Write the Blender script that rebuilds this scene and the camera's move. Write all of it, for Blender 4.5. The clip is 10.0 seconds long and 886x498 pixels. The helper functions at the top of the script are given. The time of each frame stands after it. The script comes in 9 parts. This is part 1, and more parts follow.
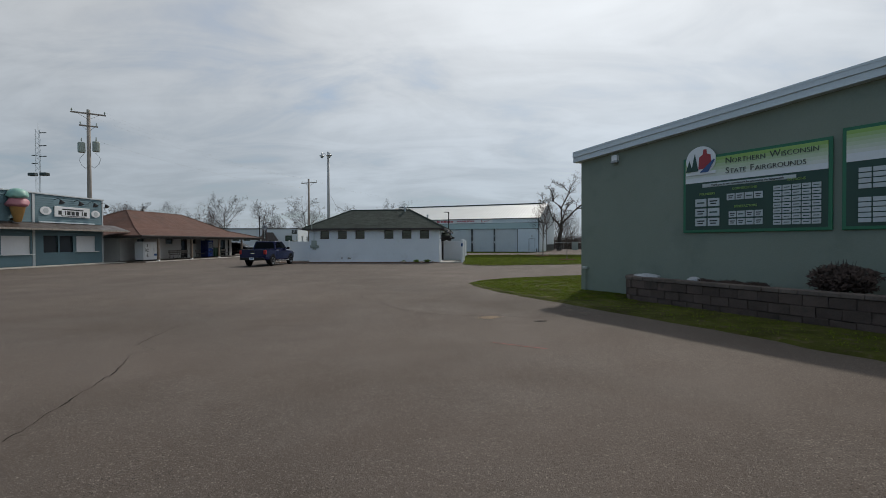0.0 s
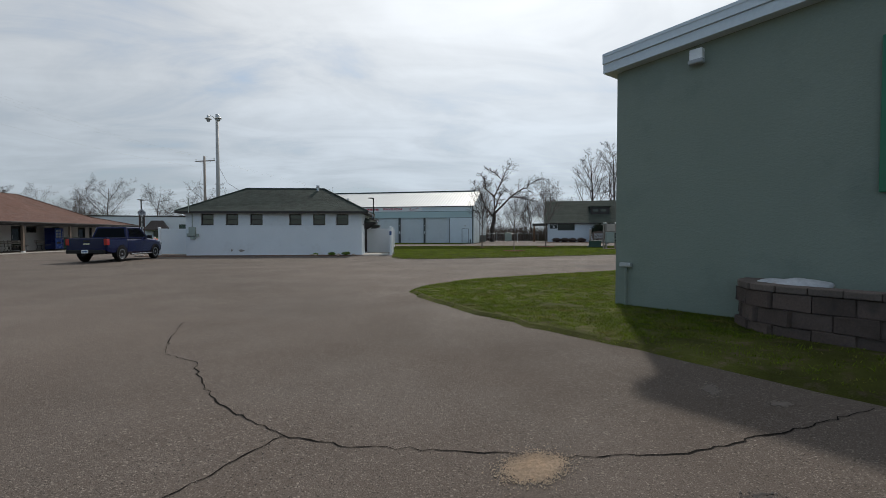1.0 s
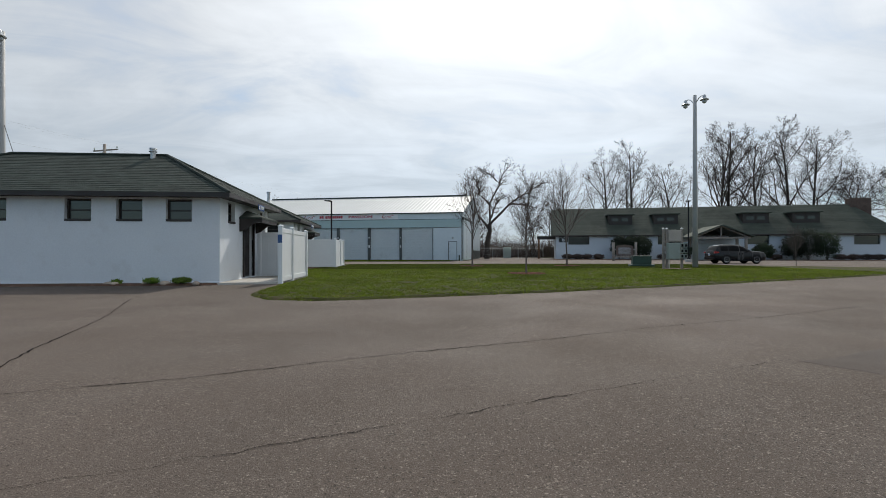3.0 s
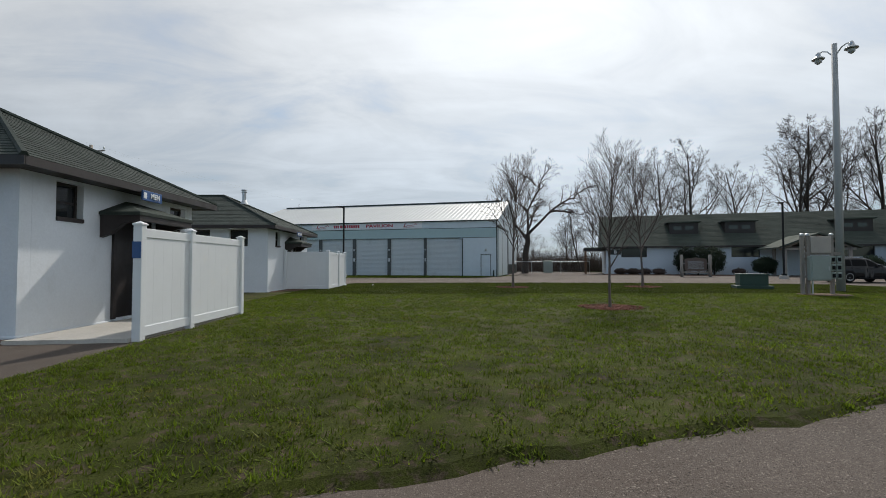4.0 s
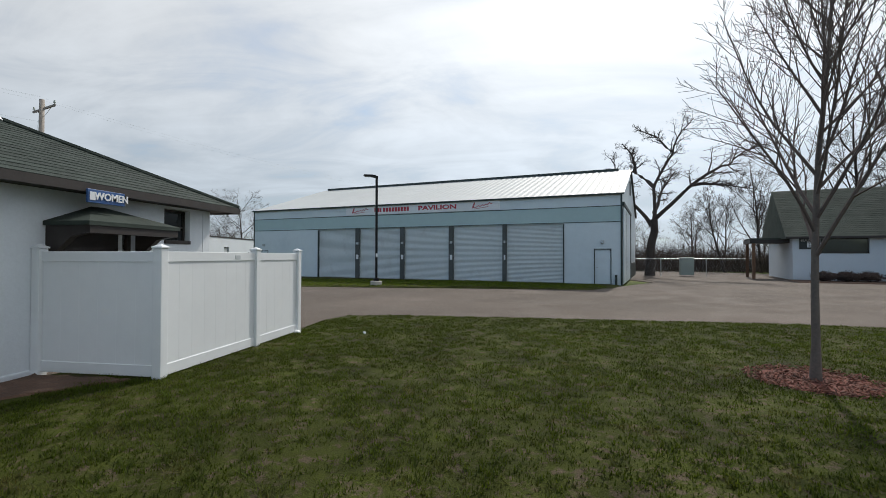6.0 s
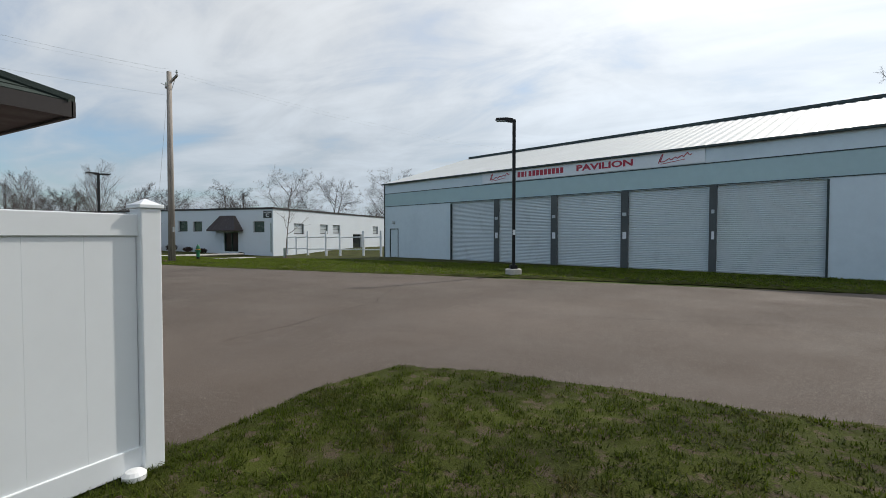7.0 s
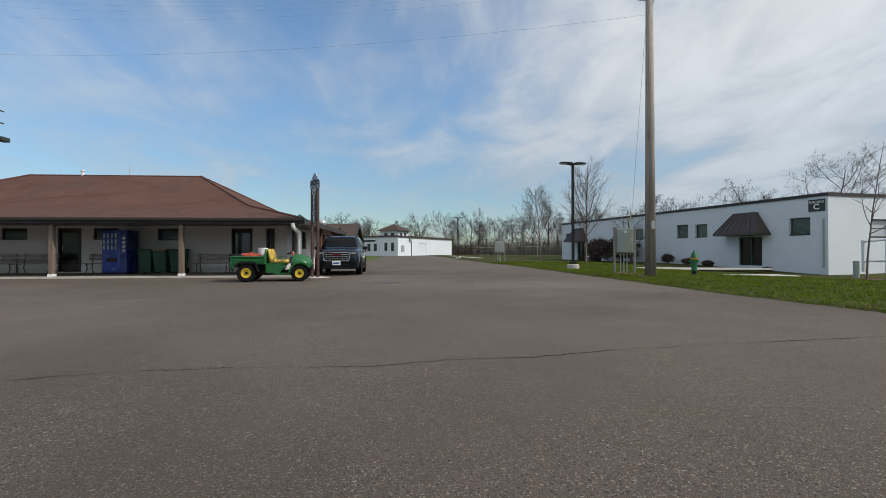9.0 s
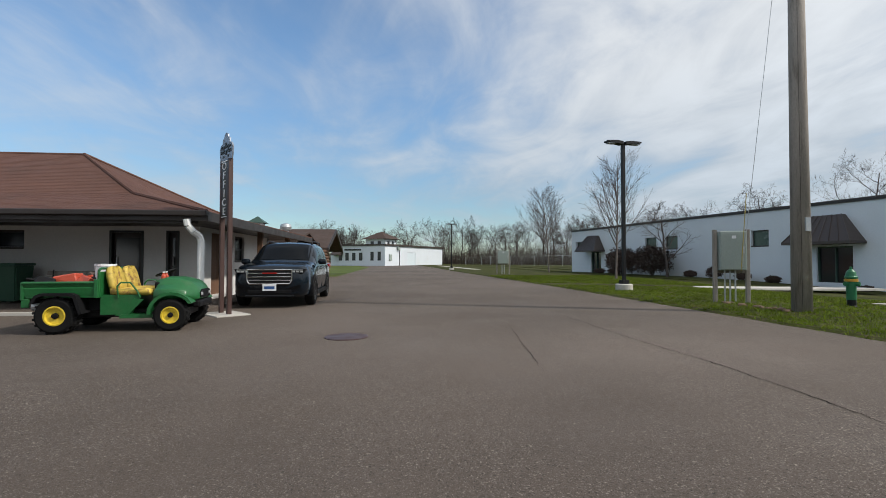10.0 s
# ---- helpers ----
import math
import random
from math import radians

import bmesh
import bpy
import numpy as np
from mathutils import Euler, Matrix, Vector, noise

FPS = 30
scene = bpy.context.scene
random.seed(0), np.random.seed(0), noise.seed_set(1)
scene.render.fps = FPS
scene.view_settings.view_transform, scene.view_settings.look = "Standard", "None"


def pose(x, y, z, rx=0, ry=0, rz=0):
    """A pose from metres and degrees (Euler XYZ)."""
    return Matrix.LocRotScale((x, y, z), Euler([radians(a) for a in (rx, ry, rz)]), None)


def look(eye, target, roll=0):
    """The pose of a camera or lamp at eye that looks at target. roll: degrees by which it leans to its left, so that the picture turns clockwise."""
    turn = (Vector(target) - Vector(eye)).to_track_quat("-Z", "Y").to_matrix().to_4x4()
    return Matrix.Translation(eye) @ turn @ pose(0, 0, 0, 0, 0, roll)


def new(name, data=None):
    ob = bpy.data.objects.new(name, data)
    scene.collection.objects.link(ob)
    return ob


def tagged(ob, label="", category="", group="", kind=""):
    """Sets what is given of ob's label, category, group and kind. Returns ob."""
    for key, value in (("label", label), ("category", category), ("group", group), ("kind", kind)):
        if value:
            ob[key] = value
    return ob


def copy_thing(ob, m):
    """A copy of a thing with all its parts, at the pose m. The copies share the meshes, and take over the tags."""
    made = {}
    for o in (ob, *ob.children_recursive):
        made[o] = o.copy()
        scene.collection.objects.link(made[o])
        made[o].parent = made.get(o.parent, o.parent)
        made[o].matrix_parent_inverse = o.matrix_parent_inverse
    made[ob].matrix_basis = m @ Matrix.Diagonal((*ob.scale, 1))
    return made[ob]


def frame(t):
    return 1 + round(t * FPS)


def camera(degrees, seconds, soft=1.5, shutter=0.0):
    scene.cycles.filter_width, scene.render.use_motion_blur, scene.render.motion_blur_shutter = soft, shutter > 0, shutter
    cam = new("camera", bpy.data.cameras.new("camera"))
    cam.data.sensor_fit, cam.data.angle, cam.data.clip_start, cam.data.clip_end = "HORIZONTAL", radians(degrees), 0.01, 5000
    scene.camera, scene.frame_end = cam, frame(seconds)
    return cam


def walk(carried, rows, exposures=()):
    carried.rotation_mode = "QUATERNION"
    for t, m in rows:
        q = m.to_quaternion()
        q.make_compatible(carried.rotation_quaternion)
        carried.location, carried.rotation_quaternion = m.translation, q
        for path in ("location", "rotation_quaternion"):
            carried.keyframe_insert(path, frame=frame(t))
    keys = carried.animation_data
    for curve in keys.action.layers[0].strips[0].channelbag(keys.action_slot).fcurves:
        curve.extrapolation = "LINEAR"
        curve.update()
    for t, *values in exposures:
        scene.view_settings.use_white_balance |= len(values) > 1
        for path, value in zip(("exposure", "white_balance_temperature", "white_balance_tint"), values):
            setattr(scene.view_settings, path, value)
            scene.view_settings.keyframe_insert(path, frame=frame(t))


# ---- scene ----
cam = camera(86.9, 10.0, soft=0.9)
PATH = [
    (0, (-8.119, -3.026, 1.569), (-8.294, -1.034, 1.541), -0.2),
    (0.5, (-8.571, 0.627, 1.434), (-8.568, 2.626, 1.375), -0.0),
    (1, (-8.682, 4.252, 1.287), (-8.538, 6.246, 1.225), -0.1),
    (1.5, (-8.346, 7.965, 1.146), (-8.086, 9.948, 1.112), 0.0),
    (2, (-7.711, 11.719, 1.075), (-7.38, 13.691, 1.065), -0.0),
    (2.5, (-6.811, 15.331, 1.019), (-6.529, 17.311, 1.016), -0.1),
    (3, (-6.087, 18.991, 0.975), (-5.921, 20.984, 0.987), 0.0),
    (3.2, (-5.862, 20.525, 0.979), (-5.737, 22.521, 1.004), 0.1),
    (4.3, (-5.268, 28.708, 1.242), (-5.272, 30.707, 1.311), 0.0),
    (4.5, (-5.227, 30.199, 1.29), (-5.256, 32.198, 1.351), 0.1),
    (5, (-5.154, 34.068, 1.381), (-5.257, 36.065, 1.432), -0.0),
    (5.2, (-5.145, 35.626, 1.383), (-5.284, 37.62, 1.438), -0.1),
    (6.3, (-5.824, 44.217, 1.718), (-6.27, 46.167, 1.724), 0.3),
    (6.5, (-6.063, 45.723, 1.702), (-6.619, 47.644, 1.688), 0.3),
    (7, (-7.027, 49.479, 1.573), (-7.982, 51.235, 1.516), 0.0),
    (7.3, (-7.789, 51.59, 1.468), (-9.065, 53.128, 1.401), 0.1),
    (7.5, (-8.44, 52.877, 1.333), (-9.933, 54.207, 1.269), -0.0),
    (8, (-10.712, 55.729, 1.05), (-12.594, 56.406, 0.999), -0.1),
    (8.5, (-14.063, 57.0, 0.942), (-16.049, 57.238, 0.916), -0.2),
    (9, (-17.758, 57.323, 0.959), (-19.753, 57.466, 0.971), -0.1),
    (9.5, (-21.505, 57.328, 1.079), (-23.496, 57.514, 1.107), -0.2),
    (10, (-25.189, 57.479, 1.158), (-27.179, 57.67, 1.208), -0.0),
]
walk(cam, [(t, look(eye, target, roll)) for t, eye, target, roll in PATH],
     [(0.0, -0.64), (0.5, -0.58), (1.0, -0.44), (1.5, -0.30), (2.5, -0.32), (3.0, -0.27), (4.5, -0.45), (5.0, -0.42), (6.5, -0.15), (7.0, -0.15), (7.5, -0.3), (8.0, -0.3), (8.5, -0.25), (10.0, -0.06)])

# ---- light ----
SUN_AZ, SUN_EL = 70.5, 42.5      # degrees from +x towards +y, and above the horizon
sun_dir = Vector((math.cos(radians(SUN_AZ)) * math.cos(radians(SUN_EL)), math.sin(radians(SUN_AZ)) * math.cos(radians(SUN_EL)), math.sin(radians(SUN_EL))))
sun_lamp = bpy.data.lights.new("sun", "SUN")
sun_lamp.energy, sun_lamp.angle, sun_lamp.color = 3.4, radians(1.6), (1.0, 0.93, 0.84)
sun = new("sun", sun_lamp)
sun.matrix_world = look(sun_dir * 100, (0, 0, 0))


def build_world():
    world = bpy.data.worlds.new("sky")
    scene.world = world
    world.use_nodes = True
    nt = world.node_tree
    N, L = nt.nodes, nt.links
    N.clear()
    out = N.new("ShaderNodeOutputWorld")
    bg = N.new("ShaderNodeBackground")
    sky = N.new("ShaderNodeTexSky")
    sky.sky_type, sky.sun_disc = "NISHITA", False
    sky.sun_elevation, sky.sun_rotation = radians(SUN_EL), radians(90 - SUN_AZ)
    sky.air_density, sky.dust_density, sky.ozone_density = 1.0, 0.2, 1.2
    scale = N.new("ShaderNodeVectorMath"); scale.operation = "SCALE"; scale.inputs["Scale"].default_value = 0.16
    L.new(sky.outputs[0], scale.inputs[0])
    co = N.new("ShaderNodeTexCoord")
    sep = N.new("ShaderNodeSeparateXYZ")
    L.new(co.outputs["Generated"], sep.inputs[0])

    def math_node(op, a, b=None, clamp=False):
        m = N.new("ShaderNodeMath"); m.operation, m.use_clamp = op, clamp
        for k, v in enumerate((a, b)):
            if v is None:
                continue
            if isinstance(v, (int, float)):
                m.inputs[k].default_value = v
            else:
                L.new(v, m.inputs[k])
        return m.outputs[0]

    # the cloud deck as a flat layer overhead
    up = math_node("ADD", math_node("MAXIMUM", sep.outputs[2], 0.0), 0.17)
    flat = N.new("ShaderNodeCombineXYZ")
    L.new(math_node("DIVIDE", sep.outputs[0], up), flat.inputs[0])
    L.new(math_node("DIVIDE", sep.outputs[1], up), flat.inputs[1])

    def noise_node(scale_xy, detail, rough, turn, dist=0.4):
        mp = N.new("ShaderNodeMapping")
        mp.inputs["Rotation"].default_value = (0, 0, radians(turn))
        mp.inputs["Scale"].default_value = (*scale_xy, 1)
        L.new(flat.outputs[0], mp.inputs[0])
        n = N.new("ShaderNodeTexNoise")
        n.inputs["Scale"].default_value, n.inputs["Detail"].default_value = 1.0, detail
        n.inputs["Roughness"].default_value, n.inputs["Distortion"].default_value = rough, dist
        L.new(mp.outputs[0], n.inputs["Vector"])
        return n.outputs[0]

    def ramp(v, a, b, lo=0.0, hi=1.0):
        r = N.new("ShaderNodeMapRange"); r.interpolation_type = "SMOOTHSTEP"
        for k, x in zip(("From Min", "From Max", "To Min", "To Max"), (a, b, lo, hi)):
            r.inputs[k].default_value = x
        L.new(v, r.inputs["Value"])
        return r.outputs[0]

    L.new(ramp(sep.outputs[2], 0.0, 0.40, 0.105, 0.170), scale.inputs["Scale"])
    clear = N.new("ShaderNodeVectorMath"); clear.operation = "MULTIPLY"; clear.inputs[1].default_value = (0.84, 0.99, 1.05)
    L.new(scale.outputs[0], clear.inputs[0])
    big = noise_node((0.34, 0.40), 5, 0.55, 20, 0.7)
    fine = noise_node((0.95, 1.15), 6, 0.55, 12, 0.6)
    wisp = noise_node((1.25, 2.3), 7, 0.58, -28, 1.1)
    # cloud grows from broken streaks in the west to a closed deck in the east
    east = ramp(math_node("ADD", math_node("MULTIPLY", sep.outputs[0], 0.75), math_node("MULTIPLY", sep.outputs[1], 0.70)), -0.95, 0.40)
    cover = math_node("ADD", math_node("ADD", math_node("MULTIPLY", big, 0.60), math_node("MULTIPLY", fine, 0.85)), math_node("ADD", math_node("MULTIPLY", east, 0.46), math_node("MULTIPLY", wisp, 0.55)))
    mask = ramp(cover, 0.80, 1.44, 0.0, 0.94)
    # brightness: towards the sun the deck glows, elsewhere grey-white with darker bellies
    dot = N.new("ShaderNodeVectorMath"); dot.operation = "DOT_PRODUCT"
    dot.inputs[1].default_value = sun_dir
    L.new(co.outputs["Generated"], dot.inputs[0])
    glow = math_node("POWER", math_node("MAXIMUM", dot.outputs["Value"], 0.0), 6.0)
    belly = ramp(math_node("ADD", math_node("MULTIPLY", fine, 0.55), math_node("MULTIPLY", wisp, 0.45)), 0.34, 0.66, 0.76, 1.06)
    haze = ramp(sep.outputs[2], 0.02, 0.48, 0.77, 1.01)
    thick = ramp(math_node("ADD", math_node("MULTIPLY", sep.outputs[0], 0.75), math_node("MULTIPLY", sep.outputs[1], 0.70)), -0.9, 0.6, 0.74, 1.0)
    bright = math_node("ADD", math_node("MULTIPLY", math_node("MULTIPLY", belly, haze), thick), math_node("MULTIPLY", glow, 0.58))
    tint = N.new("ShaderNodeVectorMath"); tint.operation = "SCALE"
    hue = N.new("ShaderNodeMix"); hue.data_type = "VECTOR"
    hue.inputs[4].default_value, hue.inputs[5].default_value = (0.86, 0.975, 1.10), (0.95, 0.985, 1.015)
    L.new(ramp(sep.outputs[2], 0.0, 0.45), hue.inputs[0])
    L.new(hue.outputs[1], tint.inputs[0])
    L.new(bright, tint.inputs["Scale"])
    mix = N.new("ShaderNodeMix"); mix.data_type = "VECTOR"
    L.new(mask, mix.inputs[0])
    L.new(clear.outputs[0], mix.inputs[4]); L.new(tint.outputs[0], mix.inputs[5])
    L.new(mix.outputs[1], bg.inputs["Color"])
    L.new(bg.outputs[0], out.inputs[0])


build_world()

# ---- materials ----
MATS = {}


def material(name, color, rough=0.6, metal=0.0, var=0.12, scale=8.0, grain=60.0, bump=0.15, spec=0.5, second=None, second_at=(0.55, 0.7), second_scale=1.2, stretch=(1, 1, 1), island=0.0, coat=0.0, emit=0.0):
    """A surface with broad and fine variation: color +- var, with stains of a second colour, grain and fine relief."""
    if name in MATS:
        return MATS[name]
    m = bpy.data.materials.new(name)
    m.use_nodes = True
    N, L = m.node_tree.nodes, m.node_tree.links
    b = N["Principled BSDF"]
    b.inputs["Roughness"].default_value, b.inputs["Metallic"].default_value = rough, metal
    b.inputs["Specular IOR Level"].default_value = spec
    b.inputs["Coat Weight"].default_value = coat
    b.inputs["Coat Roughness"].default_value = 0.06
    co = N.new("ShaderNodeNewGeometry")
    mp = N.new("ShaderNodeMapping"); mp.inputs["Scale"].default_value = stretch
    L.new(co.outputs["Position"], mp.inputs[0])

    def noise_tex(s, d, r=0.6):
        n = N.new("ShaderNodeTexNoise")
        n.inputs["Scale"].default_value, n.inputs["Detail"].default_value, n.inputs["Roughness"].default_value = s, d, r
        L.new(mp.outputs[0], n.inputs["Vector"])
        return n.outputs[0]

    def ramp(v, lo, hi, a=0.3, z=0.7):
        r = N.new("ShaderNodeMapRange")
        for k, x in zip(("From Min", "From Max", "To Min", "To Max"), (a, z, lo, hi)):
            r.inputs[k].default_value = x
        L.new(v, r.inputs["Value"])
        return r.outputs[0]

    def times(a, c):
        n = N.new("ShaderNodeMath"); n.operation = "MULTIPLY"
        L.new(a, n.inputs[0]); L.new(c, n.inputs[1])
        return n.outputs[0]

    broad, fine = noise_tex(scale * 0.12, 4), noise_tex(grain, 4, 0.7)
    factor = times(ramp(broad, 1 - var, 1 + var), ramp(fine, 1 - var, 1 + var))
    if island:
        info = N.new("ShaderNodeObjectInfo")
        factor = times(factor, ramp(info.outputs["Random"], 1 - island, 1 + island, 0, 1))
        factor = times(factor, ramp(co.outputs["Random Per Island"], 1 - island, 1 + island, 0, 1))
    base = N.new("ShaderNodeVectorMath"); base.operation = "SCALE"
    if second:
        mix = N.new("ShaderNodeMix"); mix.data_type = "RGBA"
        L.new(ramp(noise_tex(second_scale, 6, 0.65), 0, 1, *second_at), mix.inputs[0])
        mix.inputs[6].default_value, mix.inputs[7].default_value = (*color, 1), (*second, 1)
        L.new(mix.outputs[2], base.inputs[0])
    else:
        base.inputs[0].default_value = color
    L.new(factor, base.inputs["Scale"])
    L.new(base.outputs[0], b.inputs["Base Color"])
    rr = ramp(noise_tex(scale * 0.5, 3), max(rough - 0.1, 0.02), min(rough + 0.1, 1))
    L.new(rr, b.inputs["Roughness"])
    if bump:
        bp = N.new("ShaderNodeBump"); bp.inputs["Strength"].default_value, bp.inputs["Distance"].default_value = bump, 0.01
        L.new(fine, bp.inputs["Height"]); L.new(bp.outputs[0], b.inputs["Normal"])
    if emit:
        b.inputs["Emission Color"].default_value, b.inputs["Emission Strength"].default_value = (*color, 1), emit
    MATS[name] = m
    return m


def asphalt_material():
    """Worn tarmac: pale stones in dark binder, broad patches and paler wheel lanes."""
    m = material("asphalt", (0.084, 0.066, 0.053), 0.88, var=0.2, scale=1.4, grain=95, bump=0.8, spec=0.28, second=(0.108, 0.086, 0.072), second_at=(0.40, 0.66), second_scale=0.14)
    N, L = m.node_tree.nodes, m.node_tree.links
    b = N["Principled BSDF"]
    co = N.new("ShaderNodeNewGeometry")
    old = b.inputs["Base Color"].links[0].from_socket
    warp = N.new("ShaderNodeTexNoise"); warp.inputs["Scale"].default_value = 40
    L.new(co.outputs["Position"], warp.inputs["Vector"])
    bend = N.new("ShaderNodeVectorMath"); bend.operation = "MULTIPLY_ADD"
    bend.inputs[1].default_value = (0.03, 0.03, 0.03)
    L.new(warp.outputs["Color"], bend.inputs[0]); L.new(co.outputs["Position"], bend.inputs[2])
    wear = N.new("ShaderNodeTexNoise"); wear.inputs["Scale"].default_value, wear.inputs["Detail"].default_value = 0.45, 3
    L.new(co.outputs["Position"], wear.inputs["Vector"])
    # (cells per metre, share of cells that show, strength, colour)
    for cells, share, strength, tone in ((170, 0.45, 0.9, (0.22, 0.195, 0.172, 1)), (95, 0.58, 0.9, (0.33, 0.285, 0.245, 1)), (52, 0.84, 0.8, (0.37, 0.32, 0.27, 1)), (70, 0.48, 1.0, (0.013, 0.011, 0.010, 1))):
        stones = N.new("ShaderNodeTexVoronoi"); stones.inputs["Scale"].default_value = cells
        L.new(bend.outputs[0], stones.inputs["Vector"])
        pick = N.new("ShaderNodeMapRange")
        for k, x in zip(("From Min", "From Max", "To Min", "To Max"), (0.45, 0.22, 0.0, 1.0)):
            pick.inputs[k].default_value = x
        L.new(stones.outputs["Distance"], pick.inputs["Value"])
        sep = N.new("ShaderNodeSeparateColor"); L.new(stones.outputs["Color"], sep.inputs[0])
        some = N.new("ShaderNodeMapRange")
        for k, x in zip(("From Min", "From Max", "To Min", "To Max"), (share, min(share + 0.25, 1.0), 0.0, strength)):
            some.inputs[k].default_value = x
        L.new(sep.outputs[0], some.inputs["Value"])
        mul = N.new("ShaderNodeMath"); mul.operation = "MULTIPLY"
        L.new(pick.outputs[0], mul.inputs[0]); L.new(some.outputs[0], mul.inputs[1])
        bare = N.new("ShaderNodeMapRange")
        for k, x in zip(("From Min", "From Max", "To Min", "To Max"), (0.35, 0.65, 0.45, 1.0)):
            bare.inputs[k].default_value = x
        L.new(wear.outputs[0], bare.inputs["Value"])
        both = N.new("ShaderNodeMath"); both.operation = "MULTIPLY"
        L.new(mul.outputs[0], both.inputs[0]); L.new(bare.outputs[0], both.inputs[1])
        mix = N.new("ShaderNodeMix"); mix.data_type = "RGBA"; mix.inputs[7].default_value = tone
        L.new(both.outputs[0], mix.inputs[0])
        L.new(old, mix.inputs[6])
        old = mix.outputs[2]
    L.new(old, b.inputs["Base Color"])
    return m


ASPHALT = asphalt_material()
ASPHALT_PALE = material("pale_asphalt", (0.118, 0.100, 0.089), 0.9, var=0.22, scale=2, grain=110, bump=0.8, spec=0.25, second=(0.096, 0.081, 0.071), second_at=(0.4, 0.66), second_scale=0.3)
GRASS = material("lawn", (0.040, 0.048, 0.008), 0.95, var=0.5, scale=9, grain=70, bump=1.0, spec=0.1, second=(0.074, 0.058, 0.038), second_at=(0.52, 0.62), second_scale=8.0)
VERGE = material("worn_verge", (0.056, 0.062, 0.012), 0.95, var=0.45, scale=9, grain=90, bump=1.0, spec=0.1, second=(0.100, 0.078, 0.050), second_at=(0.54, 0.68), second_scale=5.0)
FIELD = material("field", (0.075, 0.10, 0.025), 0.95, var=0.3, scale=1.5, grain=20, bump=0.6, spec=0.1, second=(0.13, 0.12, 0.06), second_scale=0.1)
BLADE = material("grass_blade", (0.088, 0.126, 0.010), 0.75, var=0.25, scale=4, grain=8, bump=0, spec=0.2, second=(0.17, 0.145, 0.05), second_at=(0.54, 0.74), second_scale=2.4, island=0.55)
# brightened copy of BLADE for the near verge, with slightly more straw
BLADE_BRIGHT = material("bright_grass_blade", (0.100, 0.142, 0.011), 0.75, var=0.25, scale=4, grain=8, bump=0, spec=0.2, second=(0.18, 0.155, 0.055), second_at=(0.52, 0.74), second_scale=2.0, island=0.5)


def thin_leaf(m, share):
    """Lets part of the light through, as thin leaves do."""
    N, L = m.node_tree.nodes, m.node_tree.links
    b, out = N["Principled BSDF"], N["Material Output"]
    tr, mix = N.new("ShaderNodeBsdfTranslucent"), N.new("ShaderNodeMixShader")
    L.new(b.inputs["Base Color"].links[0].from_socket, tr.inputs["Color"])
    mix.inputs[0].default_value = share
    L.new(b.outputs[0], mix.inputs[1]); L.new(tr.outputs[0], mix.inputs[2]); L.new(mix.outputs[0], out.inputs[0])


thin_leaf(BLADE, 0.5)
thin_leaf(BLADE_BRIGHT, 0.5)
MULCH_RED = material("red_mulch", (0.14, 0.040, 0.026), 0.95, var=0.4, scale=20, grain=60, bump=1.0, second=(0.10, 0.045, 0.03), second_scale=4)
SOIL = material("soil", (0.10, 0.055, 0.035), 0.95, var=0.35, scale=20, grain=60, bump=1.0, second=(0.2, 0.12, 0.08), second_scale=5)
CONCRETE = material("concrete", (0.46, 0.44, 0.40), 0.85, var=0.12, scale=5, grain=40, bump=0.25, second=(0.34, 0.32, 0.29), second_scale=0.8)
STUCCO = material("white_painted_block", (0.70, 0.745, 0.785), 0.7, var=0.035, scale=6, grain=22, bump=0.35, second=(0.61, 0.64, 0.66), second_at=(0.56, 0.78), second_scale=1.1)
STUCCO_OFF = material("offwhite_painted_block", (0.70, 0.69, 0.67), 0.75, var=0.04, scale=4, grain=18, bump=0.3, second=(0.60, 0.59, 0.57), second_at=(0.55, 0.8), second_scale=0.8)
STUCCO_C = material("white_painted_wall", (0.63, 0.68, 0.725), 0.7, var=0.03, scale=4, grain=14, bump=0.25, second=(0.62, 0.65, 0.67), second_at=(0.55, 0.8), second_scale=0.7)
GREEN_WALL = material("sage_green_stucco", (0.215, 0.250, 0.205), 0.75, var=0.045, scale=3, grain=30, bump=0.5, second=(0.180, 0.215, 0.178), second_scale=0.6)
VINYL = material("white_vinyl", (0.76, 0.79, 0.81), 0.4, var=0.02, scale=4, grain=3, bump=0.0, second=(0.75, 0.75, 0.73), second_at=(0.6, 0.85), second_scale=1.5)
SHINGLE_GREEN = material("green_shingle", (0.030, 0.041, 0.035), 0.9, var=0.2, scale=10, grain=90, bump=0.5, spec=0.3, island=0.20)
SHINGLE_GREY = material("greygreen_shingle", (0.060, 0.072, 0.058), 0.9, var=0.16, scale=3, grain=40, bump=0.4, spec=0.3, island=0.12)
SHINGLE_BROWN = material("brown_shingle", (0.105, 0.050, 0.036), 0.85, var=0.1, scale=4, grain=60, bump=0.3, spec=0.35, second=(0.078, 0.042, 0.032), second_scale=0.35, island=0.05)
SHINGLE_UMBER = material("umber_shingle", (0.062, 0.043, 0.036), 0.9, var=0.12, scale=4, grain=60, bump=0.4, spec=0.3)
TRIM_DARK = material("dark_brown_trim", (0.024, 0.018, 0.016), 0.5, var=0.15, scale=6, grain=30, bump=0.1)
WOOD_GREY = material("weathered_wood", (0.285, 0.255, 0.225), 0.85, var=0.22, scale=10, grain=26, bump=0.5, stretch=(6, 6, 0.5), second=(0.14, 0.12, 0.10), second_scale=2)
WOOD_PORCH = material("weathered_porch_wood", (0.17, 0.13, 0.10), 0.85, var=0.2, scale=10, grain=26, bump=0.5, stretch=(6, 6, 0.5), second=(0.11, 0.085, 0.068), second_scale=2)
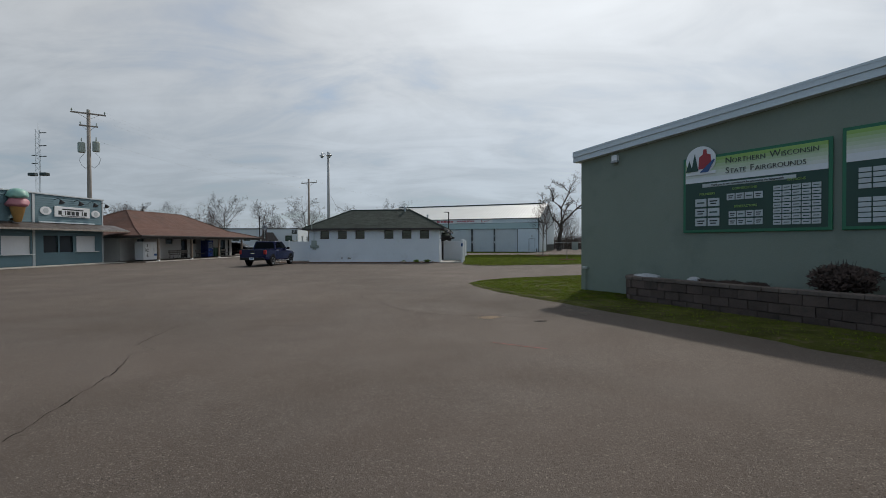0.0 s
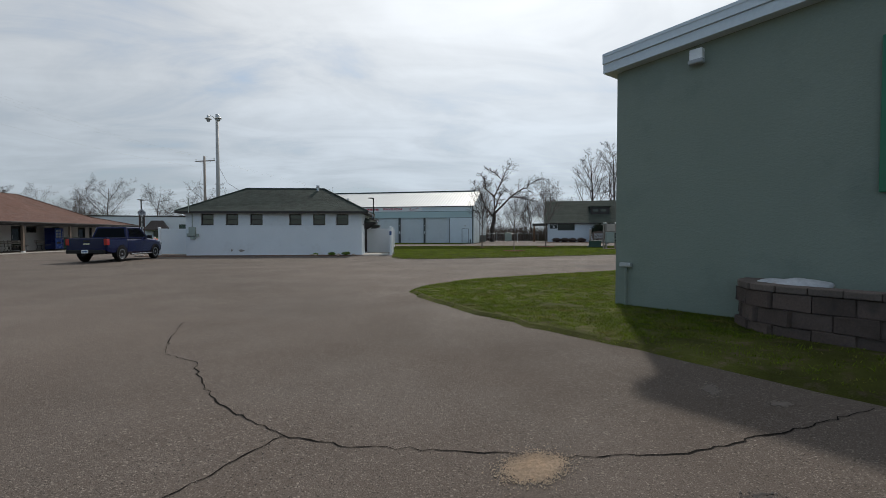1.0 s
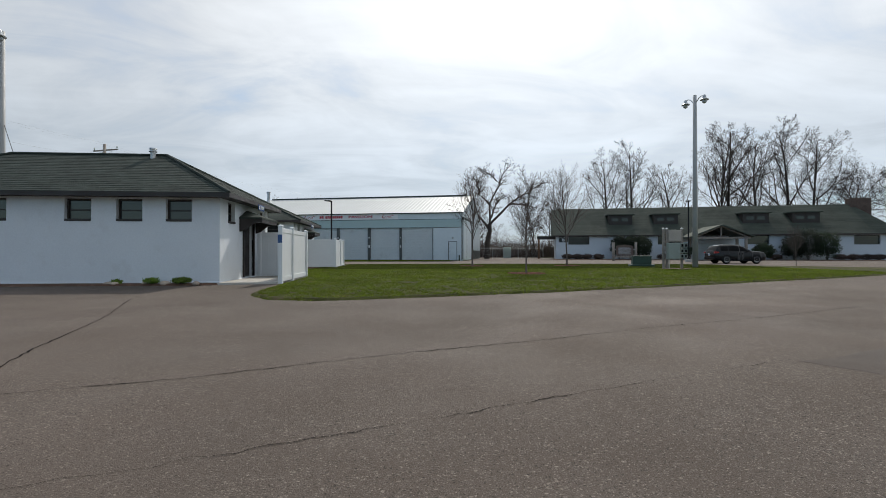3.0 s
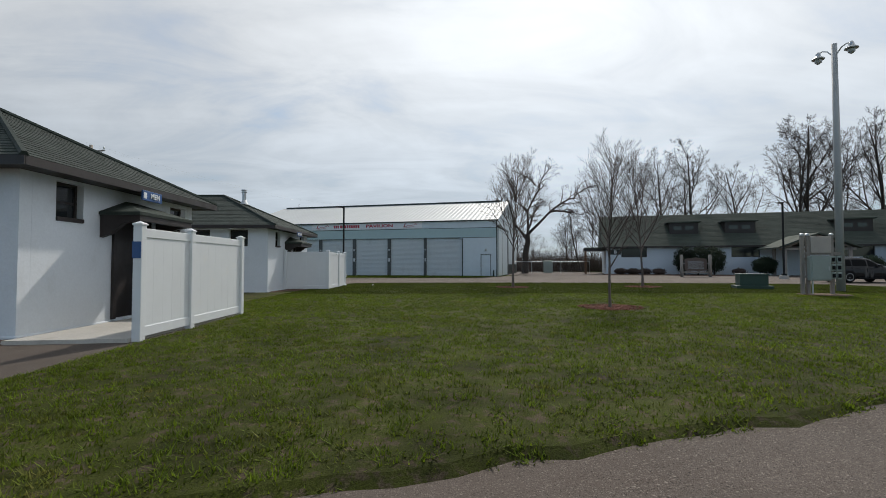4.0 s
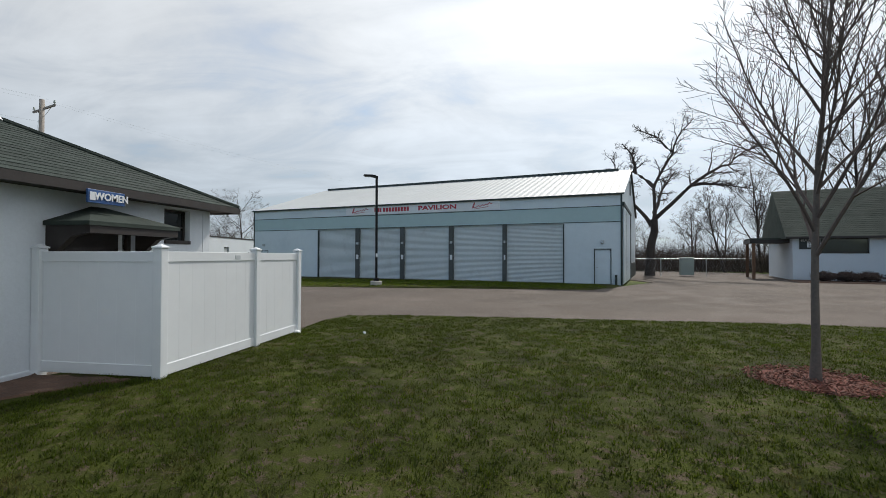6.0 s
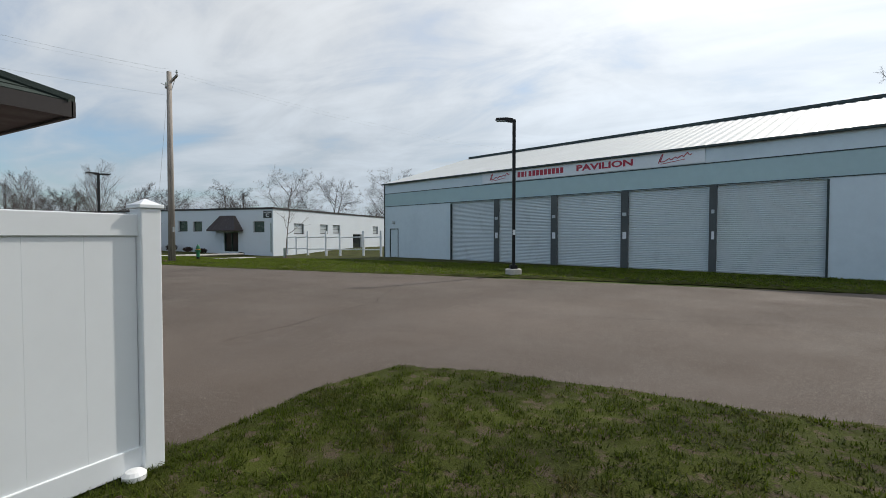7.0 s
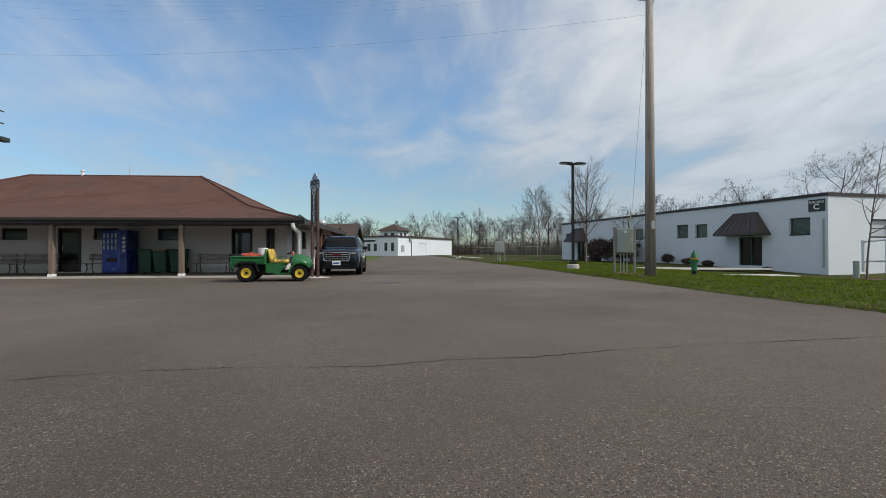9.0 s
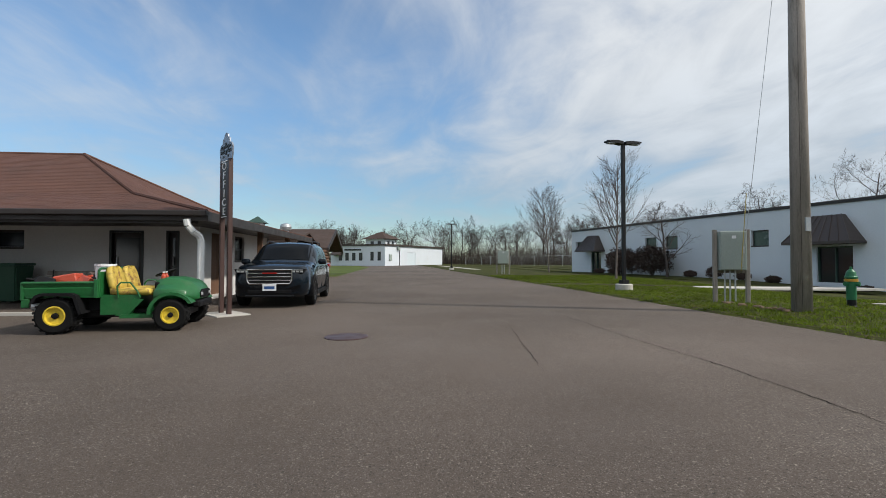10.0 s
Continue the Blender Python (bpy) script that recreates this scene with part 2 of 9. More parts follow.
WOOD_BROWN = material("brown_wood", (0.16, 0.085, 0.048), 0.7, var=0.2, scale=8, grain=26, bump=0.4, stretch=(6, 6, 0.5))
BARK = material("bark", (0.055, 0.045, 0.040), 0.95, var=0.25, scale=8, grain=30, bump=0.6, stretch=(3, 3, 0.8))
BARK_LIGHT = material("young_bark", (0.135, 0.112, 0.098), 0.9, var=0.2, scale=8, grain=30, bump=0.4)
TWIG = material("twig", (0.105, 0.080, 0.070), 0.9, var=0.2, scale=2, grain=5, bump=0, island=0.2)
TWIG_FAR = material("far_twig", (0.052, 0.041, 0.036), 0.95, var=0.2, scale=0.5, grain=3, bump=0, island=0.15)
SHEET_WHITE = material("white_steel_siding", (0.62, 0.70, 0.74), 0.38, var=0.03, scale=1.5, grain=3, bump=0.04, second=(0.56, 0.64, 0.68), second_scale=0.3)
SHEET_BAND = material("pale_green_steel", (0.40, 0.53, 0.54), 0.4, var=0.03, scale=1.5, grain=3, bump=0.04)
ROLL_DOOR = material("roller_door_steel", (0.58, 0.63, 0.64), 0.42, var=0.04, scale=2, grain=6, bump=0.05, second=(0.5, 0.54, 0.55), second_scale=0.8)
ROOF_METAL = material("pale_roof_steel", (0.52, 0.54, 0.53), 0.5, metal=0.15, var=0.04, scale=1, grain=4, bump=0.05)
DOOR_POST = material("dark_grey_door_post", (0.075, 0.082, 0.080), 0.6, var=0.15, scale=6, grain=30, bump=0.1)
METAL_DARK = material("dark_green_trim", (0.022, 0.035, 0.033), 0.45, var=0.1, scale=5, grain=12, bump=0.05)
BLACK_METAL = material("black_painted_steel", (0.010, 0.010, 0.011), 0.45, var=0.1, scale=6, grain=30, bump=0.05, spec=0.25)
BRONZE = material("brown_painted_steel", (0.055, 0.026, 0.021), 0.5, var=0.12, scale=6, grain=30, bump=0.05)
BROWN_METAL = material("brown_metal_roof", (0.052, 0.038, 0.032), 0.4, var=0.1, scale=3, grain=10, bump=0.05)
GALV = material("galvanised_steel", (0.50, 0.52, 0.53), 0.42, metal=0.75, var=0.1, scale=6, grain=25, bump=0.05)
WHITE_METAL = material("white_painted_metal", (0.78, 0.79, 0.79), 0.4, var=0.04, scale=4, grain=20, bump=0.03)
FASCIA_WHITE = material("pale_fascia_metal", (0.62, 0.68, 0.72), 0.4, var=0.05, scale=2, grain=14, bump=0.05)
GREY_BOX = material("grey_green_enamel", (0.30, 0.35, 0.32), 0.45, var=0.07, scale=4, grain=24, bump=0.05)
GREEN_BOX = material("dark_green_enamel", (0.030, 0.066, 0.050), 0.5, var=0.1, scale=4, grain=24, bump=0.05)
CAR_GLASS = material("tinted_car_glass", (0.004, 0.005, 0.006), 0.05, var=0.05, scale=1, grain=2, bump=0.0, spec=0.08)
DARK_GLASS = material("dark_window_glass", (0.020, 0.024, 0.027), 0.07, var=0.1, scale=1, grain=2, bump=0.0, spec=0.6)
CURTAIN_GREEN = material("green_glass_block", (0.045, 0.075, 0.060), 0.25, var=0.15, scale=3, grain=5, bump=0.0)
CHROME = material("chrome", (0.62, 0.62, 0.62), 0.15, metal=1.0, var=0.03, scale=2, grain=5, bump=0)
RUBBER = material("tyre_rubber", (0.009, 0.009, 0.009), 0.85, var=0.2, scale=8, grain=50, bump=0.3, spec=0.12)
PLASTIC_BLACK = material("black_plastic", (0.008, 0.008, 0.009), 0.6, var=0.1, scale=8, grain=50, bump=0.1, spec=0.15)
LENS_RED = material("red_lamp_lens", (0.30, 0.012, 0.012), 0.2, var=0.05, scale=4, grain=8, bump=0)
LENS_CLEAR = material("clear_lamp_lens", (0.36, 0.38, 0.39), 0.12, var=0.05, scale=4, grain=8, bump=0)
STONE = material("field_stone", (0.40, 0.33, 0.27), 0.85, var=0.2, scale=10, grain=40, bump=0.5, second=(0.28, 0.25, 0.22), second_scale=4, island=0.25)
RUBBLE = material("brown_rubble", (0.13, 0.085, 0.055), 0.95, var=0.3, scale=12, grain=40, bump=0.6)
BLOCK = material("retaining_block", (0.085, 0.060, 0.050), 0.92, var=0.2, scale=12, grain=40, bump=0.9, second=(0.055, 0.042, 0.036), second_scale=5, island=0.25)
CAP_BLOCK = material("retaining_cap", (0.120, 0.094, 0.080), 0.92, var=0.2, scale=12, grain=40, bump=0.8, island=0.15)
SIDING_TEAL = material("teal_lap_siding", (0.115, 0.20, 0.235), 0.6, var=0.06, scale=4, grain=20, bump=0.1, island=0.05)
RED_PRINT = material("red_sign_print", (0.42, 0.025, 0.05), 0.4, var=0.03, scale=3, grain=10, bump=0)
SIGN_WHITE = material("sign_white", (0.76, 0.78, 0.80), 0.4, var=0.03, scale=3, grain=10, bump=0)
SIGN_BLACK = material("sign_black", (0.020, 0.024, 0.024), 0.4, var=0.05, scale=3, grain=10, bump=0)
SIGN_GREEN = material("sign_dark_green", (0.014, 0.052, 0.038), 0.35, var=0.04, scale=3, grain=10, bump=0)
SIGN_EDGE = material("sign_green_border", (0.018, 0.15, 0.075), 0.35, var=0.04, scale=3, grain=10, bump=0)
SIGN_LIME = material("sign_lime", (0.30, 0.47, 0.13), 0.35, var=0.05, scale=3, grain=10, bump=0)
SIGN_GREY = material("sign_plate_grey", (0.50, 0.54, 0.56), 0.35, var=0.05, scale=3, grain=10, bump=0)
CREST = material("blue_grey_cut_metal", (0.22, 0.25, 0.30), 0.4, metal=0.4, var=0.15, scale=14, grain=40, bump=0.1)
SIGN_BLUE = material("sign_blue", (0.03, 0.09, 0.25), 0.4, var=0.05, scale=3, grain=10, bump=0)
EVERGREEN = material("evergreen_leaf", (0.020, 0.034, 0.014), 0.9, var=0.35, scale=5, grain=10, bump=0, island=0.4)
BRUSH = material("undergrowth_stem", (0.075, 0.056, 0.046), 0.95, var=0.3, scale=5, grain=10, bump=0, island=0.3)
BUSH_BROWN = material("dry_shrub", (0.070, 0.046, 0.037), 0.95, var=0.3, scale=5, grain=10, bump=0, island=0.3)

# ---- builders ----


def part(name, bm, mat, parent=None, label="", smooth=False, kind=""):
    me = bpy.data.meshes.new(name)
    if isinstance(bm, bmesh.types.BMesh):
        bmesh.ops.recalc_face_normals(bm, faces=bm.faces)
        bm.to_mesh(me)
        bm.free()
    else:
        me.from_pydata(bm[0], [], bm[1])
    me.materials.append(mat)
    if smooth:
        me.polygons.foreach_set("use_smooth", [True] * len(me.polygons))
    ob = new(name, me)
    ob.parent = parent
    return tagged(ob, label=label, kind=kind)


def thing(name, label, category, m=None, group="", kind=""):
    ob = new(name)
    ob.matrix_world = m or Matrix()
    ob.empty_display_size = 0.2
    return tagged(ob, label, category, group, kind)


def box(bm, x0, x1, y0, y1, z0, z1, bevel=0.0, m=None):
    g = bmesh.ops.create_cube(bm, size=1)
    vs = g["verts"]
    bmesh.ops.scale(bm, vec=(abs(x1 - x0), abs(y1 - y0), abs(z1 - z0)), verts=vs)
    bmesh.ops.translate(bm, vec=((x0 + x1) / 2, (y0 + y1) / 2, (z0 + z1) / 2), verts=vs)
    if m is not None:
        bmesh.ops.transform(bm, matrix=m, verts=vs)
    if bevel:
        es = list({e for v in vs for e in v.link_edges})
        bmesh.ops.bevel(bm, geom=es, offset=bevel, segments=2, profile=0.5, affect="EDGES")
    return bm


def boxed(*a, **k):
    return box(bmesh.new(), *a, **k)


def rod(bm, p, q, r0, r1=None, sides=8, caps=True):
    """A tapered round bar from p to q."""
    p, q = Vector(p), Vector(q)
    r1 = r0 if r1 is None else r1
    d = (q - p)
    rot = d.to_track_quat("Z", "Y").to_matrix()
    rings = []
    for c, r in ((p, r0), (q, r1)):
        rings.append([bm.verts.new(c + rot @ Vector((r * math.cos(2 * math.pi * k / sides), r * math.sin(2 * math.pi * k / sides), 0))) for k in range(sides)])
    for k in range(sides):
        bm.faces.new((rings[0][k], rings[0][(k + 1) % sides], rings[1][(k + 1) % sides], rings[1][k]))
    if caps:
        bm.faces.new(rings[0][::-1])
        bm.faces.new(rings[1])
    return bm


def pipe(bm, pts, r, sides=8):
    for a, b in zip(pts, pts[1:]):
        rod(bm, a, b, r, r, sides)
    return bm


def lathe(bm, prof, sides=20, m=None):
    """A turned form: prof is a list of (radius, height)."""
    m = m or Matrix()
    rings = [[bm.verts.new(m @ Vector((r * math.cos(2 * math.pi * k / sides), r * math.sin(2 * math.pi * k / sides), z))) for k in range(sides)] for r, z in prof]
    for a, b in zip(rings, rings[1:]):
        for k in range(sides):
            bm.faces.new((a[k], a[(k + 1) % sides], b[(k + 1) % sides], b[k]))
    bm.faces.new(rings[0][::-1])
    bm.faces.new(rings[-1])
    return bm


def slab(bm, pts, z0, z1):
    """An upright prism over an outline of (x, y)."""
    lo = [bm.verts.new((x, y, z0)) for x, y in pts]
    hi = [bm.verts.new((x, y, z1)) for x, y in pts]
    bm.faces.new(lo[::-1])
    bm.faces.new(hi)
    n = len(pts)
    for k in range(n):
        bm.faces.new((lo[k], lo[(k + 1) % n], hi[(k + 1) % n], hi[k]))
    return bm


def prism(bm, pts, axis, a, b):
    """A prism over an outline in the plane across axis ('x' or 'y'), between a and b."""
    def at(u, v, w):
        return (w, u, v) if axis == "x" else (u, w, v)
    lo = [bm.verts.new(at(u, v, a)) for u, v in pts]
    hi = [bm.verts.new(at(u, v, b)) for u, v in pts]
    bm.faces.new(lo[::-1])
    bm.faces.new(hi)
    n = len(pts)
    for k in range(n):
        bm.faces.new((lo[k], lo[(k + 1) % n], hi[(k + 1) % n], hi[k]))
    return bm


def wall(bm, length, z0, z1, thick, holes=()):
    """A wall along local x from 0 to length, its face at y = 0 and its body at y > 0, with openings (x0, x1, za, zb) through it."""
    xs = sorted({0, length, *(v for h in holes for v in h[:2])})
    zs = sorted({z0, z1, *(v for h in holes for v in h[2:])})
    solid = lambda i, j: 0 <= i < len(xs) - 1 and 0 <= j < len(zs) - 1 and not any(h[0] - 1e-6 <= xs[i] and xs[i + 1] <= h[1] + 1e-6 and h[2] - 1e-6 <= zs[j] and zs[j + 1] <= h[3] + 1e-6 for h in holes)
    cache = {}

    def v(i, j, y):
        key = (i, j, y)
        if key not in cache:
            cache[key] = bm.verts.new((xs[i], y, zs[j]))
        return cache[key]
    for i in range(len(xs) - 1):
        for j in range(len(zs) - 1):
            if not solid(i, j):
                continue
            bm.faces.new((v(i, j, 0), v(i + 1, j, 0), v(i + 1, j + 1, 0), v(i, j + 1, 0)))
            bm.faces.new((v(i, j, thick), v(i, j + 1, thick), v(i + 1, j + 1, thick), v(i + 1, j, thick)))
            for di, dj, a, b in ((-1, 0, (i, j), (i, j + 1)), (1, 0, (i + 1, j + 1), (i + 1, j)), (0, -1, (i + 1, j), (i, j)), (0, 1, (i, j + 1), (i + 1, j + 1))):
                if not solid(i + di, j + dj):
                    bm.faces.new((v(*a, 0), v(*b, 0), v(*b, thick), v(*a, thick)))
    return bm


def move(bm, m):
    bmesh.ops.transform(bm, matrix=m, verts=bm.verts)
    return bm


def text_mesh(words, size, depth=0.006, align="CENTER", bold=0.0):
    cu = bpy.data.curves.new("words", "FONT")
    cu.body, cu.size, cu.extrude, cu.align_x, cu.align_y, cu.offset = words, size, depth, align, "CENTER", bold
    cu.resolution_u = 3
    ob = bpy.data.objects.new("words", cu)
    scene.collection.objects.link(ob)
    dg = bpy.context.evaluated_depsgraph_get()
    me = bpy.data.meshes.new_from_object(ob.evaluated_get(dg))
    bm = bmesh.new(); bm.from_mesh(me)
    bpy.data.objects.remove(ob); bpy.data.curves.remove(cu); bpy.data.meshes.remove(me)
    return bm


def lettering(words, size, mat, parent, m, label="", wide=1.0, bold=0.0, name="lettering"):
    bm = text_mesh(words, size, bold=bold)
    move(bm, m @ pose(0, 0, 0, 90, 0, 0) @ Matrix.Diagonal((wide, 1, 1, 1)))
    return part(name, bm, mat, parent, label)

# ---- ground ----
import mathutils


def rough_outline(pts, step=0.35, amp=0.07, seed=0):
    """The outline of (x, y), resampled with a ragged edge."""
    rnd = random.Random(seed)
    out = []
    for (ax, ay), (bx, by) in zip(pts, pts[1:] + pts[:1]):
        d = math.hypot(bx - ax, by - ay)
        n = max(1, int(d / (step if d < 60 else d / 12)))
        for k in range(n):
            f = k / n
            j = 0 if k == 0 else 1
            out.append((ax + (bx - ax) * f + rnd.uniform(-amp, amp) * j, ay + (by - ay) * f + rnd.uniform(-amp, amp) * j))
    return out


def sheet(name, pts, mat, z, label, category, edge=0.0, low=-0.03, amp=0.07, seed=0, step=0.35):
    """A flat patch of ground at z with an edge that slopes down over `edge` metres."""
    o = rough_outline(pts, step, amp, seed)
    bm = bmesh.new()
    n = len(o)
    area = sum(o[k][0] * o[(k + 1) % n][1] - o[(k + 1) % n][0] * o[k][1] for k in range(n))
    s = 1 if area > 0 else -1
    inner = []
    for k in range(n):
        (ax, ay), (bx, by) = o[k - 1], o[(k + 1) % n]
        d = math.hypot(bx - ax, by - ay) or 1
        inner.append((o[k][0] - s * (by - ay) / d * edge, o[k][1] + s * (bx - ax) / d * edge))
    top = [bm.verts.new((x, y, z)) for x, y in inner]
    rim = [bm.verts.new((x, y, low)) for x, y in o]
    for k in range(n):
        bm.faces.new((rim[k], rim[(k + 1) % n], top[(k + 1) % n], top[k]))
    for tri in mathutils.geometry.tessellate_polygon([[v.co for v in top]]):
        bm.faces.new([top[i] for i in tri])
    return tagged(part(name, bm, mat), label, category, kind="structure")


part_ground = bmesh.new()
bmesh.ops.create_grid(part_ground, x_segments=8, y_segments=8, size=1500)
tagged(part("ground", move(part_ground, pose(-40, 40, -0.06)), FIELD), "broad flat ground of rough grass reaching the horizon", "ground", kind="structure")

sheet("road", [(-190, 40), (-150, 46), (-110, 52.5), (-60, 53), (-47, 20), (-45, -40), (70, -40), (70, 78), (26, 84), (12, 100), (-2, 100), (3, 74), (-2, 66), (-28, 65.0), (-75, 63.6), (-105, 63.5), (-190, 60)], ASPHALT, 0.0,
      "worn grey-brown asphalt lot and lanes", "asphalt", edge=0.05, low=-0.06)

ISLAND_1 = [(-8.75, 14.7), (-8.6, 15.4), (-8.05, 16.3), (-6.95, 17.4), (-3.6, 19.1), (1.4, 21.35), (8.4, 23.9), (24, 30), (40, 35), (40, -30), (14, -30), (-2.2, 2.0), (-4.3, 5.9), (-5.2, 7.4), (-6.0, 8.8), (-6.9, 10.3), (-7.8, 11.9), (-8.4, 13.4)]
ISLAND_2 = [(-9.7, 30.6), (-9.5, 29.6), (-8.9, 28.7), (-7.9, 28.35), (-6.2, 28.75), (-2.5, 29.9), (3.5, 32.3), (9.8, 34.9), (22.8, 41.0), (24.0, 42.5), (23.0, 44.2), (15.0, 52.3), (10.8, 53.3), (0.5, 54.6), (-9.0, 54.5), (-10.2, 54.2), (-10.5, 53.0), (-10.45, 51.6), (-11.9, 51.4), (-12, 45.3), (-22, 45.3), (-22, 39.0), (-11.5, 39.0), (-11.5, 38.2), (-9.85, 37.3), (-9.75, 33.4)]
LAWN_N = [(-190, 60.5), (-105, 63.8), (-75, 63.9), (-45, 64.4), (-28, 64.3), (-18, 65.1), (-13, 66.5), (-7, 66.8), (-2.5, 66.4), (-0.6, 67.4), (0.25, 69.9), (1.6, 78), (4, 110), (-190, 130)]
sheet("road_lane", [(-2.6, 22.9), (2.8, 24.6), (9.8, 27.3), (16.85, 30.25), (36, 38), (40, 36), (24, 30.6), (8.4, 24.3), (1.4, 21.6), (-1.5, 20.4)], ASPHALT_PALE, 0.004,
      "paler worn strip of asphalt along the grass verge", "asphalt", edge=0.03, low=-0.002, amp=0.10, seed=4, step=0.5)
sheet("lawn", ISLAND_1, VERGE, 0.045, "green mown grass verge beside the sage building", "lawn", edge=0.16, seed=1)
sheet("lawn", ISLAND_2, GRASS, 0.045, "green mown lawn with young trees and worn patches", "lawn", edge=0.16, seed=2)
sheet("lawn", LAWN_N, GRASS, 0.035, "green lawn along the pavilion and Building C", "lawn", edge=0.2, seed=3, step=0.6)

# ---- buildings ----


def ring(x0, x1, y0, y1, z):
    return [(x0, y0, z), (x1, y0, z), (x1, y1, z), (x0, y1, z)]


def hip_roof(bm, eave, ridge, thick=0.1):
    """eave: x0, x1, y0, y1, z. ridge: two end points."""
    x0, x1, y0, y1, z = eave
    c = [bm.verts.new(p) for p in ring(x0, x1, y0, y1, z)]
    lo = [bm.verts.new(p) for p in ring(x0, x1, y0, y1, z - thick)]
    a, b = (bm.verts.new(p) for p in ridge)
    along_x = abs(ridge[0][0] - ridge[1][0]) > abs(ridge[0][1] - ridge[1][1])
    if along_x:
        fs = ((c[0], c[1], b, a), (c[1], c[2], b), (c[2], c[3], a, b), (c[3], c[0], a))
    else:
        fs = ((c[0], c[1], a), (c[1], c[2], b, a), (c[2], c[3], b), (c[3], c[0], a, b))
    for f in fs:
        bm.faces.new(f)
    for k in range(4):
        bm.faces.new((lo[k], lo[(k + 1) % 4], c[(k + 1) % 4], c[k]))
    bm.faces.new(lo[::-1])
    return bm


def shingle_courses(name, corners, parent, mat, rows, width=0.31, drop=0.006, label=""):
    """Overlapping shingle courses over a roof plane: corners are eave-left, eave-right, ridge-right, ridge-left."""
    el, er, rr, rl = (Vector(c) for c in corners)
    nrm = (er - el).cross(rl - el).normalized()
    if nrm.z < 0:
        nrm = -nrm
    verts, faces = [], []
    rnd = random.Random(len(name) + rows)
    for r in range(rows):
        f0, f1 = r / rows, min((r + 1.12) / rows, 1.0)
        a0, b0 = el.lerp(rl, f0), er.lerp(rr, f0)
        a1, b1 = el.lerp(rl, f1), er.lerp(rr, f1)
        n = max(1, int((b0 - a0).length / width))
        cuts = sorted({0.0, 1.0, *((k + (0.5 if r % 2 else 0.0) + rnd.uniform(-0.06, 0.06)) / n for k in range(1, n))})
        for s, t in zip(cuts, cuts[1:]):
            up = drop * rnd.uniform(0.8, 1.3)
            low, high = nrm * (up + 0.006), nrm * 0.004
            p = [a0.lerp(b0, s) + low, a0.lerp(b0, t) + low, a1.lerp(b1, t) + high, a1.lerp(b1, s) + high, a0.lerp(b0, s), a0.lerp(b0, t)]
            k = len(verts)
            verts += [tuple(v) for v in p]
            faces += [(k, k + 1, k + 2, k + 3), (k + 4, k + 5, k + 1, k)]
    return part(name, (verts, faces), mat, parent, label, kind="stuff")


def small_window(parent, m, w, h, deep=0.16, sill=True, bars=1, glass=DARK_GLASS, frame_mat=TRIM_DARK, name="window"):
    """A window in an opening of w x h: frame, panes and sill. m: the opening's lower left corner on the wall's face, y into the wall."""
    win = part(name, move(wall(bmesh.new(), w, 0, h, 0.06, [(0.05, w - 0.05, 0.05, h - 0.05)]), m @ pose(0, deep, 0)), frame_mat, parent)
    n = bars + 1
    for k in range(n):
        z0, z1 = 0.05 + (h - 0.1) * k / n, 0.05 + (h - 0.1) * (k + 1) / n
        part("pane", move(boxed(0.05, w - 0.05, deep + 0.025, deep + 0.035, z0 + 0.012, z1 - 0.012), m), glass, win)
        if k:
            part("glazing_bar", move(boxed(0.05, w - 0.05, deep + 0.005, deep + 0.05, z0 - 0.02, z0 + 0.02), m), frame_mat, win)
    if sill:
        part("sill", move(boxed(0.004, w - 0.004, -0.025, deep, 0.003, 0.07, 0.008), m), frame_mat, win)
    return win


def wall_part(name, parent, m, length, z0, z1, mat, holes=(), thick=0.22):
    return part(name, move(wall(bmesh.new(), length, z0, z1, thick, holes), m), mat, parent)


def door_leaf(parent, m, w, h, mat, deep=0.08, glass=None, knob=GALV, frame_mat=TRIM_DARK):
    d = part("door", move(boxed(0.05, w - 0.05, deep, deep + 0.05, 0.02, h - 0.05, 0.006), m), mat, parent)
    part("door_frame", move(wall(bmesh.new(), w, 0, h, 0.1, [(0.05, w - 0.05, 0, h - 0.05)]), m @ pose(0, 0.02, 0)), frame_mat, parent)
    part("handle", move(rod(bmesh.new(), (w - 0.14, deep - 0.05, 0.95), (w - 0.14, deep - 0.05, 1.1), 0.016), m), knob, d)
    if glass:
        part("pane", move(boxed(0.17, w - 0.17, deep - 0.006, deep - 0.002, 0.25, h - 0.2), m), glass, d)
    return d


